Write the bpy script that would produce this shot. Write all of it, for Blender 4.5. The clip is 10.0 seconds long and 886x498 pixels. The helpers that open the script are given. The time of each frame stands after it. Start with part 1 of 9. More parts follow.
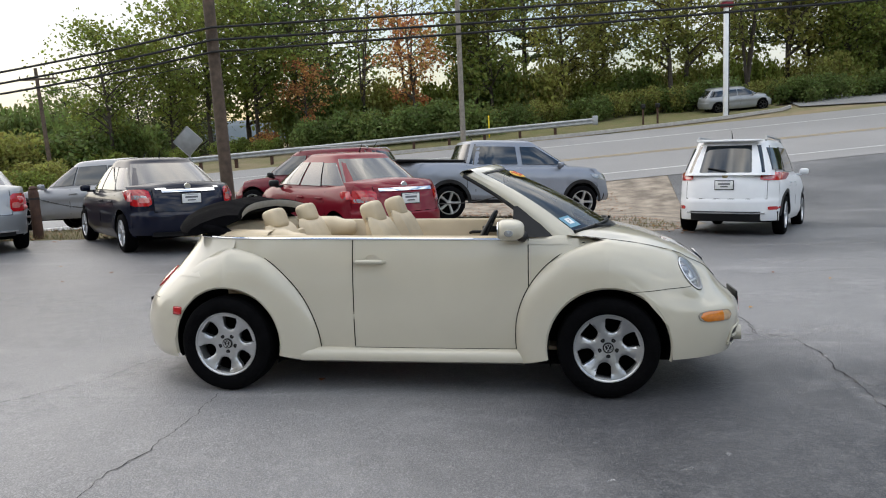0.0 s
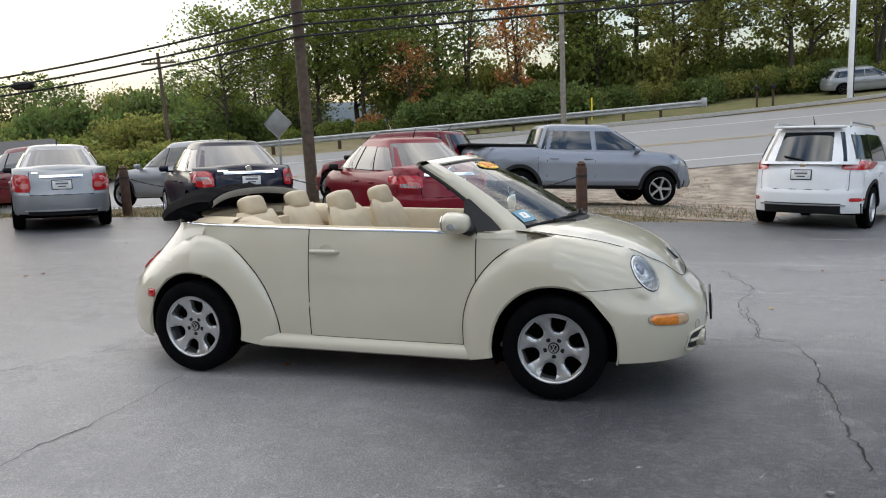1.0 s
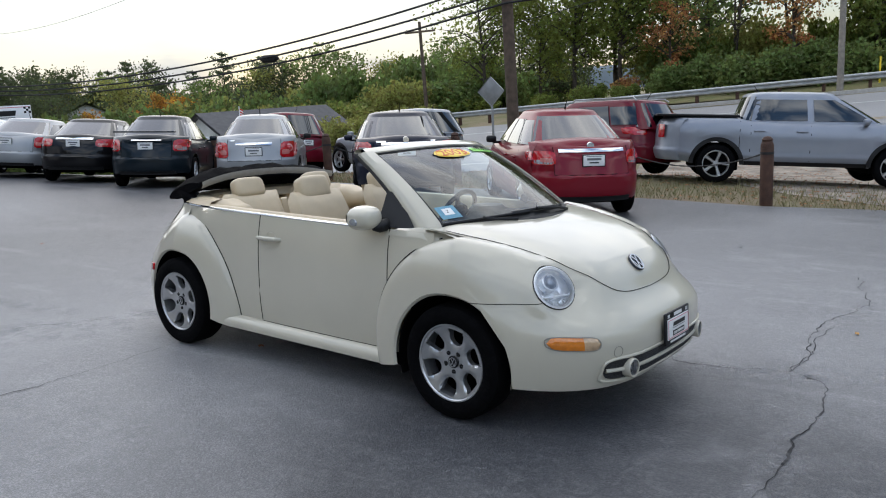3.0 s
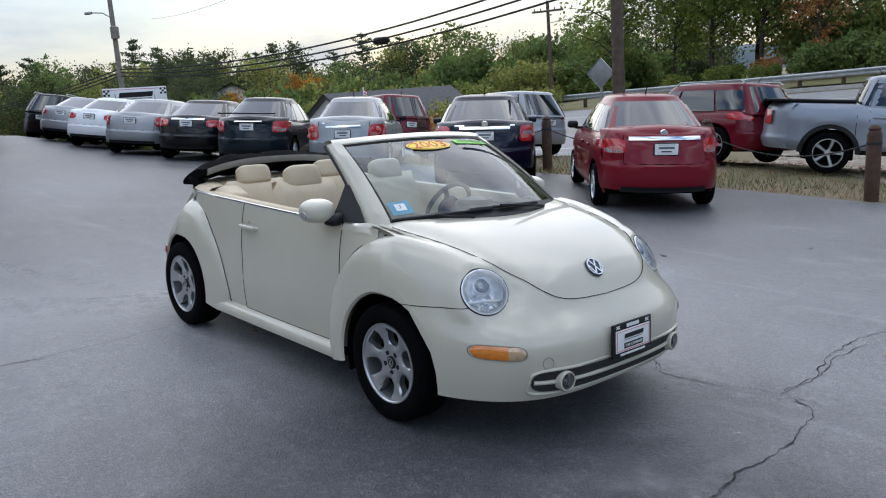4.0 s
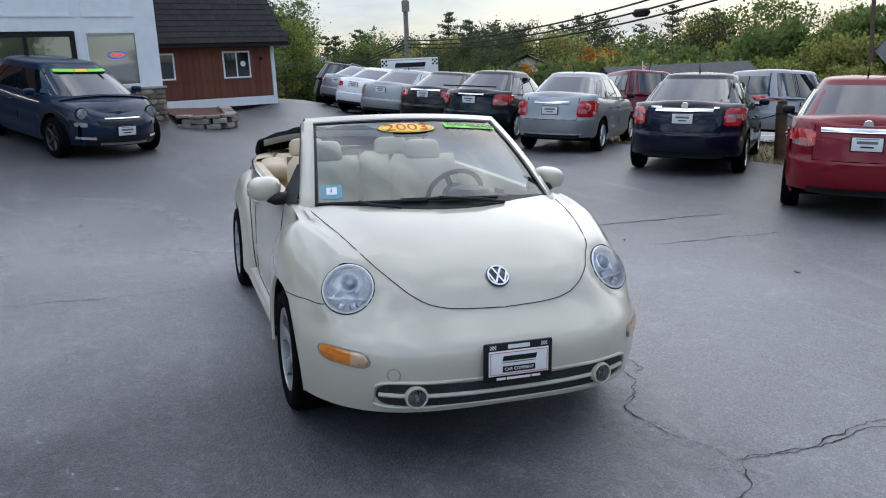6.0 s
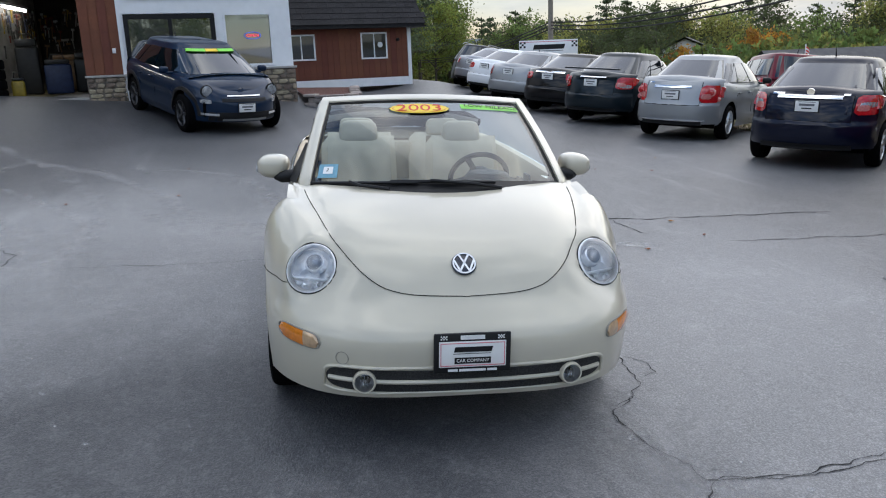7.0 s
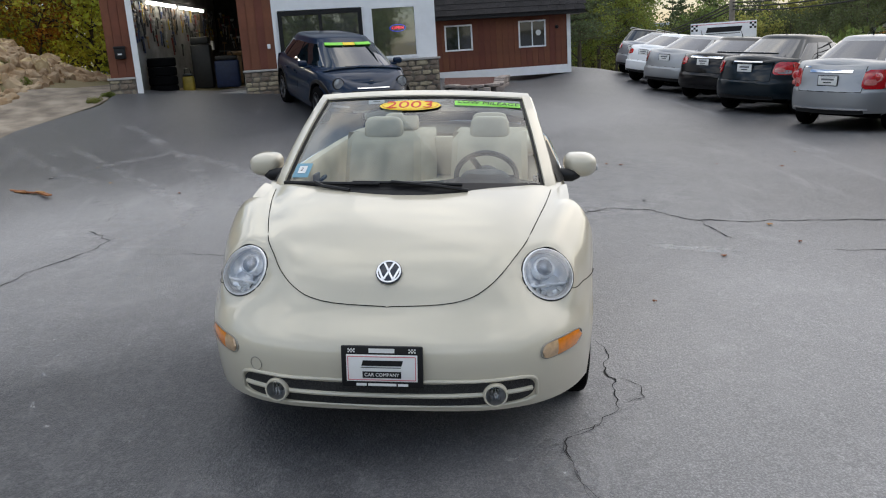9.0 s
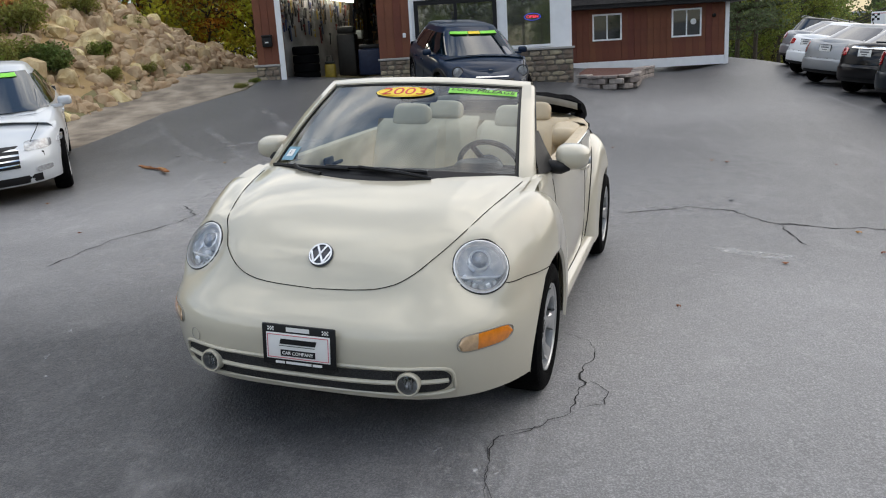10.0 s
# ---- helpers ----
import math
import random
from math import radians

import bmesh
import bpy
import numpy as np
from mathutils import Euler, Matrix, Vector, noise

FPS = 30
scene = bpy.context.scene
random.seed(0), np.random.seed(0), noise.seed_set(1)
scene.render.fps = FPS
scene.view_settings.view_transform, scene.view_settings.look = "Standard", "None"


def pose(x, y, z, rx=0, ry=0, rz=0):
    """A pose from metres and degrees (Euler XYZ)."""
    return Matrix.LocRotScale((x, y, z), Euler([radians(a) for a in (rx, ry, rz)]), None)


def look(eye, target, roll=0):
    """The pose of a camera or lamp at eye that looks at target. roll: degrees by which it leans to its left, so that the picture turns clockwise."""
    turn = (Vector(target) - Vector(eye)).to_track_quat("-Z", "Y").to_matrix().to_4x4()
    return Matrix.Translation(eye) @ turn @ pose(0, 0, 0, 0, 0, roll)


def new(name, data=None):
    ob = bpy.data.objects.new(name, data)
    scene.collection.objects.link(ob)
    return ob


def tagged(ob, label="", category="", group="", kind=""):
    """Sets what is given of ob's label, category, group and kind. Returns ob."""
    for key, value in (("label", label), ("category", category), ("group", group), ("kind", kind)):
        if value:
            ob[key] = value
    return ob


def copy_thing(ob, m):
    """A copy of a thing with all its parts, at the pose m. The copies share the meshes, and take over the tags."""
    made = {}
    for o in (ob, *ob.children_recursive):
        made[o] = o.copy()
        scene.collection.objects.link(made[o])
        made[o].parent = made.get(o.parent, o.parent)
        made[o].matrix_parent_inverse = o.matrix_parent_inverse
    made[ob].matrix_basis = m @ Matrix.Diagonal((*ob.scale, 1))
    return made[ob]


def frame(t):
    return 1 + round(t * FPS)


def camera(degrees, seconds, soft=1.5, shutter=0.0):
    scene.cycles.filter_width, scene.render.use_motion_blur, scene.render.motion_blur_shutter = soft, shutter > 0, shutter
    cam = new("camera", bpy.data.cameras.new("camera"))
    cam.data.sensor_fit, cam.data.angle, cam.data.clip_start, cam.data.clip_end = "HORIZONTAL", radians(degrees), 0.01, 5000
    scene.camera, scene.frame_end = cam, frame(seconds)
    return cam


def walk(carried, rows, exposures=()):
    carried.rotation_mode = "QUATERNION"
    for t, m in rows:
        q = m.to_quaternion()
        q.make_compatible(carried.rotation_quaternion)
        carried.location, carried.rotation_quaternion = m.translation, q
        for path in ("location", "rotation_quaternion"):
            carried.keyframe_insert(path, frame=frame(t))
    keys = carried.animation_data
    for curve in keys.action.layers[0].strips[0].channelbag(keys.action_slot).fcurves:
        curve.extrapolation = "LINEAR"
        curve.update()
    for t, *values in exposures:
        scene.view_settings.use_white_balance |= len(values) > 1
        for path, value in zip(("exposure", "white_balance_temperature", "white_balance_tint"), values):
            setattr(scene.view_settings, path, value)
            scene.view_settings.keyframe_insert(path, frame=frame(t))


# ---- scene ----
cam = camera(58.7, 10.0, 1.1)
# seconds, x, y, z, yaw, pitch, roll
ROWS = [
    (0.0, 0.0, 0.0, 1.714, 2.03, -8.98, 2.82),
    (0.5, 0.54, 0.021, 1.729, 6.1, -9.13, 2.92),
    (1.0, 1.028, 0.183, 1.722, 10.57, -9.91, 2.71),
    (1.5, 1.543, 0.39, 1.706, 15.48, -10.53, 2.85),
    (2.0, 1.998, 0.643, 1.714, 20.68, -11.48, 2.42),
    (2.5, 2.433, 0.958, 1.73, 25.86, -11.58, 2.84),
    (4.0, 3.601, 2.017, 1.742, 40.92, -12.28, 3.36),
    (4.5, 3.862, 2.416, 1.72, 46.29, -13.17, 2.96),
    (5.0, 4.124, 2.841, 1.718, 51.53, -13.05, 2.67),
    (6.5, 4.697, 4.17, 1.65, 69.04, -13.38, 2.37),
    (7.0, 4.765, 4.549, 1.631, 74.38, -13.82, 2.16),
    (7.5, 4.821, 4.869, 1.647, 78.42, -14.07, 2.01),
    (8.0, 4.864, 5.041, 1.642, 81.19, -14.02, 1.98),
    (8.5, 4.847, 5.263, 1.627, 83.68, -14.06, 3.01),
    (9.0, 4.732, 5.674, 1.612, 87.84, -14.01, 3.54),
    (9.5, 4.723, 6.156, 1.565, 93.58, -14.06, 3.36),
    (10.0, 4.641, 6.65, 1.536, 100.24, -13.96, 3.27),
]
walk(cam, [(t, pose(x, y, z, 90 + pitch, roll, yaw)) for t, x, y, z, yaw, pitch, roll in ROWS],
     [(0.0, 1.00, 6950, 10), (1.0, 0.94, 6900, 10), (2.5, 0.80, 6500, 10), (5.0, 0.66, 5950, 10), (7.5, 0.73, 6400, 10), (9.0, 0.74, 6800, 10), (10.0, 0.76, 6900, 10)])

# ---- light ----
SUN_AZ, SUN_EL = radians(318), radians(30)      # the sun stands low behind thin cloud
world = bpy.data.worlds.new("sky")
scene.world = world
world.use_nodes = True
wn = world.node_tree.nodes
wl = world.node_tree.links
bg = wn["Background"]
sky = wn.new("ShaderNodeTexSky")
sky.sky_type = "NISHITA"
sky.sun_disc = False
sky.sun_elevation, sky.sun_rotation = SUN_EL, SUN_AZ
sky.dust_density, sky.air_density, sky.ozone_density = 0.8, 1.0, 1.5
# soft broken cloud over the sky
tc = wn.new("ShaderNodeTexCoord")
mp = wn.new("ShaderNodeMapping")
mp.inputs["Scale"].default_value = (1.0, 1.0, 2.4)
cn = wn.new("ShaderNodeTexNoise")
cn.inputs["Scale"].default_value, cn.inputs["Detail"].default_value, cn.inputs["Roughness"].default_value = 2.4, 5, 0.52
cr = wn.new("ShaderNodeValToRGB")
cr.color_ramp.elements[0].position, cr.color_ramp.elements[1].position = 0.42, 0.66
mx = wn.new("ShaderNodeMix")
mx.data_type = "RGBA"
# the cloud itself runs from grey-blue undersides to bright tops
cn2 = wn.new("ShaderNodeTexNoise")
cn2.inputs["Scale"].default_value, cn2.inputs["Detail"].default_value, cn2.inputs["Roughness"].default_value = 4.2, 6, 0.6
mp2 = wn.new("ShaderNodeMapping")
mp2.inputs["Scale"].default_value, mp2.inputs["Location"].default_value = (1.0, 1.0, 5.0), (3.1, 0.7, 0.0)
cr2 = wn.new("ShaderNodeValToRGB")
cr2.color_ramp.elements[0].position, cr2.color_ramp.elements[1].position = 0.38, 0.62
cr2.color_ramp.elements[0].color, cr2.color_ramp.elements[1].color = (0.60, 0.66, 0.74, 1), (1.04, 1.03, 1.0, 1)
ck = wn.new("ShaderNodeVectorMath")
ck.operation = "SCALE"
ck.inputs["Scale"].default_value = 11.0
wl.new(tc.outputs["Generated"], mp2.inputs["Vector"])
wl.new(mp2.outputs["Vector"], cn2.inputs["Vector"])
wl.new(cn2.outputs["Fac"], cr2.inputs["Fac"])
wl.new(cr2.outputs["Color"], ck.inputs[0])
wl.new(ck.outputs["Vector"], mx.inputs["B"])
wl.new(tc.outputs["Generated"], mp.inputs["Vector"])
wl.new(mp.outputs["Vector"], cn.inputs["Vector"])
wl.new(cn.outputs["Fac"], cr.inputs["Fac"])
wl.new(cr.outputs["Color"], mx.inputs["Factor"])
wl.new(sky.outputs["Color"], mx.inputs["A"])
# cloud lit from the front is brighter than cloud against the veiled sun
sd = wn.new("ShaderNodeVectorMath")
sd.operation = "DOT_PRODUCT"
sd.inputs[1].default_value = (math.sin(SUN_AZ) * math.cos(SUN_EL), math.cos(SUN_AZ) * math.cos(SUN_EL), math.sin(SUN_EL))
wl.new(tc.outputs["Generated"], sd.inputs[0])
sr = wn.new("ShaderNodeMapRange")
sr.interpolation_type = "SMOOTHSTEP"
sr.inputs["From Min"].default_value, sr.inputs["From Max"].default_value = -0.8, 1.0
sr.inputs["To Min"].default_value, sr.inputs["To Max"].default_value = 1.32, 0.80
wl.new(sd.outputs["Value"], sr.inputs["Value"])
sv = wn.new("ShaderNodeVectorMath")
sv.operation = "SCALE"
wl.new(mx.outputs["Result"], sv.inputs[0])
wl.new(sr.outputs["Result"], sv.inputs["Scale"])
# an overcast sky is darker at the horizon than overhead
sx = wn.new("ShaderNodeSeparateXYZ")
wl.new(tc.outputs["Generated"], sx.inputs[0])
el = wn.new("ShaderNodeMapRange")
el.inputs["From Min"].default_value, el.inputs["From Max"].default_value = 0.0, 0.85
el.inputs["To Min"].default_value, el.inputs["To Max"].default_value = 0.44, 1.48
wl.new(sx.outputs["Z"], el.inputs["Value"])
sw = wn.new("ShaderNodeVectorMath")
sw.operation = "SCALE"
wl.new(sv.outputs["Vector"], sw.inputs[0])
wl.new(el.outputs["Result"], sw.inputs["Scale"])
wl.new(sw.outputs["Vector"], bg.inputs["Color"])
bg.inputs["Strength"].default_value = 0.12
sun = new("sun", bpy.data.lights.new("sun", "SUN"))
sun.data.energy, sun.data.angle, sun.data.color = 0.8, radians(90), (1.0, 0.93, 0.84)
sun.matrix_world = look((0, 0, 40), (-math.sin(SUN_AZ) * 40, -math.cos(SUN_AZ) * 40, 40 - 40 * math.tan(SUN_EL)))
scene.view_settings.exposure = 0.0

# ---- materials ----
def mat(name, color, rough=0.5, metal=0.0, var=0.0, scale=5.0, color2=None, bump=0.0, bscale=40.0, coat=0.0, island=0.0, objrand=0.0, spec=0.5, trans=0.0):
    """A principled material with two scales of noise in colour and a fine relief."""
    m = bpy.data.materials.new(name)
    m.use_nodes = True
    n, l = m.node_tree.nodes, m.node_tree.links
    b = n["Principled BSDF"]
    b.inputs["Base Color"].default_value = (*color, 1)
    b.inputs["Roughness"].default_value = rough
    b.inputs["Metallic"].default_value = metal
    b.inputs["Specular IOR Level"].default_value = spec
    b.inputs["Coat Weight"].default_value = coat
    b.inputs["Coat Roughness"].default_value = 0.04
    b.inputs["Transmission Weight"].default_value = trans
    t = n.new("ShaderNodeTexCoord")
    if var > 0 or color2:
        a = n.new("ShaderNodeTexNoise")
        a.inputs["Scale"].default_value, a.inputs["Detail"].default_value = scale, 6
        l.new(t.outputs["Object"], a.inputs["Vector"])
        c2 = color2 or tuple(max(0, v * (1 - var)) for v in color)
        r = n.new("ShaderNodeValToRGB")
        r.color_ramp.elements[0].position, r.color_ramp.elements[1].position = 0.35, 0.68
        r.color_ramp.elements[0].color, r.color_ramp.elements[1].color = (*c2, 1), (*color, 1)
        l.new(a.outputs["Fac"], r.inputs["Fac"])
        out = r.outputs["Color"]
        if island or objrand:
            h = n.new("ShaderNodeHueSaturation")
            if island:
                src = n.new("ShaderNodeNewGeometry").outputs["Random Per Island"]
            else:
                src = n.new("ShaderNodeObjectInfo").outputs["Random"]
            k = island or objrand
            for key, lo, hi in (("Value", 1 - k, 1 + k), ("Hue", 0.5 - 0.06 * k, 0.5 + 0.06 * k)):
                g = n.new("ShaderNodeMapRange")
                g.inputs["To Min"].default_value, g.inputs["To Max"].default_value = lo, hi
                l.new(src, g.inputs["Value"])
                l.new(g.outputs["Result"], h.inputs[key])
            l.new(out, h.inputs["Color"])
            out = h.outputs["Color"]
        l.new(out, b.inputs["Base Color"])
    if bump > 0:
        w = n.new("ShaderNodeTexNoise")
        w.inputs["Scale"].default_value, w.inputs["Detail"].default_value = bscale, 5
        l.new(t.outputs["Object"], w.inputs["Vector"])
        p = n.new("ShaderNodeBump")
        p.inputs["Strength"].default_value, p.inputs["Distance"].default_value = bump, 0.02
        l.new(w.outputs["Fac"], p.inputs["Height"])
        l.new(p.outputs["Normal"], b.inputs["Normal"])
    return m


def glow(name, color, power):
    m = mat(name, color, 0.4)
    b = m.node_tree.nodes["Principled BSDF"]
    b.inputs["Emission Color"].default_value = (*color, 1)
    b.inputs["Emission Strength"].default_value = power
    return m


def paint(name, color, flake=0.15):
    return mat(name, color, 0.42, flake, 0.05, 3.0, coat=0.5, spec=0.1)


def clear_glass(name, tint=(0.64, 0.77, 0.82)):
    """Thin automotive glass: see-through with a sharp sky reflection by Fresnel."""
    m = bpy.data.materials.new(name)
    m.use_nodes = True
    n, l = m.node_tree.nodes, m.node_tree.links
    n.remove(n["Principled BSDF"])
    g, t, x, f = n.new("ShaderNodeBsdfGlossy"), n.new("ShaderNodeBsdfTransparent"), n.new("ShaderNodeMixShader"), n.new("ShaderNodeFresnel")
    g.inputs["Roughness"].default_value = 0.015
    t.inputs["Color"].default_value = (*tint, 1)
    f.inputs["IOR"].default_value = 1.78
    l.new(f.outputs["Fac"], x.inputs["Fac"])
    l.new(t.outputs["BSDF"], x.inputs[1])
    l.new(g.outputs["BSDF"], x.inputs[2])
    l.new(x.outputs["Shader"], n["Material Output"].inputs["Surface"])
    return m


CREAM = mat("cream_paint", (0.535, 0.495, 0.395), 0.34, 0.0, 0.05, 3.0, coat=1.0, spec=0.3)
NAVY = paint("navy_paint", (0.002, 0.004, 0.016), 0.05)
RED = paint("red_paint", (0.17, 0.003, 0.012), 0.05)
MAROON = paint("maroon_paint", (0.13, 0.004, 0.014), 0.05)
SILVER = paint("silver_paint", (0.30, 0.31, 0.32), 0.5)
GREYP = paint("grey_paint", (0.30, 0.31, 0.33), 0.45)
STEELP = paint("steel_paint", (0.25, 0.27, 0.31), 0.5)
WHITEP = paint("white_paint", (0.78, 0.79, 0.80), 0.0)
PEARL = paint("pearl_silver_paint", (0.60, 0.63, 0.66), 0.25)
BLACKP = paint("black_paint", (0.004, 0.004, 0.005), 0.0)
DTEAL = paint("dark_teal_paint", (0.005, 0.011, 0.016), 0.0)
BLUEP = paint("slate_blue_paint", (0.004, 0.016, 0.042), 0.05)
TYRE = mat("tyre_rubber", (0.004, 0.004, 0.0045), 0.85, spec=0.05, var=0.3, scale=12, bump=0.3, bscale=60)
ALLOY = mat("alloy", (0.58, 0.59, 0.60), 0.30, 0.85, 0.15, 8)
DARK_ALLOY = mat("dark_alloy", (0.06, 0.06, 0.065), 0.35, 0.6, 0.2, 8)
WHEEL_SILVER = mat("wheel_silver", (0.54, 0.55, 0.56), 0.32, 0.85, 0.15, 8)
CHROME = mat("chrome", (0.8, 0.81, 0.82), 0.08, 1.0)
PLASTIC = mat("black_plastic", (0.009, 0.009, 0.010), 0.5, spec=0.3, var=0.25, scale=20, bump=0.1, bscale=200)
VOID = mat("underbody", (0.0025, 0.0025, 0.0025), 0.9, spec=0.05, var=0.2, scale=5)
DGLASS = mat("car_glass", (0.004, 0.009, 0.013), 0.03, spec=0.8, coat=0.35, var=0.3, scale=3)
GLASS = clear_glass("clear_glass")
LENSGLASS = clear_glass("lens_glass", (0.97, 0.98, 1.0))
LENS_R = mat("red_lens", (0.52, 0.008, 0.012), 0.12, coat=1.0, var=0.3, scale=30)
LENS_P = mat("pale_red_lens", (0.62, 0.20, 0.18), 0.12, coat=1.0, var=0.3, scale=30)
LENS_W = mat("clear_lens", (0.46, 0.48, 0.50), 0.12, 0.4, 0.45, 25, coat=1.0)
LENS_O = mat("amber_lens", (0.75, 0.22, 0.012), 0.15, coat=1.0, var=0.25, scale=40)
PLATE = mat("plate_white", (0.78, 0.78, 0.76), 0.35, var=0.05, scale=20)
PINK = mat("plate_red_line", (0.6, 0.12, 0.15), 0.4)
GREYINK = mat("grey_ink", (0.14, 0.14, 0.15), 0.5)
INK = mat("black_ink", (0.009, 0.009, 0.010), 0.45, spec=0.3)
GREEN_FILM = mat("green_film", (0.22, 0.72, 0.05), 0.4, var=0.08, scale=10)
YELLOW_FILM = mat("yellow_film", (0.85, 0.62, 0.02), 0.4, var=0.06, scale=10)
RED_INK = mat("red_ink", (0.62, 0.03, 0.02), 0.45)
LEATHER = mat("cream_leather", (0.56, 0.455, 0.305), 0.48, var=0.12, scale=7, bump=0.12, bscale=160)
CANVAS = mat("black_canvas", (0.005, 0.005, 0.006), 0.9, spec=0.03, var=0.3, scale=30, bump=0.4, bscale=300)
HEADLINER = mat("grey_headliner", (0.32, 0.30, 0.26), 0.9, var=0.15, scale=20, bump=0.2, bscale=200)
WOODPOLE = mat("weathered_pole", (0.12, 0.085, 0.06), 0.85, var=0.45, scale=6, bump=0.6, bscale=30)
GREYPOLE = mat("grey_pole", (0.27, 0.24, 0.2), 0.85, var=0.3, scale=6, bump=0.5, bscale=30)
POSTWOOD = mat("stained_post", (0.085, 0.04, 0.024), 0.8, var=0.4, scale=9, bump=0.5, bscale=50)
GALV = mat("galvanised_steel", (0.42, 0.43, 0.43), 0.45, 0.7, 0.25, 4, bump=0.1, bscale=30)
WIRE = mat("black_wire", (0.012, 0.012, 0.012), 0.7)
SIDING = mat("brown_red_siding", (0.185, 0.058, 0.030), 0.75, var=0.25, scale=3, bump=0.2, bscale=60, objrand=0.14)
SHINGLE = mat("dark_shingle", (0.022, 0.020, 0.022), 0.9, var=0.45, scale=9, bump=0.8, bscale=60, objrand=0.3)
TRIMW = mat("white_trim", (0.84, 0.85, 0.86), 0.5, var=0.06, scale=5)
STONE = mat("field_stone", (0.36, 0.29, 0.21), 0.85, var=0.4, scale=9, bump=0.7, bscale=40, objrand=0.4)
MORTAR = mat("mortar", (0.24, 0.21, 0.17), 0.95, var=0.3, scale=20, bump=0.5, bscale=90)
BLOCK = mat("grey_block", (0.34, 0.29, 0.26), 0.9, var=0.3, scale=12, bump=0.6, bscale=70, objrand=0.2)
MULCH = mat("red_mulch", (0.11, 0.035, 0.022), 0.95, var=0.5, scale=25, bump=1.0, bscale=60)
ROCK = mat("blasted_rock", (0.66, 0.54, 0.33), 0.9, var=0.45, scale=3, bump=0.8, bscale=14, objrand=0.3, color2=(0.42, 0.30, 0.15))
BARK = mat("bark", (0.07, 0.055, 0.042), 0.9, var=0.4, scale=8, bump=0.7, bscale=30)
CONCRETE = mat("concrete", (0.42, 0.40, 0.37), 0.9, var=0.2, scale=8, bump=0.3, bscale=60)
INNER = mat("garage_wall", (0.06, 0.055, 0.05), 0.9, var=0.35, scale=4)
ROOFGREY = mat("grey_roof", (0.11, 0.105, 0.105), 0.9, var=0.25, scale=3)
CLAP = mat("pale_clapboard", (0.6, 0.6, 0.57), 0.7, var=0.1, scale=3)


def leafmat(name, c, c2, isl=0.4):
    """Thin leaves that let a part of the light through."""
    m = mat(name, c, 0.55, var=0.3, scale=0.35, color2=c2, island=isl, spec=0.3)
    n, l = m.node_tree.nodes, m.node_tree.links
    b = n["Principled BSDF"]
    t, x = n.new("ShaderNodeBsdfTranslucent"), n.new("ShaderNodeMixShader")
    x.inputs["Fac"].default_value = 0.58
    l.new(b.inputs["Base Color"].links[0].from_socket, t.inputs["Color"])
    l.new(b.outputs["BSDF"], x.inputs[1])
    l.new(t.outputs["BSDF"], x.inputs[2])
    l.new(x.outputs["Shader"], n["Material Output"].inputs["Surface"])
    return m


LEAF_G = leafmat("green_leaves", (0.26, 0.29, 0.065), (0.14, 0.18, 0.042))
LEAF_D = leafmat("dark_leaves", (0.20, 0.25, 0.075), (0.11, 0.155, 0.045))
LEAF_Y = leafmat("yellowing_leaves", (0.36, 0.33, 0.09), (0.20, 0.22, 0.06))
LEAF_B = leafmat("bright_yellow_leaves", (0.62, 0.54, 0.06), (0.38, 0.42, 0.06))
LEAF_O = leafmat("orange_leaves", (0.58, 0.23, 0.035), (0.32, 0.18, 0.035))
LEAF_R = leafmat("red_leaves", (0.60, 0.22, 0.10), (0.45, 0.27, 0.10))
# leaves of far trees: the dulling of distance is put into the colour
LEAF_V = leafmat("distance_dulled_leaves", (0.105, 0.125, 0.05), (0.06, 0.078, 0.034), 0.3)
NEEDLE = leafmat("pine_needles", (0.12, 0.15, 0.075), (0.06, 0.085, 0.042))


# ---- small mesh tools ----
def part(name, bm, material, parent=None, label="", smooth=True, at=None):
    """Links a bmesh as one mesh object, under parent if one is given."""
    me = bpy.data.meshes.new(name)
    if smooth:
        for f in bm.faces:
            f.smooth = True
    bm.to_mesh(me)
    bm.free()
    for mm in (material if isinstance(material, (list, tuple)) else [material]):
        me.materials.append(mm)
    ob = new(name, me)
    if smooth:
        me.set_sharp_from_angle(angle=radians(38))
    if parent:
        ob.parent = parent
    if at is not None:
        ob.matrix_basis = at
    if label:
        tagged(ob, label)
    return ob


def empty(name, m, label, category, group="", kind=""):
    ob = new(name)
    ob.matrix_basis = m
    return tagged(ob, label, category, group, kind)


def box(sx, sy, sz, at=(0, 0, 0), bevel=0.0, bm=None, rot=None, seg=2):
    """A box by its full sizes, with at as its centre."""
    b = bmesh.new()
    bmesh.ops.create_cube(b, size=1)
    bmesh.ops.scale(b, vec=(sx, sy, sz), verts=b.verts)
    if bevel:
        bmesh.ops.bevel(b, geom=b.edges[:], offset=bevel, segments=seg, affect="EDGES", profile=0.5)
    if rot is not None:
        bmesh.ops.transform(b, matrix=rot, verts=b.verts)
    bmesh.ops.translate(b, vec=at, verts=b.verts)
    return joined(bm, b)


def joined(bm, b):
    if bm is None:
        return b
    me = bpy.data.meshes.new("tmp")
    b.to_mesh(me)
    b.free()
    bm.from_mesh(me)
    bpy.data.meshes.remove(me)
    return bm


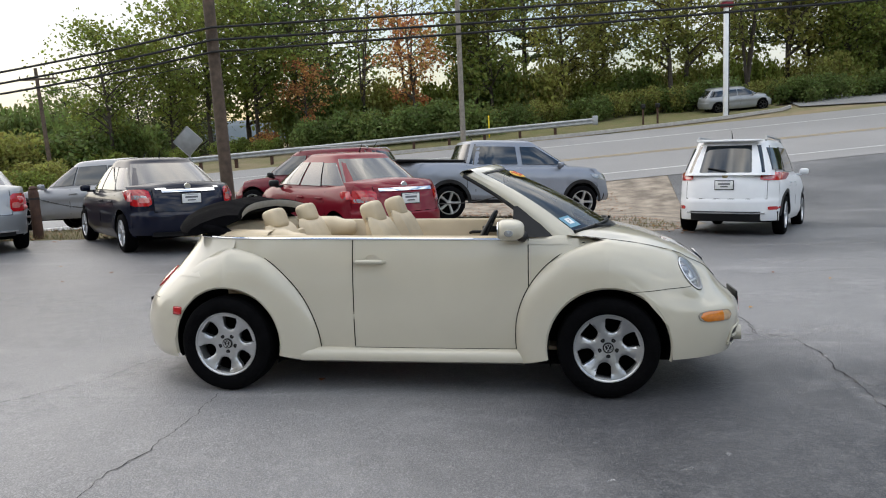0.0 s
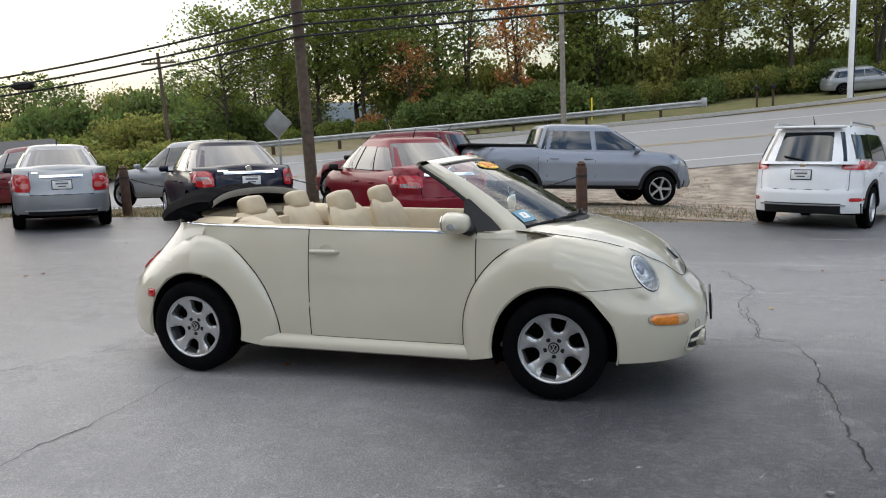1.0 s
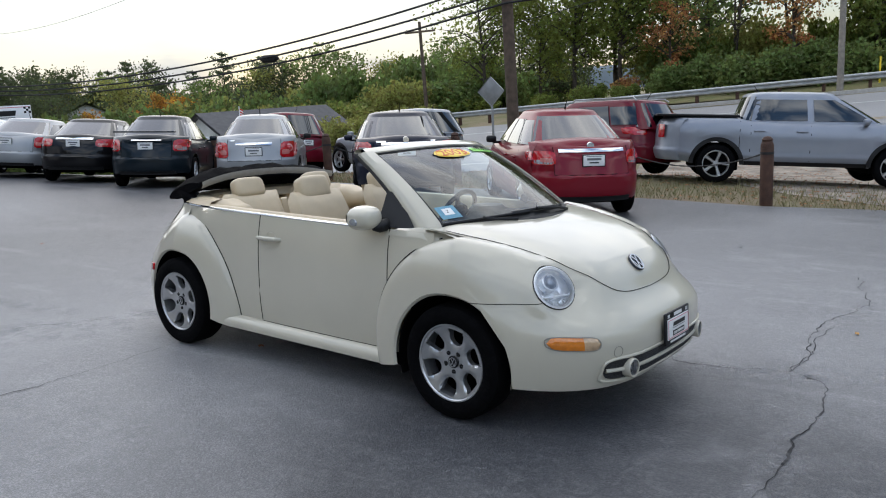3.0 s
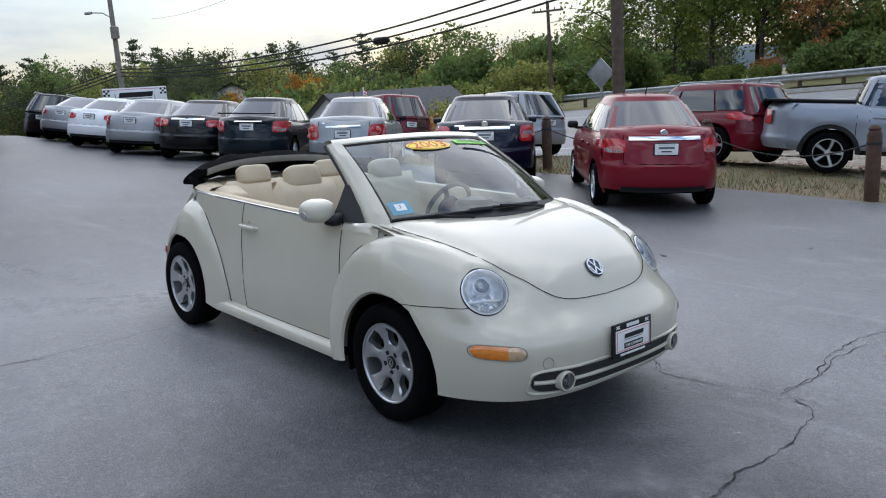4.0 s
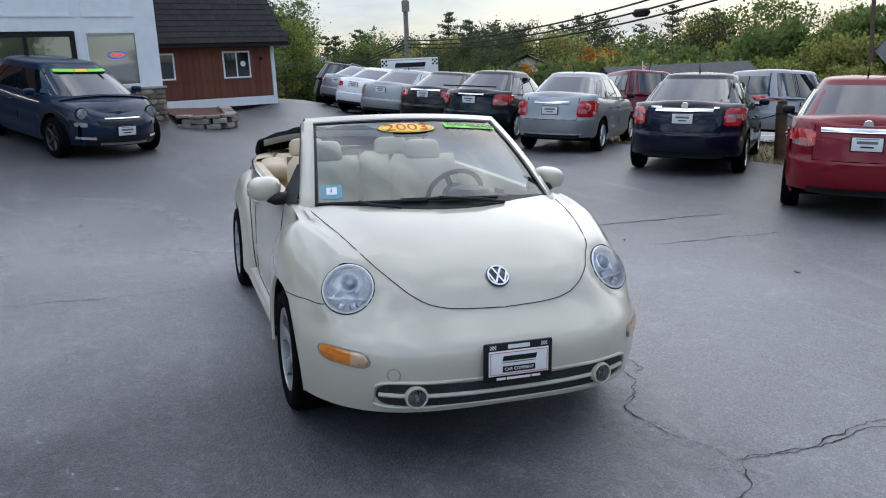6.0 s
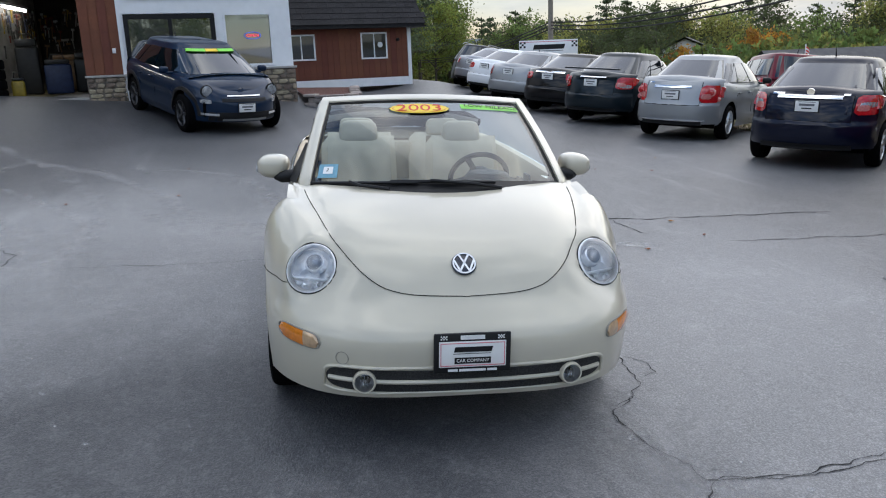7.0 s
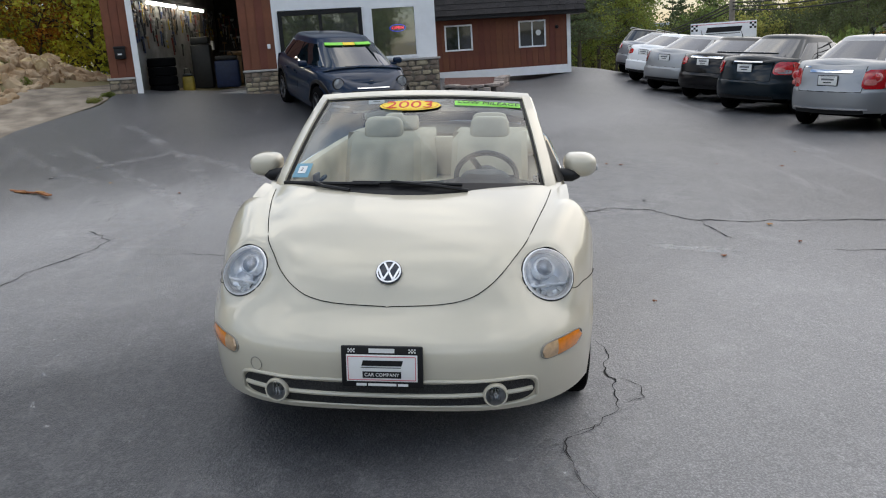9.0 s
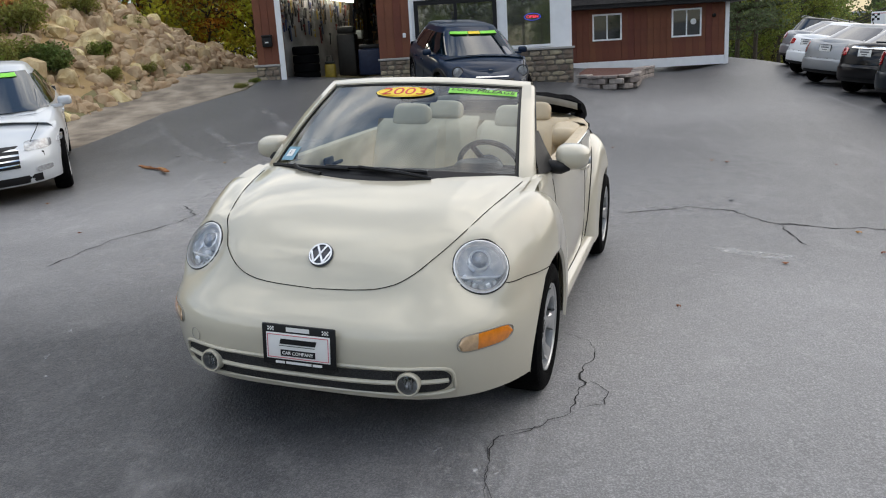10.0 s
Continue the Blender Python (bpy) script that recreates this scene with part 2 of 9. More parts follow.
def grid(rows, bm=None, close=False, closev=False):
    """A quad sheet through rows of points."""
    bm = bm or bmesh.new()
    vs = [[bm.verts.new(p) for p in r] for r in rows]
    n, k = len(vs), len(vs[0])
    for i in range(n if close else n - 1):
        for j in range(k if closev else k - 1):
            try:
                bm.faces.new((vs[i][j], vs[(i + 1) % n][j], vs[(i + 1) % n][(j + 1) % k], vs[i][(j + 1) % k]))
            except ValueError:
                pass
    return bm


def lathe(prof, seg=32, bm=None, axis="y"):
    """Turns a profile of (radius, along) about an axis."""
    rows = []
    for i in range(seg):
        a = 2 * math.pi * i / seg
        c, s = math.cos(a), math.sin(a)
        if axis == "y":
            rows.append([(r * c, h, r * s) for r, h in prof])
        elif axis == "x":
            rows.append([(h, r * c, r * s) for r, h in prof])
        else:
            rows.append([(r * c, r * s, h) for r, h in prof])
    return grid(rows, bm, close=True)


def tube(pts, rad, seg=8, bm=None, caps=True):
    """A tube along points, with one radius or one for each point."""
    pts = [Vector(p) for p in pts]
    rr = rad if isinstance(rad, (list, tuple)) else [rad] * len(pts)
    bm = bm or bmesh.new()
    rings = []
    for i, p in enumerate(pts):
        d = (pts[min(i + 1, len(pts) - 1)] - pts[max(i - 1, 0)]).normalized()
        q = d.to_track_quat("Z", "Y")
        rings.append([bm.verts.new(p + q @ Vector((rr[i] * math.cos(2 * math.pi * k / seg), rr[i] * math.sin(2 * math.pi * k / seg), 0))) for k in range(seg)])
    for a, b in zip(rings, rings[1:]):
        for k in range(seg):
            bm.faces.new((a[k], a[(k + 1) % seg], b[(k + 1) % seg], b[k]))
    if caps:
        bm.faces.new(rings[0][::-1])
        bm.faces.new(rings[-1])
    return bm


def curve(ctrl):
    """A smooth monotone curve through (x, y) pairs."""
    xs, ys = [c[0] for c in ctrl], [c[1] for c in ctrl]
    n = len(xs)
    d = [(ys[i + 1] - ys[i]) / (xs[i + 1] - xs[i]) for i in range(n - 1)]
    m = [d[0]] + [0 if d[i - 1] * d[i] <= 0 else 2 * d[i - 1] * d[i] / (d[i - 1] + d[i]) for i in range(1, n - 1)] + [d[-1]]

    def f(x):
        if x <= xs[0]:
            return ys[0]
        if x >= xs[-1]:
            return ys[-1]
        i = max(k for k in range(n - 1) if xs[k] <= x)
        h = xs[i + 1] - xs[i]
        t = (x - xs[i]) / h
        return (2 * t ** 3 - 3 * t * t + 1) * ys[i] + (t ** 3 - 2 * t * t + t) * h * m[i] + (-2 * t ** 3 + 3 * t * t) * ys[i + 1] + (t ** 3 - t * t) * h * m[i + 1]
    return f


def words(text, size, material, m, parent, name="lettering", extrude=0.002, shear=0.0, squeeze=1.0):
    """Raised lettering as a mesh."""
    cu = bpy.data.curves.new(name, "FONT")
    cu.body, cu.size, cu.extrude, cu.align_x, cu.align_y, cu.shear = text, size, extrude, "CENTER", "CENTER", shear
    cu.resolution_u = 3
    tmp = bpy.data.objects.new("tmp", cu)
    me = bpy.data.meshes.new_from_object(tmp)
    me.name = name
    bpy.data.objects.remove(tmp)
    bpy.data.curves.remove(cu)
    me.materials.clear()
    me.materials.append(material)
    me.transform(Matrix.Diagonal((squeeze, 1, 1, 1)))
    ob = new(name, me)
    ob.matrix_basis = m
    if parent:
        ob.parent = parent
    return ob


def bars(widths, h, gap, material, m, parent):
    """A line of plain bars, centred."""
    total = sum(widths) + gap * (len(widths) - 1)
    x = -total / 2
    for w in widths:
        part("printed_bar", box(w, h, 0.003, (x + w / 2, 0, 0)), material, parent, smooth=False, at=m)
        x += w + gap


def script_bars(w, h, material, m, parent):
    """A plain slanted bar the size of a word, over a thin one."""
    bm = bmesh.new()
    for x0, x1, y0, y1 in ((-0.40, 0.42, -0.22, 0.30), (-0.40, 0.42, -0.42, -0.36)):
        bm.faces.new([bm.verts.new((x * w + 0.3 * y * h, y * h, 0.002)) for x, y in ((x0, y0), (x1, y0), (x1, y1), (x0, y1))])
    bmesh.ops.recalc_face_normals(bm, faces=bm.faces)
    return part("printed_bar", bm, material, parent, smooth=False, at=m)

# ---- terrain ----
from mathutils.geometry import delaunay_2d_cdt


def clamp(v, a, b):
    return max(a, min(b, v))


def smooth01(v):
    v = clamp(v, 0, 1)
    return v * v * (3 - 2 * v)


def H(x, y):
    """The height of the land: a gently sloping yard, a banked road climbing to the east, a valley west, a blasted slope south-west."""
    u, v = clamp(x, -13.3 - 1.9 * smooth01((y - 3.2) / 2.8) - 7.8 * smooth01((y - 8.8) / 3.5), 5.5) / 10, (clamp(y, -5, 20) - 5) / 10
    a = -0.0255 - 0.1874 * u - 0.1972 * v + 0.2091 * u * u - 0.0837 * u * v - 0.1017 * v * v - 0.0656 * u ** 3 - 0.4274 * u * u * v - 0.082 * u * v * v
    b = -0.45 + 0.085 * (clamp(y, 20, 52) - 29) + 0.042 * (clamp(x, -60, 70) - 5)
    t = smooth01((y - 18.5) / 8)
    z = a * (1 - t) + b * t - 0.030 * (y - 5.72) * math.exp(-((x + 0.46) ** 2 + (y - 5.72) ** 2) / 7.0)
    s = -0.75 * x + 0.66 * y
    z -= 6.5 * smooth01((s - 46) / 45)
    if x < -3 and y < 0:
        z += clamp((-(y + 3.0) - 0.10 * (x + 12)) * 0.62, 0, 6.5) * smooth01((-x - 4.5) / 3.5) * (1 - smooth01((-x - 14) / 6))
    return z


def sheet(name, poly, step, dz, material, label, category="", kind="structure"):
    """A paved sheet inside an outline, laid on the land."""
    pts = []
    for (x0, y0), (x1, y1) in zip(poly, poly[1:] + poly[:1]):
        k = max(1, int(math.hypot(x1 - x0, y1 - y0) / step))
        pts += [Vector((x0 + (x1 - x0) * i / k, y0 + (y1 - y0) * i / k)) for i in range(k)]
    nb = len(pts)
    xs, ys = [p.x for p in pts], [p.y for p in pts]
    y = min(ys) + step / 2
    while y < max(ys):
        x = min(xs) + step / 2
        while x < max(xs):
            pts.append(Vector((x, y)))
            x += step
        y += step
    v, _, f, *_ = delaunay_2d_cdt(pts, [(i, (i + 1) % nb) for i in range(nb)], [], 1, 0.001)
    bm = bmesh.new()
    bv = [bm.verts.new((p.x, p.y, H(p.x, p.y) + dz)) for p in v]
    for t in f:
        bm.faces.new([bv[i] for i in t])
    bmesh.ops.recalc_face_normals(bm, faces=bm.faces)
    if sum(fc.normal.z for fc in bm.faces) < 0:
        bmesh.ops.reverse_faces(bm, faces=bm.faces)
    return tagged(part(name, bm, material), label, category or name, "", kind)


def ground_mat():
    m = mat("verge_ground", (0.16, 0.155, 0.06), 0.95, var=0.4, scale=0.5, color2=(0.26, 0.20, 0.12), bump=0.9, bscale=25)
    return m


def asphalt_mat(name, dark, light, rough0, rough1, sealed_and_shaded=None):
    """Sealed asphalt: aggregate grain, dusty tyre arcs and broad worn patches."""
    m = bpy.data.materials.new(name)
    m.use_nodes = True
    n, l = m.node_tree.nodes, m.node_tree.links
    b = n["Principled BSDF"]
    b.inputs["Specular IOR Level"].default_value = 0.28
    t = n.new("ShaderNodeTexCoord")

    def noise_node(scale, detail, rough=0.5, dist=0.0, sx=1, sy=1, rz=0):
        q = n.new("ShaderNodeMapping")
        q.inputs["Scale"].default_value = (sx, sy, 1)
        q.inputs["Rotation"].default_value = (0, 0, rz)
        l.new(t.outputs["Object"], q.inputs["Vector"])
        a = n.new("ShaderNodeTexNoise")
        a.inputs["Scale"].default_value, a.inputs["Detail"].default_value = scale, detail
        a.inputs["Roughness"].default_value, a.inputs["Distortion"].default_value = rough, dist
        l.new(q.outputs["Vector"], a.inputs["Vector"])
        return a.outputs["Fac"]

    def ramp(src, p0, p1):
        r = n.new("ShaderNodeMapRange")
        r.inputs["From Min"].default_value, r.inputs["From Max"].default_value = p0, p1
        r.clamp = True
        l.new(src, r.inputs["Value"])
        return r.outputs["Result"]

    def mul(a, k):
        q = n.new("ShaderNodeMath")
        q.operation = "MULTIPLY"
        l.new(a, q.inputs[0])
        if isinstance(k, float):
            q.inputs[1].default_value = k
        else:
            l.new(k, q.inputs[1])
        return q.outputs[0]

    def add(a, c):
        q = n.new("ShaderNodeMath")
        q.use_clamp = True
        l.new(a, q.inputs[0])
        l.new(c, q.inputs[1])
        return q.outputs[0]

    def add2(a, c):
        q = n.new("ShaderNodeMath")
        l.new(a, q.inputs[0])
        l.new(c, q.inputs[1])
        return q.outputs[0]

    broad = ramp(noise_node(0.22, 3), 0.45, 0.7)
    streak = ramp(noise_node(0.9, 5, 0.6, 1.5, 0.35, 1.6, 0.3), 0.56, 0.78)
    dust = ramp(noise_node(1.6, 8, 0.7, 0.8), 0.58, 0.85)
    grain = ramp(noise_node(105, 3, 0.65), 0.46, 0.66)
    worn = add(add(mul(broad, 0.30), mul(streak, 0.34)), mul(dust, 0.32))
    gw = 0.18
    if sealed_and_shaded:
        # one broad blot paints sealer and the convertible's soft shadow; the rest is worn down to the stone
        cx, cy, rx, ry = sealed_and_shaded
        q = n.new("ShaderNodeMapping")
        q.inputs["Location"].default_value, q.inputs["Scale"].default_value = (-cx / rx, -cy / ry, 0), (1 / rx, 1 / ry, 0)
        l.new(t.outputs["Object"], q.inputs["Vector"])
        le = n.new("ShaderNodeVectorMath")
        le.operation = "LENGTH"
        l.new(q.outputs["Vector"], le.inputs[0])
        bare = ramp(add2(le.outputs["Value"], mul(noise_node(0.8, 5, 0.6), 0.8)), 1.05, 1.75)
        far = ramp(le.outputs["Value"], 4.6, 2.4)
        keep = n.new("ShaderNodeMapRange")
        keep.inputs["To Min"].default_value, keep.inputs["To Max"].default_value = 0.38, 0.95
        l.new(bare, keep.inputs["Value"])
        grain = mul(grain, keep.outputs["Result"])
        worn = add(mul(worn, keep.outputs["Result"]), mul(mul(bare, far), 0.36))
        # wear and grain fade out, so the asphalt darkens, towards the garage
        sep = n.new("ShaderNodeSeparateXYZ")
        l.new(t.outputs["Object"], sep.inputs[0])
        garage_fade = n.new("ShaderNodeMapRange")
        garage_fade.inputs["From Min"].default_value, garage_fade.inputs["From Max"].default_value = -6.5, -2.2
        garage_fade.inputs["To Min"].default_value, garage_fade.inputs["To Max"].default_value = 0.40, 1.0
        l.new(add2(sep.outputs["X"], mul(sep.outputs["Y"], 0.9)), garage_fade.inputs["Value"])
        worn = mul(worn, garage_fade.outputs["Result"])
        grain = mul(grain, garage_fade.outputs["Result"])
        worn = add(worn, mul(ramp(noise_node(30, 5, 0.65), 0.50, 0.66), 0.13))
        worn = add(worn, mul(ramp(noise_node(5.5, 6, 0.7, 0.6), 0.50, 0.72), 0.12))
        gw = 0.42
    mixc = n.new("ShaderNodeMix")
    mixc.data_type = "RGBA"
    mixc.inputs["A"].default_value, mixc.inputs["B"].default_value = (*dark, 1), (*light, 1)
    l.new(add(mul(grain, gw), worn), mixc.inputs["Factor"])
    l.new(mixc.outputs["Result"], b.inputs["Base Color"])
    r = n.new("ShaderNodeMapRange")
    r.inputs["To Min"].default_value, r.inputs["To Max"].default_value = rough0, rough1
    l.new(worn, r.inputs["Value"])
    l.new(r.outputs["Result"], b.inputs["Roughness"])
    p = n.new("ShaderNodeBump")
    p.inputs["Strength"].default_value, p.inputs["Distance"].default_value = 1.0, 0.009
    l.new(add(mul(noise_node(75, 4, 0.6), 0.8), mul(noise_node(14, 4), 0.5)), p.inputs["Height"])
    l.new(p.outputs["Normal"], b.inputs["Normal"])
    return m


GROUND = ground_mat()
ASPHALT = asphalt_mat("sealed_asphalt", (0.036, 0.038, 0.043), (0.38, 0.372, 0.370), 0.40, 0.66, (1.9, 4.1, 2.0, 1.9))
ROADTOP = asphalt_mat("grey_road", (0.24, 0.235, 0.23), (0.34, 0.335, 0.33), 0.6, 0.8)
GRAVEL = mat("gravel", (0.38, 0.32, 0.25), 0.95, var=0.4, scale=2.0, color2=(0.17, 0.14, 0.11), bump=1.0, bscale=45)
GRASSG = mat("dry_lawn", (0.14, 0.125, 0.06), 0.95, var=0.4, scale=0.8, color2=(0.20, 0.15, 0.09), bump=1.0, bscale=40)
YPAINT = mat("yellow_road_paint", (0.44, 0.33, 0.17), 0.7, var=0.3, scale=6)
WPAINT = mat("white_road_paint", (0.62, 0.62, 0.6), 0.7, var=0.25, scale=6)


def land():
    def axis(lo, hi, fine0, fine1, step):
        a, out = fine0, []
        while a <= fine1:
            out.append(a)
            a += step
        d, k = step, fine1
        while k < hi:
            d *= 1.3
            k += d
            out.append(k)
        d, k = step, fine0
        while k > lo:
            d *= 1.3
            k -= d
            out.insert(0, k)
        return out
    xs, ys = axis(-1500, 1500, -40, 40, 1.0), axis(-900, 1800, -14, 62, 1.0)
    rows = [[(x, y, H(x, y) - 0.06) for x in xs] for y in ys]
    bm = grid(rows)
    bmesh.ops.recalc_face_normals(bm, faces=bm.faces)
    if sum(f.normal.z for f in bm.faces) < 0:
        bmesh.ops.reverse_faces(bm, faces=bm.faces)
    tagged(part("ground", bm, GROUND), "rough grass and leaf-strewn earth round the yard", "ground", "", "structure")


def road_y(x, off):
    """The road's course: its near edge line, and across it by off metres."""
    return 29.6 + 0.075 * (x - 5) + 0.0006 * (x - 5) ** 2 + off


land()
sheet("lot", [(-13.4, -0.85), (-11.9, -0.75), (-9.6, -1.45), (-6.7, -1.4), (-3.8, -2.4), (0, -6.5), (4, -10), (30, -10), (30, 30.6), (14, 29.4), (6.9, 28.5), (5.8, 22), (5.1, 17.5), (3.6, 14.9),
              (0.8, 14.15), (-4, 14.7), (-9, 15.0), (-14, 15.6), (-24, 17.5), (-40, 21), (-40, 4.8), (-23, 4.8), (-15.5, 4.8)], 0.7, 0.0, ASPHALT, "dark sealed asphalt car yard with dusty tyre arcs", "asphalt yard")
xs = [-70 + 4 * i for i in range(42)]
sheet("road", [(x, road_y(x, -1.6)) for x in xs] + [(x, road_y(x, 12.6)) for x in reversed(xs)], 1.6, 0.012, ROADTOP, "pale grey asphalt road climbing to the east", "road")


def stripe(offs, w, x0, x1, material, label):
    k = int((x1 - x0) / 1.2)
    rows = [[(x, road_y(x, offs + q), H(x, road_y(x, offs + q)) + 0.022) for q in (-w / 2, w / 2)] for x in [x0 + (x1 - x0) * i / k for i in range(k + 1)]]
    tagged(part("road_line", grid(rows), material), label, "road marking", "road lines", "structure")


stripe(0.0, 0.14, -60, 60, WPAINT, "white edge line painted on the road")
stripe(4.35, 0.12, -60, 60, YPAINT, "worn yellow centre line painted on the road")
stripe(4.65, 0.12, -60, 60, YPAINT, "worn yellow centre line painted on the road")
stripe(9.4, 0.14, -60, 60, WPAINT, "white edge line painted on the road")
sheet("verge", [(3.6, 15.0), (5.1, 17.5), (5.8, 22), (6.9, 28.4), (-4, 27.6), (-14, 27), (-40, 25), (-40, 21.1), (-24, 17.55), (-14, 15.65), (-9, 15.05), (-4, 14.75), (0.8, 14.2)], 0.9, -0.02, GRASSG, "dry trodden grass verge with fallen leaves", "verge")
sheet("gravel_patch", [(-1, 18.6), (0.9, 16.2), (2.6, 15.2), (3.64, 15.05), (5.1, 17.5), (5.8, 22), (6.85, 28.3), (0, 27.8), (-5, 26.8), (-4, 22)], 0.9, -0.008, GRAVEL, "bare gravel and dirt beside the road", "gravel")
sheet("gravel_track", [(-12.0, -0.85), (-9.6, -1.5), (-6.7, -1.45), (-5.6, -2.0), (-8.5, -3.3), (-12, -3.1), (-16, -2.6), (-24, -2.0), (-24, 0.3), (-14.4, -0.9)], 0.7, -0.02, GRAVEL, "grey gravel track running behind the garage", "gravel track")

# ---- parked cars ----
def wheel_meshes(r, w, spokes, style, rim_mat):
    """A tyre and a rim as meshes; the outer face looks along -y."""
    rr = r * (0.70 if style != "steel" else 0.66)
    prof = [(rr * 0.97, w / 2), (r * 0.9, w / 2), (r * 0.97, w * 0.42), (r, w * 0.28), (r, -w * 0.28), (r * 0.97, -w * 0.42), (r * 0.9, -w / 2), (rr, -w / 2 + 0.004), (rr * 0.97, -w * 0.42)]
    tb = lathe(prof, 36)
    rb = lathe([(rr * 0.98, -w * 0.47), (rr * 0.93, -w * 0.47), (rr * 0.9, -w * 0.40), (rr * 0.88, w * 0.1)], 36)
    wb = lathe([(rr * 0.9, w * 0.0), (rr * 0.5, -w * 0.1), (0.001, -w * 0.1)], 28)
    for i in range(spokes):
        a = 2 * math.pi * i / spokes
        wd = rr * (0.20 if style == "thick" else 0.13)
        rows = []
        for q, yy, ww in ((0.10, -w * 0.36, 0.8), (0.5, -w * 0.40, 0.85), (0.95, -w * 0.44, 1.15)):
            rows.append([Vector((q * rr, yy + 0.03, -wd * ww)), Vector((q * rr, yy, -wd * ww * 0.6)), Vector((q * rr, yy, wd * ww * 0.6)), Vector((q * rr, yy + 0.03, wd * ww))])
        rot = Matrix.Rotation(a, 3, "Y")
        grid([[rot @ p for p in row] for row in rows], rb)
    lathe([(rr * 0.22, -w * 0.3), (rr * 0.2, -w * 0.43), (0.001, -w * 0.44)], 16, rb)
    return tb, rb, wb


WHEELS = {}


def add_wheel(car, x, y, r, w, spokes, style, rim_mat, side):
    key = (r, w, spokes, style, rim_mat.name)
    if key not in WHEELS:
        tb, rb, wb = wheel_meshes(r, w, spokes, style, rim_mat)
        obs = []
        for nm, b, mt in (("tyre", tb, TYRE), ("rim", rb, rim_mat), ("wheel_well", wb, VOID)):
            me = bpy.data.meshes.new(nm)
            for f in b.faces:
                f.smooth = True
            b.to_mesh(me)
            b.free()
            me.materials.append(mt)
            me.set_sharp_from_angle(angle=radians(40))
            obs.append(me)
        WHEELS[key] = obs
    e = new("wheel")
    e.parent = car
    e.matrix_basis = pose(x, y, r, 0, 0, 0 if side < 0 else 180)
    for nm, me in zip(("tyre", "rim", "wheel_well"), WHEELS[key]):
        o = new(nm, me)
        o.parent = e


class Shape:
    """The surfaces of a car's body, in metres: x ahead, y left, z up, the ground at 0."""

    def __init__(s, L, W, top, glass, wheels, clear=0.2, r=0.32, nose=0.22, tail=0.06, pf=3.2, pr=5.0, arch=0.07, clear_f=None, clear_r=None, ledge=(0.62, 0.03), sq=0.40):
        s.L, s.W, s.clear, s.r, s.nose, s.tail, s.pf, s.pr, s.wheels, s.arch = L, W, clear, r, nose, tail, pf, pr, wheels, arch
        s.top = curve(top)
        s.sq = sq
        s.clear_f, s.clear_r, s.ledge = clear_f or clear + 0.03, clear_r or clear + 0.10, ledge
        # glass: belt z, roof z, then rear and front x at belt and roof, half widths at belt and roof
        s.zb, s.zr, s.xrb, s.xrt, s.xfb, s.xft, s.wb, s.wr = glass
        s.ins = curve([(0, 0.075), (0.1, 0.032), (0.22, 0.006), (0.34, 0.012), (0.5, 0.015), (0.65, 0.0), (0.73, 0.006), (0.86, 0.032), (0.94, 0.06), (1, 0.10)])
        s.ine = curve([(0, 0.07), (0.08, 0.03), (0.2, 0.0), (0.55, 0.0), (0.75, 0.014), (0.88, 0.04), (0.96, 0.085), (1, 0.14)])

    def low(s, x):
        """The lower edge along the car, without the arches."""
        xf, xr = s.wheels[0] + s.r, s.wheels[1] - s.r
        return s.clear + (s.clear_f - s.clear) * smooth01((x - xf) / 0.3) + (s.clear_r - s.clear) * smooth01((xr - x) / 0.3)

    def q(s, z, zt, c):
        return clamp((z - c) / max(0.05, zt - c), 0, 1)

    def half(s, x, z):
        """Half width at x and height z."""
        p = s.pf if x > 0 else s.pr
        k = max(0.0, 1 - abs(2 * x / s.L) ** (p * 2)) ** (1 / 2.2)
        return s.W / 2 * (0.0 + 1.0 * k) - s.ins(s.q(z, s.top(x), s.low(x)))

    def end(s, y, z, front):
        """x of the front or rear end at y and z."""
        p = s.pf if front else s.pr
        a = s.L / 2 * max(0.0, 1 - min(1.0, abs(2 * y / s.W)) ** 2.2) ** (1 / (2 * p))
        zt = s.top(a if front else -a)
        qq = s.q(z, zt, s.clear_f if front else s.clear_r)
        a -= s.ine(qq) * 0.8 + (s.nose if front else s.tail) * max(0, qq - 0.45) ** 2 * 2.2
        # the bumper stands out as a ledge
        a -= s.ledge[1] * smooth01((z - s.ledge[0]) / 0.06)
        return a if front else -a

    def bottom(s, x):
        z = s.low(x)
        for xw in s.wheels:
            R = s.r + s.arch
            if abs(x - xw) < R:
                z = max(z, s.r + math.sqrt(R * R - (x - xw) ** 2))
        return z

    def outline(s):
        """Right half from the front's middle to the rear's middle: (x, y)."""
        out = []
        fr = [0, 0.12, 0.25, 0.4, 0.55, 0.68, 0.78, 0.86, 0.92]
        for f in fr:
            out.append(("f", -f * s.W / 2))
        y1 = 0.92 * s.W / 2
        xf = s.L / 2 * (1 - 0.92 ** 2.2) ** (1 / (2 * s.pf))
        xr = -s.L / 2 * (1 - 0.92 ** 2.2) ** (1 / (2 * s.pr))
        xs = set(round(xf - 0.02 - (xf - xr - 0.04) * i / 30, 3) for i in range(31))
        for xw in s.wheels:
            R = s.r + s.arch
            xs = {x for x in xs if abs(x - xw) > R + 0.03}
            for i in range(17):
                xs.add(round(xw + R * math.cos(math.pi * i / 16) * 0.9999, 3))
        for x in sorted((x for x in xs if xr < x < xf), reverse=True):
            out.append(("s", x))
        for f in reversed(fr):
            out.append(("r", -f * s.W / 2))
        return out

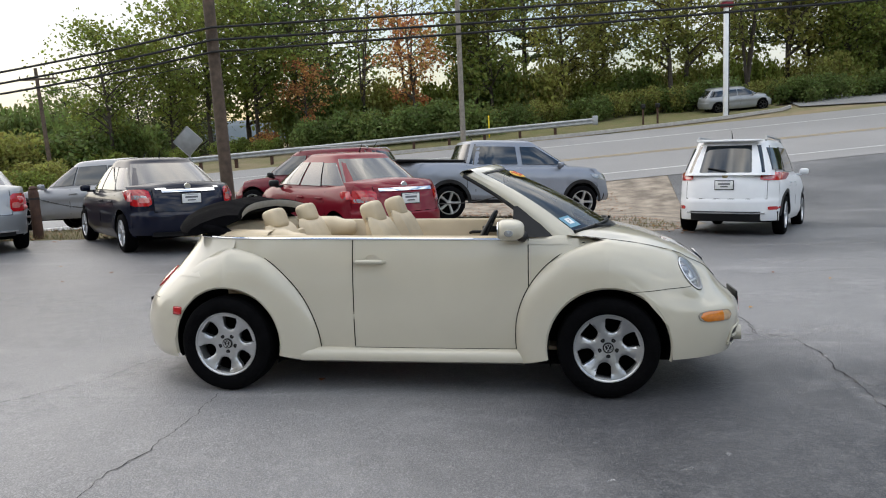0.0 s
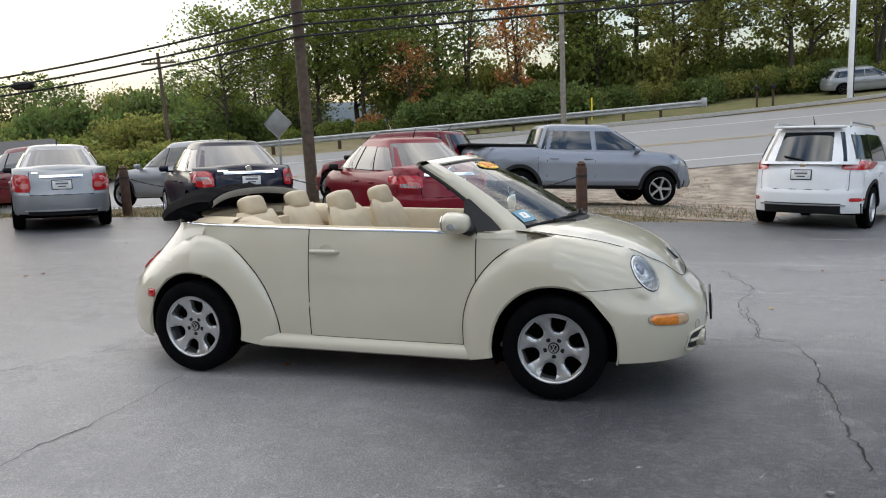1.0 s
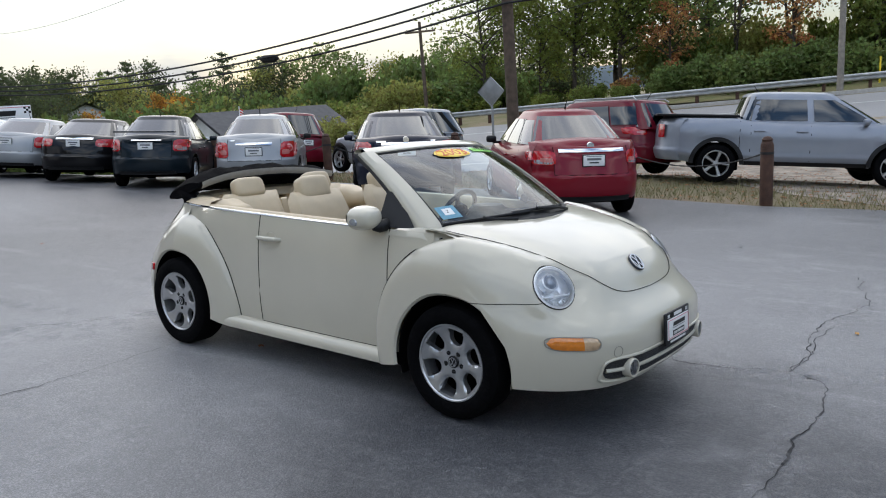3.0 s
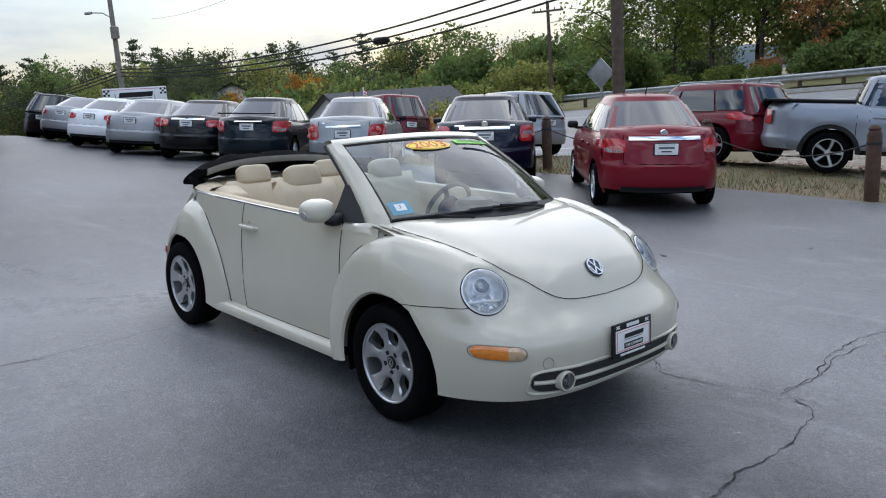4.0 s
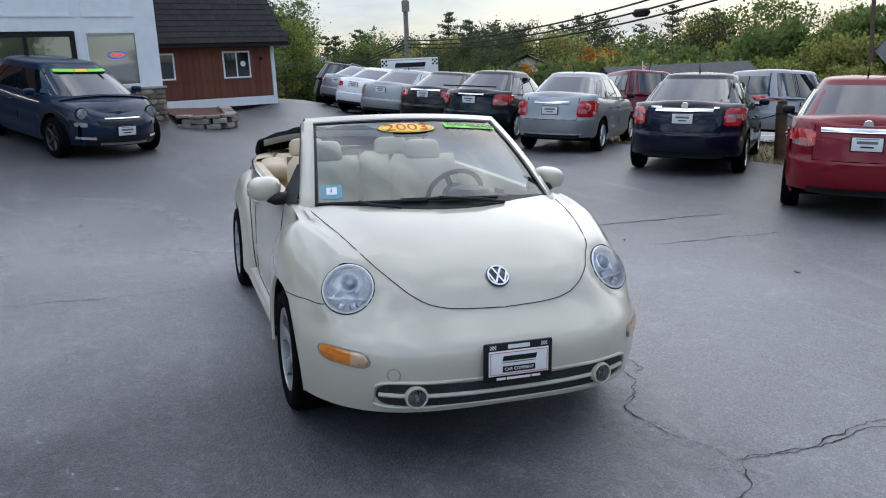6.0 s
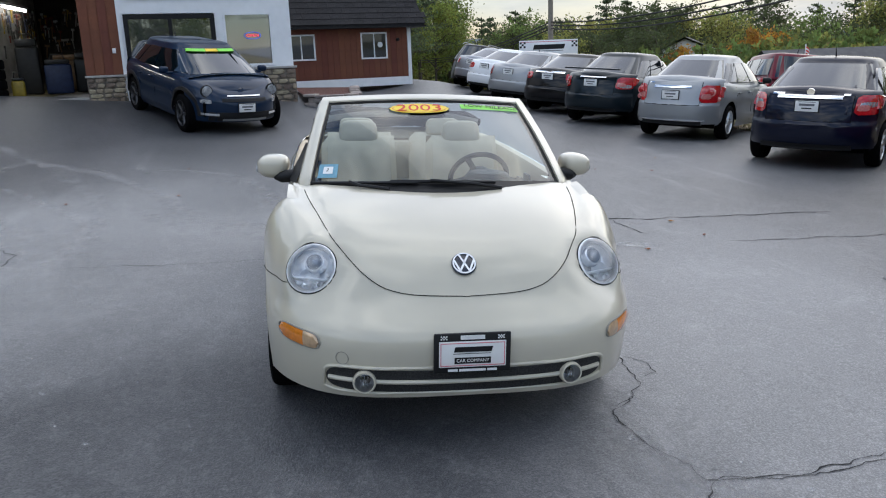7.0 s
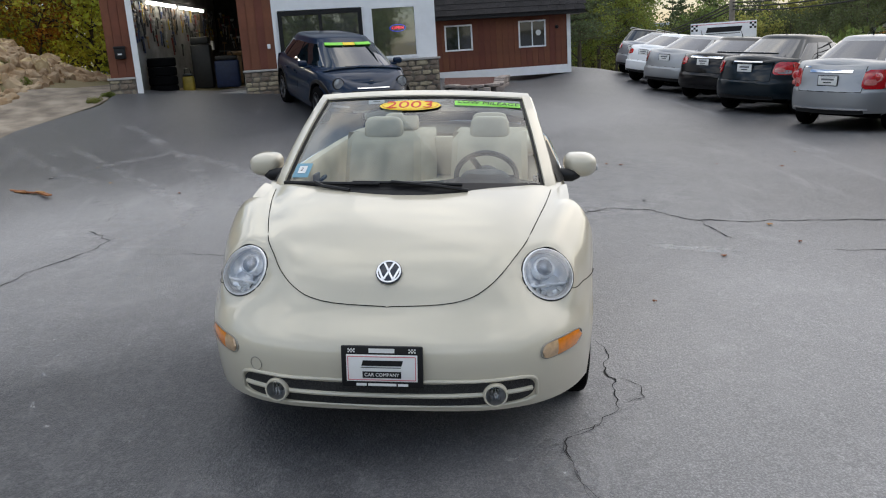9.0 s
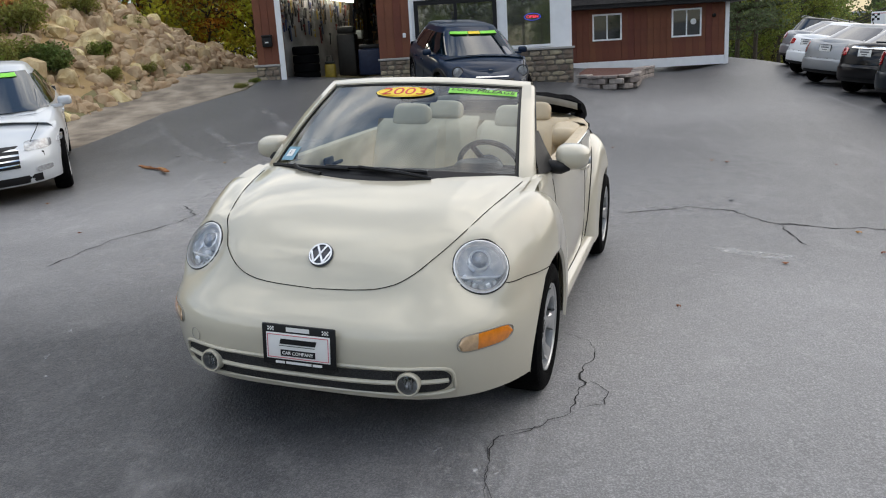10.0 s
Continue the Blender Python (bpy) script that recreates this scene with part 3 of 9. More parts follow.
    def at(s, kind, v, k):
        """Point of the wall at height fraction k."""
        if kind == "s":
            zb, zt = s.bottom(v), s.top(v)
            z = zb + (zt - zb) * k
            return Vector((v, -s.half(v, z), z))
        x0 = s.L / 2 * max(0.0, 1 - min(1.0, abs(2 * v / s.W)) ** 2.2) ** (1 / (2 * (s.pf if kind == "f" else s.pr))) * (1 if kind == "f" else -1)
        c = s.clear_f if kind == "f" else s.clear_r
        z = c + (s.top(x0) - c) * k
        return Vector((s.end(v, z, kind == "f"), v, z))

    def body(s):
        kl = (s.ledge[0] + 0.015 - s.clear_r) / (s.top(-s.L / 2) - s.clear_r)
        ks = sorted([0, 0.05, 0.12, 0.22, kl - 0.07, kl - 0.02, kl + 0.02, kl + 0.07, 0.62, 0.7, 0.8, 0.88, 0.94, 0.975, 1.0])
        o = s.outline()
        bm = bmesh.new()
        R = [[bm.verts.new(s.at(kd, v, k)) for k in ks] for kd, v in o]
        Lf = [[bm.verts.new(Vector((c.co.x, -c.co.y, c.co.z))) if abs(c.co.y) > 1e-4 else c for c in col] for col in R]
        for S in (R, Lf):
            for a, b in zip(S, S[1:]):
                for j in range(len(ks) - 1):
                    try:
                        bm.faces.new((a[j], a[j + 1], b[j + 1], b[j]))
                    except ValueError:
                        pass
        # lid over the top
        cols = []
        for a, b in zip(R, Lf):
            pa, pb = a[-1], b[-1]
            if pa is pb:
                cols.append([pa] * 7)
                continue
            mid = []
            for t in (0.85, 0.5, 0, -0.5, -0.85):
                w = abs(pa.co.y)
                zz = pa.co.z + 0.055 * min(1, w / 0.5) * (1 - t * t)
                mid.append(bm.verts.new((pa.co.x, -w * t, zz)))
            cols.append([pa, *mid, pb])
        for a, b in zip(cols, cols[1:]):
            for j in range(6):
                vs = []
                for v in (a[j], a[j + 1], b[j + 1], b[j]):
                    if v not in vs:
                        vs.append(v)
                if len(vs) > 2:
                    try:
                        bm.faces.new(vs)
                    except ValueError:
                        pass
        bmesh.ops.recalc_face_normals(bm, faces=bm.faces)
        return bm

    def ring(s, k):
        z = s.zb + (s.zr - s.zb) * k
        xr, xf = s.xrb + (s.xrt - s.xrb) * k, s.xfb + (s.xft - s.xfb) * k
        w = s.wb + (s.wr - s.wb) * (k ** 1.25)
        return z, xr, xf, w

    def cabin_x(s, y, k, front):
        z, xr, xf, w = s.ring(k)
        d = min(0.999, abs(y) / w) ** (1 / s.sq)
        c = math.sqrt(1 - d * d) ** s.sq
        return (xr + xf) / 2 + (xf - xr) / 2 * (c if front else -c)

    def cabin_y(s, x, k):
        z, xr, xf, w = s.ring(k)
        c = min(0.999, abs(x - (xr + xf) / 2) / ((xf - xr) / 2)) ** (1 / s.sq)
        return w * math.sqrt(1 - c * c) ** s.sq

    def cabin(s):
        n = 44
        rows = []
        for k in (0, 0.25, 0.5, 0.75, 0.9, 1.0):
            z, xr, xf, w = s.ring(k)
            m, h = (xr + xf) / 2, (xf - xr) / 2
            row = []
            for i in range(n):
                a = 2 * math.pi * (i + 0.5) / n
                c, d = math.cos(a), math.sin(a)
                row.append(Vector((m + h * math.copysign(abs(c) ** s.sq, c), w * math.copysign(abs(d) ** s.sq, d), z)))
            rows.append(row)
        z, xr, xf, w = s.ring(1.0)
        m = (xr + xf) / 2
        for f, dz in ((0.97, 0.022), (0.9, 0.042), (0.75, 0.058), (0.5, 0.07), (0.2, 0.076), (0.0, 0.077)):
            rows.append([Vector((m + (p.x - m) * f, p.y * f, z + dz)) for p in rows[5]])
        bm = grid(rows, closev=True)
        bmesh.ops.remove_doubles(bm, verts=bm.verts, dist=0.0005)
        bmesh.ops.recalc_face_normals(bm, faces=bm.faces)
        return bm


def patch(rows, out, depth=0.015):
    """A thin raised panel through rows of points, moved out along a direction, with a skirt."""
    out = Vector(out)
    rows = [[Vector(p) + out for p in r] for r in rows]
    bm = grid(rows)
    rim = rows[0] + [r[-1] for r in rows[1:]] + rows[-1][-2::-1] + [r[0] for r in rows[-2:0:-1]]
    inner = [p - out.normalized() * (out.length + depth) for p in rim]
    grid([rim + [rim[0]], inner + [inner[0]]], bm)
    bmesh.ops.remove_doubles(bm, verts=bm.verts, dist=0.0003)
    bmesh.ops.recalc_face_normals(bm, faces=bm.faces)
    return bm


def lerp(a, b, t):
    return a + (b - a) * t


def glass_end(s, front, k0, k1, f, out=0.008):
    rows = []
    for i in range(6):
        k = lerp(k0, k1, i / 5)
        z, _, _, w = s.ring(k)
        rows.append([(s.cabin_x(w * f * t, k, front), w * f * t, z) for t in (-1, -0.8, -0.5, 0, 0.5, 0.8, 1)])
    return patch(rows, (out if front else -out, 0, out * 0.4), 0.05)


def glass_side(s, side, xa0, xa1, xb0, xb1, k0, k1, out=0.020):
    """Rear edge from xa0 (low) to xa1 (high), front edge from xb0 to xb1."""
    rows = []
    for i in range(5):
        t = i / 4
        k = lerp(k0, k1, t)
        z = s.ring(k)[0]
        a, b = lerp(xa0, xa1, t), lerp(xb0, xb1, t)
        rows.append([(lerp(a, b, u), side * s.cabin_y(lerp(a, b, u), k), z) for u in (0, 0.25, 0.5, 0.75, 1)])
    return patch(rows, (0, side * out, 0), 0.03)


def end_patch(s, y0, y1, z0, z1, front, out=0.01, skew=0.0):
    rows = []
    for i in range(5):
        z = lerp(z0, z1, i / 4)
        rows.append([(s.end(lerp(y0, y1, u / 6) + skew * (i / 4), z, front), lerp(y0, y1, u / 6) + skew * (i / 4), z) for u in range(7)])
    return patch(rows, (out if front else -out, 0, 0), 0.04)


def lamp_patch(s, side, y0, y1, z0, z1, front, out=0.012, skew=0.0):
    """A lens with rounded corners on the nose or tail."""
    rows = []
    for i in range(9):
        v = -1 + i / 4
        z = lerp(z0, z1, i / 8)
        g = max(0.0, 1 - abs(v) ** 5) ** 0.3 * 0.5 + 0.5 if abs(v) < 1 else 0.62
        yc, yh = (y0 + y1) / 2 + skew * i / 8, (y1 - y0) / 2 * g
        rows.append([(s.end(yc + yh * (u / 4 - 1), z, front), side * (yc + yh * (u / 4 - 1)), z) for u in range(9)])
    return patch(rows, (out if front else -out, 0, 0), 0.05)


def round_lens(s, y, z, r, front=False, out=0.02):
    b = lathe([(r, -0.03), (r, 0.0), (r * 0.85, 0.006), (0.001, 0.010)], 20, axis="x")
    if not front:
        bmesh.ops.scale(b, vec=(-1, 1, 1), verts=b.verts)
    bmesh.ops.translate(b, vec=(s.end(y, z, front) + (out if front else -out), y, z), verts=b.verts)
    bmesh.ops.recalc_face_normals(b, faces=b.faces)
    return b


def arch_trim(s, side, xw, w=0.06, out=0.014):
    """A flared lip round a wheel opening."""
    R = s.r + s.arch
    rows = []
    for i in range(25):
        a = math.pi * i / 24
        row = []
        for d, o in ((-0.012, -0.03), (-0.01, out), (w * 0.5, out), (w, out * 0.7), (w + 0.008, -0.01)):
            x, z = xw + (R + d) * math.cos(a), max(s.low(xw), s.r + (R + d) * math.sin(a))
            row.append((x, side * (s.half(x, max(z, s.low(x) + 0.12)) + o), z))
        rows.append(row)
    b = grid(rows)
    bmesh.ops.recalc_face_normals(b, faces=b.faces)
    return b


def boot_lid(car, s, color, w=0.58, z0=0.64, z1=None, recess=True):
    """The boot's rear panel, proud of the body, with a lipped plate recess."""
    zt = s.top(-s.L / 2) - 0.01 if z1 is None else z1
    lid = part("boot_lid", end_patch(s, -w, w, z0, zt, False, 0.007), color, car)
    gap = bmesh.new()
    for pts in ([(w * t, z0) for t in (-1, -0.6, -0.2, 0.2, 0.6, 1)], [(w, lerp(z0, zt, t / 5)) for t in range(6)], [(-w, lerp(z0, zt, t / 5)) for t in range(6)]):
        tube([(s.end(y, z, False) - 0.003, y, z) for y, z in pts], 0.006, 5, gap)
    part("lid_gap", gap, VOID, lid)
    return lid


def side_patch(s, side, x0, x1, z0, z1, out=0.006, slope=0.0):
    rows = []
    for i in range(5):
        z = lerp(z0, z1, i / 4)
        xx = [lerp(x0, x1, u / 6) + slope * i / 4 for u in range(7)]
        rows.append([(x, side * s.half(x, z), z) for x in xx])
    return patch(rows, (0, side * out, 0), 0.03)


def build_car(name, m, label, color, s, rim=ALLOY, spokes=5, style="thin", lamps=None, plate_z=0.0, plate_end=-1, doors=(), bumper=None, chrome=None,
              side_glass=(), rear_glass=(0.07, 0.93, 0.90), front_glass=(0.08, 0.9, 0.88), head=None, mirror_x=0.75, category="car", rails=False, film=False, extras=None, cab=True, badge=None, wiper=False, spoiler=False, lid=None, clad=None, mirror=None):
    car = empty(name, m, label, category, "parked cars")
    part("body", s.body(), color, car)
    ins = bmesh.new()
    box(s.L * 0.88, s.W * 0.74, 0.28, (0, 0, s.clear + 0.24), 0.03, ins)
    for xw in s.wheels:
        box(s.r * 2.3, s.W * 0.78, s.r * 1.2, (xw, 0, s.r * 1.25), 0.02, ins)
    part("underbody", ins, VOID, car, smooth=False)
    if cab:
        part("cabin", s.cabin(), color, car)
        if front_glass:
            part("windscreen", glass_end(s, True, *front_glass), DGLASS, car, "tinted windscreen glass")
        if rear_glass:
            part("rear_window", glass_end(s, False, *rear_glass), DGLASS, car, "tinted rear window glass")
    for side in (-1, 1):
        for g in side_glass:
            part("side_window", glass_side(s, side, *g), DGLASS, car, "tinted side window glass")
        for xw in s.wheels:
            add_wheel(car, xw, side * (s.W / 2 - 0.115), s.r, 0.2, spokes, style, rim, side)
        for x0, x1, slope in doors:
            part("door_seam", side_patch(s, side, x0, x0 + 0.012, s.clear + 0.1, s.zb - 0.02, 0.002, slope), VOID, car)
            b = box(0.2, 0.03, 0.03, (x1 - 0.02, side * (s.half(x1, s.zb - 0.14) + 0.016), s.zb - 0.13), 0.008)
            part("door_handle", b, color, car)
        mir = bmesh.new()
        box(0.11, 0.17, 0.115, (mirror_x, side * (s.wb + 0.125), s.zb + 0.075), 0.04, mir, seg=3)
        box(0.08, 0.14, 0.04, (mirror_x + 0.02, side * (s.wb + 0.02), s.zb + 0.02), 0.01, mir)
        part("mirror", mir, mirror or color, car)
        if clad:
            for xw in s.wheels:
                part("arch_trim", arch_trim(s, side, xw, clad), PLASTIC, car, "black plastic arch trim")
        for ypair, zpair, skew, mt, front, nm in (lamps or ()):
            ln = part(nm, lamp_patch(s, side, ypair[0], ypair[1], zpair[0], zpair[1], front, 0.012, skew), mt, car)
            if nm in ("tail_lamp", "headlamp") and ypair[1] > 0.40 * s.W:
                xe = (s.end(0.9 * s.W / 2, zpair[0], front))
                d = 0.10 if not front else -0.16
                part("side_lens", side_patch(s, side, xe - d * 0.05, xe + d, lerp(zpair[0], zpair[1], 0.3), lerp(zpair[0], zpair[1], 0.92), 0.008, d * 0.5), mt, ln)
            if nm == "tail_lamp" and zpair[1] - zpair[0] > 0.12:
                part("bulb_lens", lamp_patch(s, side, lerp(ypair[0], ypair[1], 0.12), lerp(ypair[0], ypair[1], 0.6), lerp(zpair[0], zpair[1], 0.2), lerp(zpair[0], zpair[1], 0.5), front, 0.017, skew * 0.4), LENS_P, ln)
        if rails:
            part("roof_rail", tube([(s.xrt + 0.1, side * (s.wr - 0.06), s.zr + 0.02), (s.xrt + 0.2, side * (s.wr - 0.07), s.zr + 0.09), (s.xft - 0.35, side * (s.wr - 0.07), s.zr + 0.09), (s.xft - 0.25, side * (s.wr - 0.06), s.zr + 0.02)], 0.018, 6), PLASTIC if rails == "black" else GALV, car)
    if lid:
        boot_lid(car, s, color, *lid)
    front = plate_end > 0
    if plate_z:
        x = s.end(0, plate_z, front) + (0.015 if front else -0.015)
        pl = part("number_plate", box(0.022, 0.325, 0.172, (x, 0, plate_z), 0.006), INK, car, "dealer plate in a dark frame")
        d = 0.012 if front else -0.012
        part("plate_face", box(0.012, 0.298, 0.142, (x + d, 0, plate_z), 0.004), PLATE, pl)
        part("printed_bar", box(0.012, 0.20, 0.030, (x + d * 1.2, 0, plate_z + 0.020), 0), GREYINK, pl)
        part("printed_bar", box(0.012, 0.13, 0.016, (x + d * 1.2, 0, plate_z - 0.028), 0), INK, pl)
        part("printed_bar", box(0.012, 0.22, 0.008, (x + d * 1.2, 0, plate_z + 0.058), 0), GREYINK, pl)
    if bumper:
        for z in bumper:
            part("lower_valance", end_patch(s, -0.33 * s.W, 0.33 * s.W, s.clear_r - 0.02, s.clear_r + 0.05, False, 0.012), PLASTIC, car)
    if chrome:
        z, w = chrome
        part("chrome_strip", end_patch(s, -w, w, z, z + 0.045, False, 0.022), CHROME, car, "chrome strip over the plate")
    if badge:
        xb = s.end(0, badge, front)
        b = lathe([(0.001, -0.02), (0.05, -0.02), (0.055, 0.0)], 18, axis="x")
        bmesh.ops.translate(b, vec=(xb, 0, badge), verts=b.verts)
        part("badge", b, CHROME, car, "round chrome badge")
    if spoiler:
        z, xo = spoiler
        part("spoiler", box(0.16, s.W * 0.72, 0.035, (s.xrb - xo, 0, z), 0.015), color, car)
    if cab:
        an = tube([(s.xrt + 0.25, 0, s.zr + 0.07), (s.xrt + 0.15, 0, s.zr + 0.20)], [0.012, 0.004], 6)
        part("antenna", an, PLASTIC, car)
    if film:
        for w0, w1, mt in ((-0.72, -0.2, GREEN_FILM), (0.2, 0.72, GREEN_FILM), (-0.18, 0.18, YELLOW_FILM)):
            rows = []
            for k in (0.80, 0.84, 0.89):
                z, _, _, w = s.ring(k)
                rows.append([(s.cabin_x(lerp(w0, w1, u / 4) * w, k, True), lerp(w0, w1, u / 4) * w, z) for u in range(5)])
            part("price_film", patch(rows, (0.040, 0, 0.016), 0.004), mt, car, "bright dealer film across the windscreen top")
    if extras:
        extras(car, s)
    return car


def stand(x, y, head, z=None):
    """A pose on the sloping yard, heading in degrees from +x."""
    e = 1.2
    hx, hy = math.cos(radians(head)), math.sin(radians(head))
    f = Vector((2 * e * hx, 2 * e * hy, H(x + e * hx, y + e * hy) - H(x - e * hx, y - e * hy))).normalized()
    l = Vector((-2 * 0.7 * hy, 2 * 0.7 * hx, H(x - 0.7 * hy, y + 0.7 * hx) - H(x + 0.7 * hy, y - 0.7 * hx))).normalized()
    u = f.cross(l).normalized()
    l = u.cross(f)
    m = Matrix((f, l, u)).transposed().to_4x4()
    zz = H(x, y) if z is None else z
    return Matrix.Translation((x, y, zz)) @ m


def sedan_shape(L=4.6, W=1.78, H0=1.48, wb=2.68, r=0.32, belt=0.93, trunk=1.0, deck=0.0):
    f, b = wb / 2 + 0.08, -wb / 2 + 0.05
    trunk, H0 = trunk - 0.03, H0 + 0.02
    return Shape(L, W, [(-L / 2, trunk - 0.05), (-L / 2 + 0.12, trunk - 0.005), (-L / 2 + 0.4, trunk), (-L / 2 + 0.85, belt + 0.04), (0, belt), (0.9, belt - 0.01), (1.5, belt - 0.08), (L / 2 - 0.25, 0.74), (L / 2, 0.62)],
                 (belt - 0.03, H0 - 0.075, -L / 2 + 0.42, -0.88, 1.36, 0.42, W / 2 - 0.07, W / 2 - 0.33), (f, b), r=r, clear_r=0.30, ledge=(trunk - 0.46, 0.048), tail=0.12, pr=3.6, sq=0.47)


def sedan_glass(s):
    return [(s.xrb + 0.42, s.xrt + 0.06, s.xrb + 0.98, s.xrt + 0.36, 0.14, 0.82), (s.xrb + 1.02, s.xrt + 0.40, -0.02, -0.06, 0.12, 0.84), (0.04, 0.0, s.xfb - 0.28, s.xft - 0.04, 0.12, 0.84)]


def suv_shape(L=4.55, W=1.84, H0=1.68, wb=2.68, r=0.35, belt=1.02, tail=0.12):
    f, b = wb / 2 + 0.06, -wb / 2 + 0.06
    return Shape(L, W, [(-L / 2, belt + 0.02), (-1.2, belt + 0.03), (0, belt), (0.9, belt - 0.01), (1.4, belt - 0.04), (L / 2 - 0.3, 0.88), (L / 2, 0.74)],
                 (belt - 0.03, H0 - 0.075, -L / 2 + 0.06, -L / 2 + 0.46, 1.30, 0.42, W / 2 - 0.07, W / 2 - 0.27), (f, b), clear=0.24, r=r, tail=0.05, pr=3.8, sq=0.44, clear_r=0.28)


def suv_glass(s):
    return [(s.xrb + 0.34, s.xrt + 0.10, s.xrb + 0.95, s.xrt + 0.72, 0.16, 0.82), (s.xrb + 1.0, s.xrt + 0.77, -0.12, -0.15, 0.12, 0.85), (-0.06, -0.09, s.xfb - 0.3, s.xft - 0.04, 0.12, 0.85)]


def red_lamps(y0, y1, z0, z1, skew=0.0, mt=None):
    return ((y0, y1), (z0, z1), skew, mt or LENS_R, False, "tail_lamp")


def white_lamps(y0, y1, z0, z1, skew=0.0):
    return ((y0, y1), (z0, z1), skew, LENS_W, True, "headlamp")


ROWHEAD = 128.0
D4 = ((0.05, -0.1, 0), (-0.92, -0.75, 0))
S = sedan_shape(4.57, 1.79, 1.51, 2.685, 0.315, 0.97, 1.10)
build_car("sedan", stand(-5.85, 14.0, ROWHEAD), "dark navy blue sedan with chrome boot strip, parked on the asphalt", NAVY, S, lamps=[red_lamps(0.57, 0.84, 0.76, 1.02, 0.02), ((0.62, 0.80), (0.86, 0.93), 0.02, LENS_W, False, "reversing_lamp")],
          plate_z=0.86, chrome=(0.965, 0.42), bumper=(0.62,), badge=1.045, doors=D4, side_glass=sedan_glass(S), spokes=10, lid=(0.55, 0.66),
          extras=lambda c, s: (part("badge_bar", end_patch(s, 0.34, 0.50, 1.01, 1.035, False, 0.010), CHROME, c), part("badge_bar", end_patch(s, -0.50, -0.42, 1.01, 1.035, False, 0.010), CHROME, c)))
S = sedan_shape(4.40, 1.65, 1.50, 2.525, 0.31, 0.99, 1.12)


def twin_lamps(c, s):
    for side in (-1, 1):
        part("tail_ring", round_lens(s, side * 0.645, 0.86, 0.078, False, 0.018), LENS_P, c, "pale ring in the tail lamp")
        part("tail_round", round_lens(s, side * 0.645, 0.86, 0.056, False, 0.024), LENS_R, c)
        part("tail_round", round_lens(s, side * 0.735, 0.74, 0.045, False, 0.020), LENS_P, c)


build_car("sedan", stand(-9.3, 13.95, ROWHEAD), "silver compact sedan with twin round tail lamps", SILVER, S, lamps=[red_lamps(0.48, 0.765, 0.68, 0.98, 0.02)],
          plate_z=0.80, bumper=(0.6,), doors=D4, side_glass=sedan_glass(S), chrome=(0.925, 0.34), lid=(0.50, 0.63), mirror=PLASTIC,
          extras=lambda c, s: (twin_lamps(c, s), part("bumper_lip", end_patch(s, -0.60, 0.60, 0.345, 0.365, False, 0.02), CHROME, c), part("badge_bar", end_patch(s, 0.36, 0.46, 1.0, 1.02, False, 0.010), CHROME, c)))
S = sedan_shape(4.46, 1.70, 1.51, 2.60, 0.31, 0.96, 1.09)
build_car("sedan", stand(-12.15, 13.75, ROWHEAD), "dark teal compact sedan with a small boot spoiler", DTEAL, S, lamps=[red_lamps(0.52, 0.79, 0.76, 1.0, 0.02), ((0.60, 0.76), (0.78, 0.85), 0.0, LENS_W, False, "reversing_lamp")],
          plate_z=0.87, bumper=(0.6,), doors=D4, side_glass=sedan_glass(S), spoiler=(1.16, 0.30), lid=(0.50, 0.64), chrome=(0.955, 0.30))
S = sedan_shape(4.57, 1.80, 1.45, 2.70, 0.315, 0.95, 1.06)
build_car("sedan", stand(-14.7, 13.85, ROWHEAD), "glossy black sedan with slim red tail lamps", BLACKP, S, lamps=[red_lamps(0.46, 0.84, 0.8, 0.97, 0.0)], plate_z=0.87, bumper=(0.6,), side_glass=sedan_glass(S), doors=D4, lid=(0.6, 0.64), chrome=(0.96, 0.40))
build_car("sedan", stand(-17.1, 13.7, ROWHEAD), "pale silver sedan in the parked row", SILVER, S, lamps=[red_lamps(0.60, 0.84, 0.72, 0.98, 0.0)], plate_z=0.85, bumper=(0.6,), side_glass=sedan_glass(S), doors=D4, lid=(0.58, 0.62))
build_car("sedan", stand(-19.8, 13.9, ROWHEAD), "white sedan with wide red tail lamps", WHITEP, S, lamps=[red_lamps(0.4, 0.84, 0.78, 0.93, 0.0)], plate_z=0.85, bumper=(0.6,), side_glass=sedan_glass(S), doors=D4, lid=(0.6, 0.62))
build_car("sedan", stand(-22.6, 14.3, ROWHEAD), "grey sedan parked beyond the white one", GREYP, S, lamps=[red_lamps(0.5, 0.84, 0.78, 0.95, 0.0)], plate_z=0.85, bumper=(0.6,), side_glass=sedan_glass(S), doors=D4, lid=(0.6, 0.62))
S = suv_shape(4.6, 1.84, 1.7)
build_car("suv", stand(-26.4, 15.3, ROWHEAD), "black SUV at the end of the parked row", BLACKP, S, lamps=[red_lamps(0.66, 0.86, 0.85, 1.0)], plate_z=0.8, side_glass=suv_glass(S), rails=True, lid=(0.66, 0.62))

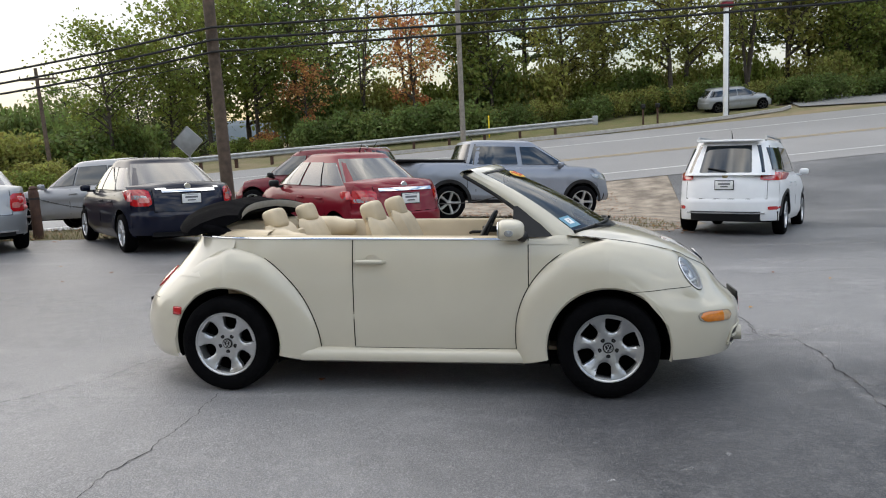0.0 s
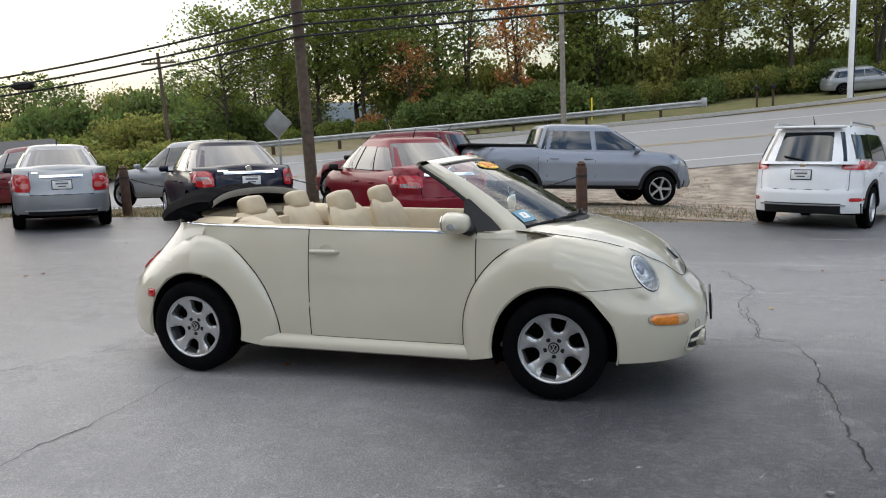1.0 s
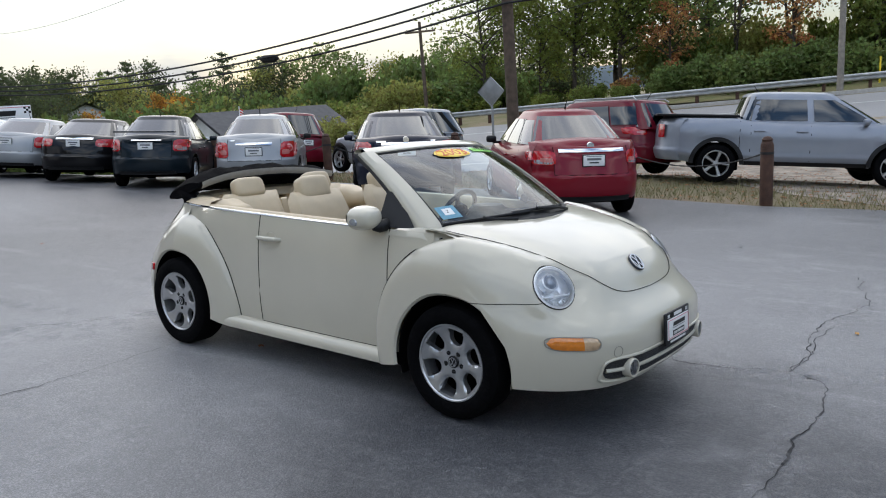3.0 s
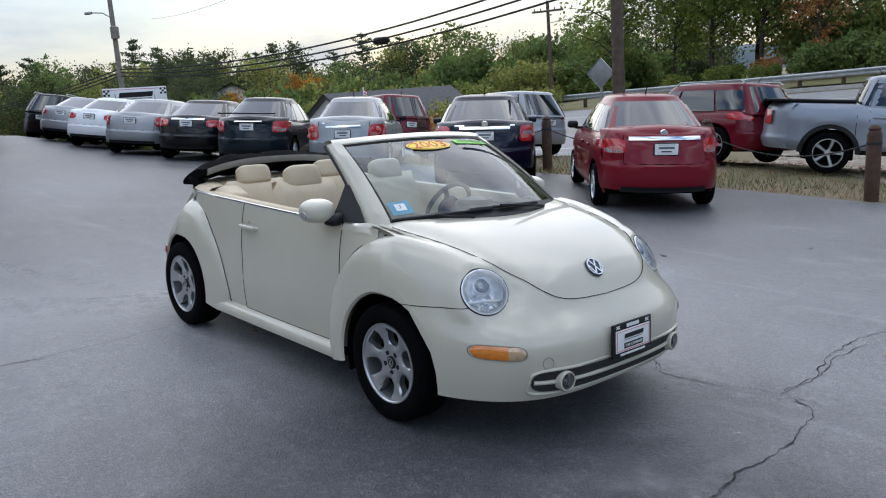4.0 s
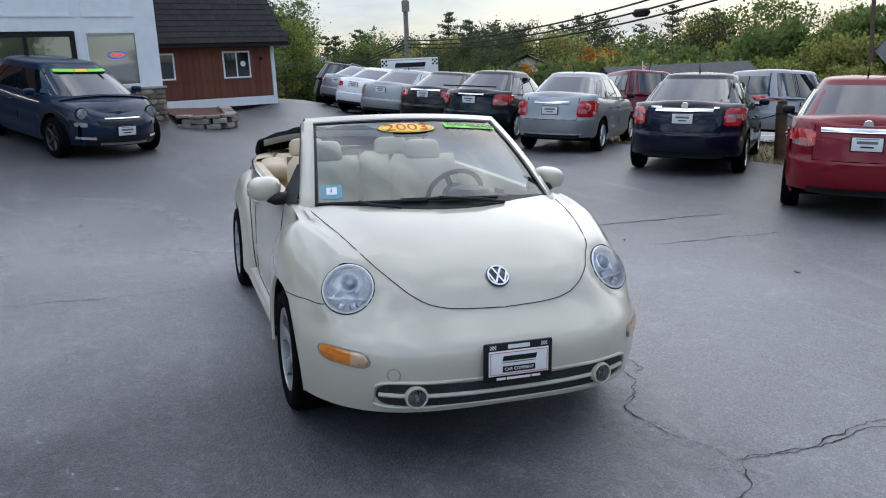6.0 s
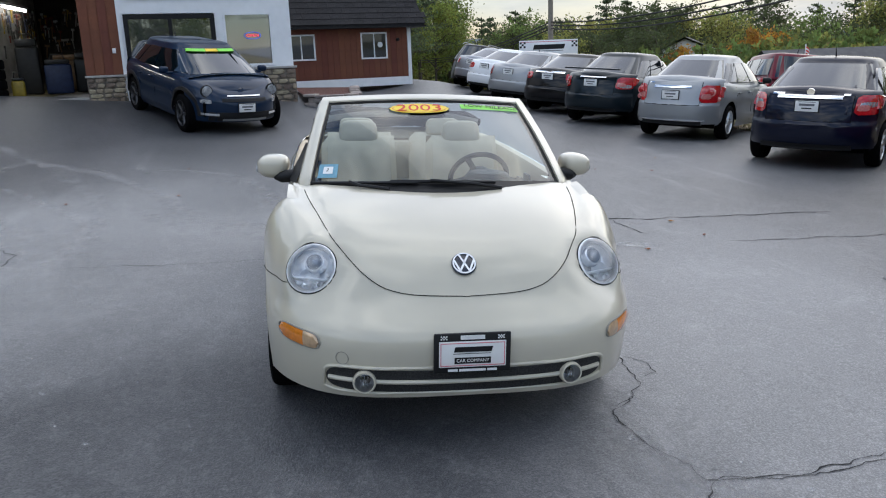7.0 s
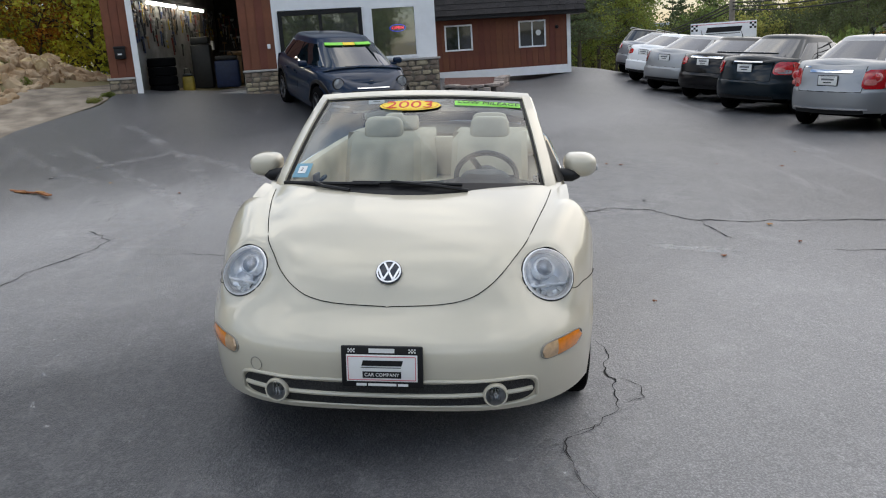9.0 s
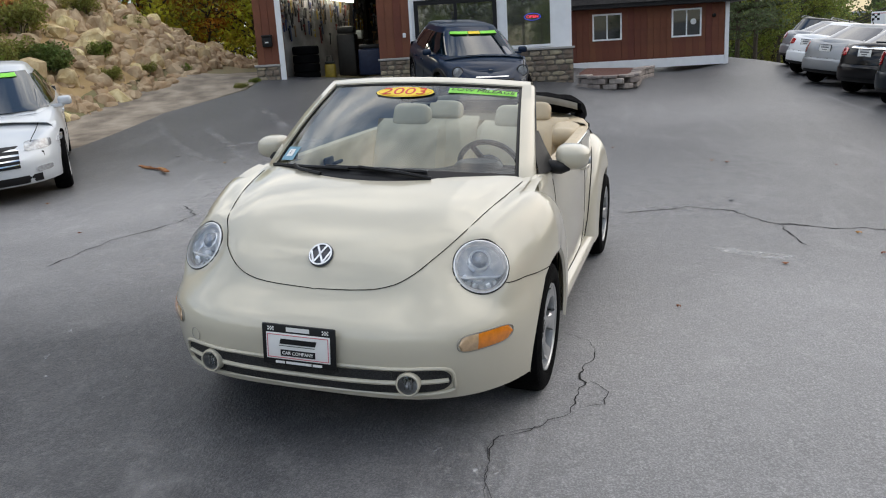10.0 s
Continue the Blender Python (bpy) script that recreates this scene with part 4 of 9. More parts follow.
S = sedan_shape(4.31, 1.67, 1.515, 2.55, 0.295, 0.99, 1.11)
build_car("sedan", stand(-2.25, 13.18, 128), "bright red compact sedan with a chrome boot strip", RED, S, lamps=[red_lamps(0.50, 0.80, 0.78, 0.97, 0.0), ((0.53, 0.74), (0.79, 0.85), 0.0, LENS_W, False, "reversing_lamp")],
          plate_z=0.84, chrome=(0.955, 0.46), bumper=(0.58,), badge=1.03, doors=D4, side_glass=sedan_glass(S), lid=(0.52, 0.65), mirror=PLASTIC)
S = suv_shape(4.63, 1.84, 1.74, 2.705, 0.355, 1.10)
build_car("suv", stand(5.4, 15.9, 62), "white compact SUV with black lower bumper and roof rails", WHITEP, S, lamps=[red_lamps(0.56, 0.90, 0.98, 1.13, 0.02), red_lamps(0.70, 0.84, 0.47, 0.53)],
          plate_z=0.90, badge=1.06, rails=True, side_glass=suv_glass(S), doors=((0.0, -0.1, 0), (-0.95, -0.75, 0)), clad=0.05, lid=(0.68, 0.66), rear_glass=(0.08, 0.88, 0.93),
          extras=lambda c, s: (part("lower_bumper", end_patch(s, -0.84, 0.84, 0.27, 0.44, False, 0.014), PLASTIC, c, "black plastic lower bumper"), part("bumper_trim", end_patch(s, -0.66, 0.66, 0.40, 0.425, False, 0.026), CHROME, c),
                               part("rear_wiper", tube([(s.cabin_x(-0.02, 0.12, False) - 0.03, -0.02, s.ring(0.12)[0]), (s.cabin_x(0.3, 0.22, False) - 0.03, 0.30, s.ring(0.22)[0])], 0.012, 6), PLASTIC, c),
                               part("roof_spoiler", box(0.20, 1.10, 0.035, (s.xrt - 0.04, 0, s.zr + 0.015), 0.015), WHITEP, c)))
S = suv_shape(4.45, 1.81, 1.65, 2.56, 0.37, 1.01)


def spare(c, s):
    b = lathe([(0.001, -0.20), (0.27, -0.20), (0.33, -0.17), (0.345, -0.10), (0.335, 0.02)], 36, axis="x")
    bmesh.ops.translate(b, vec=(s.end(0.1, 0.9, False) - 0.0, 0.06, 0.98), verts=b.verts)
    bmesh.ops.recalc_face_normals(b, faces=b.faces)
    part("spare_wheel_cover", b, MAROON, c, "dark red hard spare wheel cover")


build_car("suv", stand(-3.78, 19.05, 160), "dark red SUV with a spare wheel cover on its back door", MAROON, S, lamps=[red_lamps(0.62, 0.86, 0.86, 1.02)], plate_z=0.52, rails=True, side_glass=suv_glass(S), doors=((0.0, -0.1, 0), (-0.9, -0.75, 0)), extras=spare, mirror=PLASTIC)
S = suv_shape(4.3, 1.77, 1.60, 2.67, 0.34, 0.97)
S.xfb, S.xft = 1.05, 0.15
build_car("suv", stand(-9.2, 18.8, 165), "silver crossover parked on the grass verge", GREYP, S, lamps=[red_lamps(0.5, 0.86, 0.88, 0.99)], plate_z=0.8, side_glass=suv_glass(S), doors=((0.0, -0.1, 0), (-0.9, -0.75, 0)), clad=0.05)
S = suv_shape(4.5, 1.81, 1.68, 2.6, 0.34, 1.02)
build_car("suv", stand(-13.6, 18.7, 160), "dark red SUV behind the parked row", MAROON, S, lamps=[red_lamps(0.7, 0.86, 0.8, 1.0)], plate_z=0.8, side_glass=suv_glass(S), doors=((0.0, -0.1, 0), (-0.9, -0.75, 0)))
S = Shape(5.33, 1.99, [(-2.66, 1.24), (-1.2, 1.25), (-0.9, 1.20), (0, 1.17), (0.9, 1.17), (1.4, 1.17), (2.0, 1.14), (2.4, 1.07), (2.66, 0.97)], (1.15, 1.715, -1.12, -0.92, 1.60, 0.68, 0.90, 0.70), (1.70, -1.50), clear=0.36, r=0.375, nose=0.10, tail=0.02, clear_f=0.40, clear_r=0.42, pf=4.0)
build_car("pickup_truck", stand(0.55, 18.6, 18), "silver crew-cab pickup truck with a black bed cover", STEELP, S, rim=ALLOY, lamps=[white_lamps(0.56, 0.90, 0.88, 1.02)], category="pickup truck", clad=0.065,
          side_glass=[(-0.98, -0.84, 0.12, 0.10, 0.14, 0.84), (0.24, 0.22, 1.28, 0.60, 0.14, 0.84)], doors=((0.18, 0.05, 0), (-0.90, -0.72, 0)), mirror_x=1.12, front_glass=(0.10, 0.86, 0.84),
          extras=lambda c, s: (part("tail_lamp", side_patch(s, -1, -2.60, -2.49, 0.86, 1.12, 0.008), LENS_R, c), part("tail_lamp", side_patch(s, 1, -2.60, -2.49, 0.86, 1.12, 0.008), LENS_R, c), part("bed_cover", box(1.56, 1.72, 0.05, (-1.88, 0, 1.30), 0.02), PLASTIC, c, "black soft bed cover"), part("bed_seam", side_patch(s, -1, -1.10, -1.09, 0.5, 1.2, 0.003), VOID, c), part("sill_trim", side_patch(s, -1, -1.0, 1.2, 0.36, 0.44, 0.012), PLASTIC, c), part("front_valance", end_patch(s, -0.85, 0.85, 0.40, 0.56, True, 0.014), PLASTIC, c), part("grille", end_patch(s, -0.5, 0.5, 0.86, 1.0, True, 0.012), PLASTIC, c), part("arm_trim", side_patch(s, 1, -1.0, 1.2, 0.36, 0.44, 0.012), PLASTIC, c)))
S = Shape(4.25, 1.76, [(-2.12, 0.95), (0, 0.94), (1.2, 0.92), (1.8, 0.82), (2.12, 0.66)], (0.90, 1.38, -2.0, -1.6, 1.3, 0.45, 0.80, 0.62), (1.38, -1.25), r=0.32, tail=0.02)
build_car("hatchback", stand(15.8, 48.6, 3), "pale silver blue hatchback parked on the grass bank", SILVER, S, rim=DARK_ALLOY, side_glass=suv_glass(S), doors=((0.05, -0.1, 0),))
S = Shape(4.25, 1.80, [(-2.12, 0.98), (-1.2, 1.0), (0, 0.97), (0.9, 0.96), (1.3, 0.95), (1.7, 0.91), (1.95, 0.85), (2.12, 0.76)], (0.94, 1.40, -2.0, -1.45, 1.40, 0.45, 0.82, 0.58), (1.34, -1.23), clear=0.22, r=0.335, nose=0.16, tail=0.03, ledge=(0.66, 0.02), sq=0.5, pf=2.4)
build_car("crossover", stand(-11.55, 4.15, 22), "slate blue rounded crossover with dealer films on its windscreen", BLUEP, S, rim=DARK_ALLOY, lamps=[((0.56, 0.70), (0.56, 0.63), 0.0, LENS_W, True, "driving_lamp")], plate_z=0.50, plate_end=1, film=True, side_glass=suv_glass(S), doors=((0.05, -0.1, 0), (-0.85, -0.7, 0)), clad=0.05, badge=0.76,
          extras=lambda c, s: (part("grille_bar", end_patch(s, -0.30, 0.30, 0.690, 0.705, True, 0.02), CHROME, c), part("lower_grille", end_patch(s, -0.6, 0.6, 0.27, 0.42, True, 0.012), PLASTIC, c), part("skid_trim", end_patch(s, -0.4, 0.4, 0.27, 0.31, True, 0.02), GALV, c),
                               [part("headlamp_bowl", round_lens(s, sd * 0.60, 0.765, 0.105, True, 0.045), PLASTIC, c) and part("headlamp_lens", round_lens(s, sd * 0.60, 0.765, 0.088, True, 0.056), LENS_W, c) for sd in (-1, 1)], part("upper_slot", end_patch(s, -0.40, 0.40, 0.60, 0.655, True, 0.012), PLASTIC, c), part("bumper_trim", end_patch(s, 0.46, 0.70, 0.36, 0.40, True, 0.02), CHROME, c), part("bumper_trim", end_patch(s, -0.70, -0.46, 0.36, 0.40, True, 0.02), CHROME, c),
                               part("hood_gap", tube([(lerp(1.35, 1.98, t / 8), 0.70 - 0.12 * (t / 8) ** 2, s.top(lerp(1.35, 1.98, t / 8)) + 0.008) for t in range(9)], 0.006, 5), VOID, c), part("wiper", tube([(s.cabin_x(0.3, 0.03, True) + 0.03, 0.3, s.ring(0.03)[0] + 0.02), (s.cabin_x(-0.3, 0.10, True) + 0.02, -0.3, s.ring(0.10)[0] + 0.01)], 0.012, 6), PLASTIC, c)))
S = sedan_shape(4.82, 1.835, 1.47, 2.795, 0.33, 0.95, 1.03)
S.nose, S.pf, S.xfb, S.xft = 0.10, 2.8, 1.45, 0.35
build_car("sedan", stand(-4.87, -1.33, 35), "pale silver sedan with a green film on its windscreen", PEARL, S, lamps=[white_lamps(0.48, 0.76, 0.60, 0.70, 0.0), ((0.58, 0.74), (0.36, 0.42), 0.0, LENS_W, True, "fog_lamp")], film=True, front_glass=(0.06, 0.92, 0.93, 0.03), side_glass=sedan_glass(S), doors=D4,
          extras=lambda c, s: (part("grille", end_patch(s, -0.42, 0.42, 0.44, 0.66, True, 0.010), PLASTIC, c), [part("grille_bar", end_patch(s, -0.42, 0.42, z, z + 0.016, True, 0.020), CHROME, c) for z in (0.47, 0.52, 0.57, 0.62)],
                               part("lower_grille", end_patch(s, -0.62, 0.62, 0.25, 0.34, True, 0.010), PLASTIC, c), part("plate_holder", box(0.02, 0.32, 0.16, (s.end(0, 0.42, True) + 0.02, 0, 0.40), 0.006), INK, c), part("bonnet_gap", tube([(lerp(1.5, 2.25, t / 8), 0.66 - 0.10 * (t / 8) ** 2, s.top(lerp(1.5, 2.25, t / 8)) + 0.006) for t in range(9)], 0.005, 5), VOID, c)))

# ---- the cream convertible ----
HW, WR, RA = 0.918, 0.316, 0.384       # half width, wheel and arch radius


def bisect(f, a, b):
    fa = f(a)
    for _ in range(40):
        m = (a + b) / 2
        if (f(m) > 0) == (fa > 0):
            a = m
        else:
            b = m
    return (a + b) / 2


class End:
    """The nose (sign 1) or the tail (sign -1): x = plan(y) - inset(z), with the wheel arch cut out."""

    def __init__(s, sign, base, reach, inset, low, half, power, ax):
        s.ax = ax
        s.sign, s.base, s.reach, s.low, s.half, s.power = sign, base, reach, low, half, power
        s.inset = curve(inset)
        s.top = inset[-1][0]

    def plan(s, y):
        return s.base + s.reach * max(0.0, 1 - min(1.0, abs(y) / s.half) ** s.power) ** 0.5

    def X(s, y, z):
        return s.plan(y) - s.inset(z)

    def z_at(s, y, x):
        """Height on the upper flank where the surface reaches x."""
        return bisect(lambda z: s.X(y, z) - x, 0.46, s.top)

    def low_z(s, y):
        f = lambda z: (s.X(y, z) - s.ax) ** 2 + (z - WR) ** 2 - RA * RA
        if s.X(y, s.low) > s.ax + RA or f(s.low) > 0 and s.X(y, s.low) > s.ax:
            return s.low
        return bisect(f, WR * 0.5, 0.98) if f(0.98) > 0 else 0.7

    def point(s, y, z, out=0.0):
        x, e = s.X(y, z), 0.004
        n = Vector((1, -(s.X(abs(y) + e, z) - s.X(abs(y) - e, z)) / (2 * e) * (1 if y >= 0 else -1), -(s.X(y, z + e) - s.X(y, z - e)) / (2 * e))).normalized()
        p = Vector((x, y, z)) + n * out
        return Vector((s.sign * p.x, p.y, p.z))

    def find(s, y, x, z0=0.2, z1=None):
        return s.z_at(y, x)


NOSE = End(1, 1.38, 0.805, [(0.20, 0.085), (0.235, 0.056), (0.28, 0.036), (0.33, 0.020), (0.38, 0.008), (0.43, 0.001), (0.48, 0.0), (0.53, 0.010), (0.565, 0.034), (0.60, 0.072), (0.64, 0.115), (0.68, 0.148), (0.74, 0.188), (0.80, 0.240), (0.86, 0.325), (0.92, 0.45), (0.965, 0.58), (1.0, 0.715), (1.03, 0.87), (1.055, 1.08), (1.08, 1.5)], 0.248, HW, 3.7, 1.315)
TAIL = End(-1, 1.20, 0.80, [(0.20, 0.07), (0.26, 0.02), (0.42, 0.0), (0.52, 0.02), (0.60, 0.06), (0.70, 0.15), (0.80, 0.265), (0.88, 0.385), (0.94, 0.52), (0.98, 0.66), (1.01, 0.85), (1.04, 1.3)], 0.21, HW - 0.02, 2.9, 1.172)

FRONT_EDGE = [(0, 0.632), (20, 0.614), (45, 0.588), (70, 0.562), (90, 0.542), (101, 0.54)]
REAR_EDGE = [(0, 0.622), (20, 0.612), (45, 0.592), (68, 0.600), (90, 0.622), (101, 0.63)]

# the belt ring round the cockpit: y as it runs back, then round the tail
RING = [(1.12, 0.775), (0.95, 0.782), (0.6, 0.788), (0.2, 0.79), (-0.2, 0.787), (-0.6, 0.778), (-0.9, 0.762), (-1.12, 0.735), (-1.28, 0.69), (-1.40, 0.615), (-1.49, 0.50), (-1.55, 0.35), (-1.58, 0.18), (-1.59, 0.0)]


def belt_z(x):
    return 1.0 + 0.012 * clamp(-x, -1, 1.6)


def flank(x, z):
    """Half width of the doors and quarters."""
    w = curve([(-1.3, 0.665), (-1.12, 0.735), (-0.9, 0.762), (-0.6, 0.778), (0.2, 0.79), (0.95, 0.782), (1.15, 0.77)])(x)
    return w + curve([(0.18, 0.0), (0.30, 0.030), (0.5, 0.044), (0.7, 0.042), (0.86, 0.030), (0.97, 0.010), (1.02, 0.0)])(z)


def split_mesh(bm, kinds, car, classify):
    """Cuts one smooth skin into panels that keep the whole skin's shading."""
    bm.normal_update()
    bmesh.ops.recalc_face_normals(bm, faces=bm.faces)
    bm.normal_update()
    groups = {}
    for f in bm.faces:
        groups.setdefault(classify(f.calc_center_median()), []).append(f)
    made = {}
    for key, faces in groups.items():
        idx, co, nr, fs = {}, [], [], []
        for f in faces:
            row = []
            for v in f.verts:
                if v.index not in idx:
                    idx[v.index] = len(co)
                    co.append(v.co[:])
                    nr.append(v.normal[:])
                row.append(idx[v.index])
            fs.append(row)
        name, material, label = kinds[key]
        me = bpy.data.meshes.new(name)
        me.from_pydata(co, [], fs)
        me.polygons.foreach_set("use_smooth", [True] * len(fs))
        me.normals_split_custom_set_from_vertices(nr)
        me.materials.append(material)
        ob = new(name, me)
        ob.parent = car
        if label:
            tagged(ob, label)
        made[key] = ob
    bm.free()
    return made


def end_skin(e, top_x, ro, sign):
    """The nose or tail with both fenders in one skin. Each column runs from the bottom edge up to the axle's plane;
    the middle ones go on over the bonnet to top_x, the outer ones round the wheel and down to the sill."""
    edge = 0.735
    ylip = bisect(lambda q: e.z_at(q, e.ax) - (WR + RA), 0.80, e.half - 0.0003)
    ys = [0.0, 0.1, 0.2, 0.3, 0.4, 0.48, 0.55, 0.61, 0.66, 0.70, edge, 0.765, 0.79, 0.81, 0.83, 0.848, 0.862, 0.874, 0.884, 0.892, 0.9, 0.906, 0.911]
    ys = [y for y in ys if y < ylip - 0.002] + [ylip]
    rr = curve(ro)
    zl = e.z_at(ylip, e.ax)
    n, nt, nh = 30, 32, 8
    bm = bmesh.new()
    made = {}

    def vert(side, j, key, p):
        k = (side if ys[j] > 0 else 1, j, key)
        if k not in made:
            made[k] = bm.verts.new((p[0], side * p[1], p[2]))
        return made[k]

    def column(side, j):
        y = ys[j]
        z0, z1 = e.low_z(y) if y < ylip else zl, e.z_at(y, e.ax)
        main = []
        for i in range(n + 1):
            z = lerp(z0, z1, i / n)
            p = e.point(y, z)
            main.append(vert(side, j, ("m", i), (p.x, abs(p.y), p.z)))
        hood, fend = [main[-1]], [main[-1]]
        if y <= edge:
            zt = e.z_at(y, top_x)
            for i in range(1, nh + 1):
                p = e.point(y, lerp(z1, zt, i / nh))
                hood.append(vert(side, j, ("h", i), (p.x, abs(p.y), p.z)))
        if y >= edge:
            for i in range(1, nt + 1):
                a = lerp(0, 101, i / nt)
                k = (rr(a) - RA) / (rr(0) - RA)
                c, q = math.cos(radians(a)), math.sin(radians(a))
                r = RA + (z1 - WR - RA) * k
                px, pz = sign * (e.ax - r * q), max(WR + r * c, 0.215)
                t = (y - edge) / (ylip - edge)
                w = smooth01(a / 30)
                yin = lerp(edge, flank(px, pz) - 0.004, w)
                yy = yin + (ylip - 0.012 * w - yin) * t ** (1 - 0.2 * w)
                fend.append(vert(side, j, ("f", i), (px, yy, pz)))
        return main, hood, fend
    for side in (-1, 1):
        cols = [column(side, j) for j in range(len(ys))]
        for (m0, h0, f0), (m1, h1, f1) in zip(cols, cols[1:]):
            for A, B in ((m0, m1), (h0, h1), (f0, f1)):
                if len(A) != len(B):
                    continue
                for i in range(len(A) - 1):
                    try:
                        bm.faces.new((A[i], A[i + 1], B[i + 1], B[i]))
                    except ValueError:
                        pass
    bmesh.ops.dissolve_degenerate(bm, dist=0.00005, edges=bm.edges)
    bm.verts.index_update()
    return bm


def fender_lip(e, side, sign):
    """The return of the wheel opening, round behind the axle."""
    ylip = bisect(lambda q: e.z_at(q, e.ax) - (WR + RA), 0.80, e.half - 0.0003)
    rows = []
    for i in range(25):
        a = radians(lerp(0, 101, i / 24))
        c, q, w = math.cos(a), math.sin(a), smooth01(math.degrees(a) / 30)
        yy = ylip - 0.012 * w
        rows.append([(sign * (e.ax - RA * q), side * yy, max(0.215, WR + RA * c)), (sign * (e.ax - (RA - 0.012) * q), side * (yy - 0.012), max(0.215, WR + (RA - 0.012) * c)), (sign * (e.ax - (RA - 0.012) * q), side * (yy - 0.014), max(0.215, WR + (RA - 0.012) * c))])
    return grid(rows)


def arch_lip(e, side):
    """The inward return round the front half of an arch."""
    rows = []
    for i in range(18):
        a = radians(lerp(0, 102, i / 17))
        x, z = e.ax + RA * math.sin(a), WR + RA * math.cos(a)
        y = bisect(lambda q: e.X(q, max(z, e.low)) - x, 0.2, e.half - 0.0006)
        rows.append([(e.sign * x, side * (y - 0.002), z), (e.sign * (x - 0.012 * math.sin(a)), side * (y - 0.014), z - 0.012 * math.cos(a)), (e.sign * (x - 0.012 * math.sin(a)), side * (y - 0.016), z - 0.012 * math.cos(a))])
    return grid(rows)


def beetle_wheel(car, x, side):
    m = pose(x, side * (HW - 0.135), WR, 0, 0, 0 if side < 0 else 180)
    w = new("wheel")
    w.parent, w.matrix_basis = car, m
    if "hero" not in WHEELS:
        tb = lathe([(0.205, 0.09), (0.285, 0.103), (0.305, 0.092), (0.314, 0.07), (0.316, 0.03), (0.3155, 0.0), (0.316, -0.03), (0.314, -0.07), (0.305, -0.092), (0.287, -0.103), (0.262, -0.107), (0.235, -0.104), (0.214, -0.094), (0.205, -0.08)], 64)
        # rim face with six oval openings
        face = bmesh.new()
        pts, edges = [], []

        def loop(q):
            n0 = len(pts)
            pts.extend(q)
            edges.extend((n0 + i, n0 + (i + 1) % len(q)) for i in range(len(q)))
        loop([Vector((0.200 * math.cos(a * math.pi / 36), 0.200 * math.sin(a * math.pi / 36))) for a in range(72)])
        holes = []

        def opening(p, c, u, v):
            """1 on the edge of an opening, less inside it."""
            a, b = p.dot(u), p.dot(v)
            side = abs(b) / (0.043 + 0.16 * max(0.0, a - 0.136))
            return max(math.hypot(a - 0.136, b) / 0.043 if a < 0.136 else side, (a - 0.136) / 0.050)
        for k in range(6):
            a = math.pi / 3 * k + 0.35
            u, v = Vector((math.cos(a), math.sin(a))), Vector((-math.sin(a), math.cos(a)))
            c = u * 0.14
            holes.append((c, u, v))
            edge = [(0.136 - 0.043 * math.cos(b), 0.043 * math.sin(b)) for b in [math.pi * (q / 10 - 0.5) for q in range(11)]]
            edge += [(0.158, 0.0465), (0.176, 0.0485), (0.184, 0.044), (0.186, 0.030), (0.187, 0.0), (0.186, -0.030), (0.184, -0.044), (0.176, -0.0485), (0.158, -0.0465)]
            loop([u * q + v * w for q, w in edge])
        for ring in (0.03, 0.055, 0.078, 0.10, 0.125, 0.15, 0.172, 0.193):
            for a in range(48):
                p = Vector((ring * math.cos(a * math.pi / 24), ring * math.sin(a * math.pi / 24)))
                if all(opening(p, *h) > 1.12 for h in holes):
                    pts.append(p)
        pts.append(Vector((0, 0)))
        vv, _, ff, *_ = delaunay_2d_cdt(pts, edges, [], 0, 0.0005)

        def dish(r):
            return curve([(0, -0.062), (0.05, -0.064), (0.09, -0.07), (0.14, -0.078), (0.175, -0.083), (0.188, -0.088), (0.2, -0.09)])(r)

        def deep(p):
            """The face dips softly toward each opening."""
            d = min(opening(p, *h) for h in holes)
            return 0.012 * clamp(1 - (d - 0.97) / 0.28, 0, 1) ** 2 if p.length < 0.178 else 0.0
        bv = [face.verts.new((p.x, dish(p.length) + deep(p), p.y)) for p in vv]
        for f in ff:
            c0 = sum((vv[i] for i in f), Vector((0, 0))) / len(f)
            if c0.length > 0.2 or any(opening(c0, *h) < 0.985 for h in holes):
                continue
            face.faces.new([bv[i] for i in f])
        bmesh.ops.recalc_face_normals(face, faces=face.faces)
        rimedges = [e for e in face.edges if e.is_boundary and e.verts[0].co.xz.length < 0.19]
        ex = bmesh.ops.extrude_edge_only(face, edges=rimedges)
        bmesh.ops.translate(face, vec=(0, 0.035, 0), verts=[g for g in ex["geom"] if isinstance(g, bmesh.types.BMVert)])
        bmesh.ops.delete(face, geom=[v for v in face.verts if not v.link_faces], context="VERTS")
        bmesh.ops.recalc_face_normals(face, faces=face.faces)
        lathe([(0.2, -0.09), (0.206, -0.096), (0.212, -0.097), (0.214, -0.09), (0.208, -0.07), (0.198, 0.06)], 64, face)
        bk = lathe([(0.20, 0.02), (0.15, 0.03), (0.06, 0.0), (0.001, 0.0)], 32)
        cap = lathe([(0.034, -0.05), (0.034, -0.069), (0.030, -0.072), (0.001, -0.073)], 28)
        lug = bmesh.new()
        lathe([(0.0135, -0.05), (0.014, -0.0660), (0.001, -0.0660)], 12, lug)
        WHEELS["hero"] = []
        for nm, b, mt in (("tyre", tb, TYRE), ("rim", face, WHEEL_SILVER), ("brake_disc", bk, VOID), ("hub_cap", cap, INK), ("lug", lug, INK)):
            me = bpy.data.meshes.new(nm)
            for f in b.faces:
                f.smooth = True
            b.to_mesh(me)
            b.free()
            me.materials.append(mt)
            me.set_sharp_from_angle(angle=radians(35))
            WHEELS["hero"].append((nm, me))
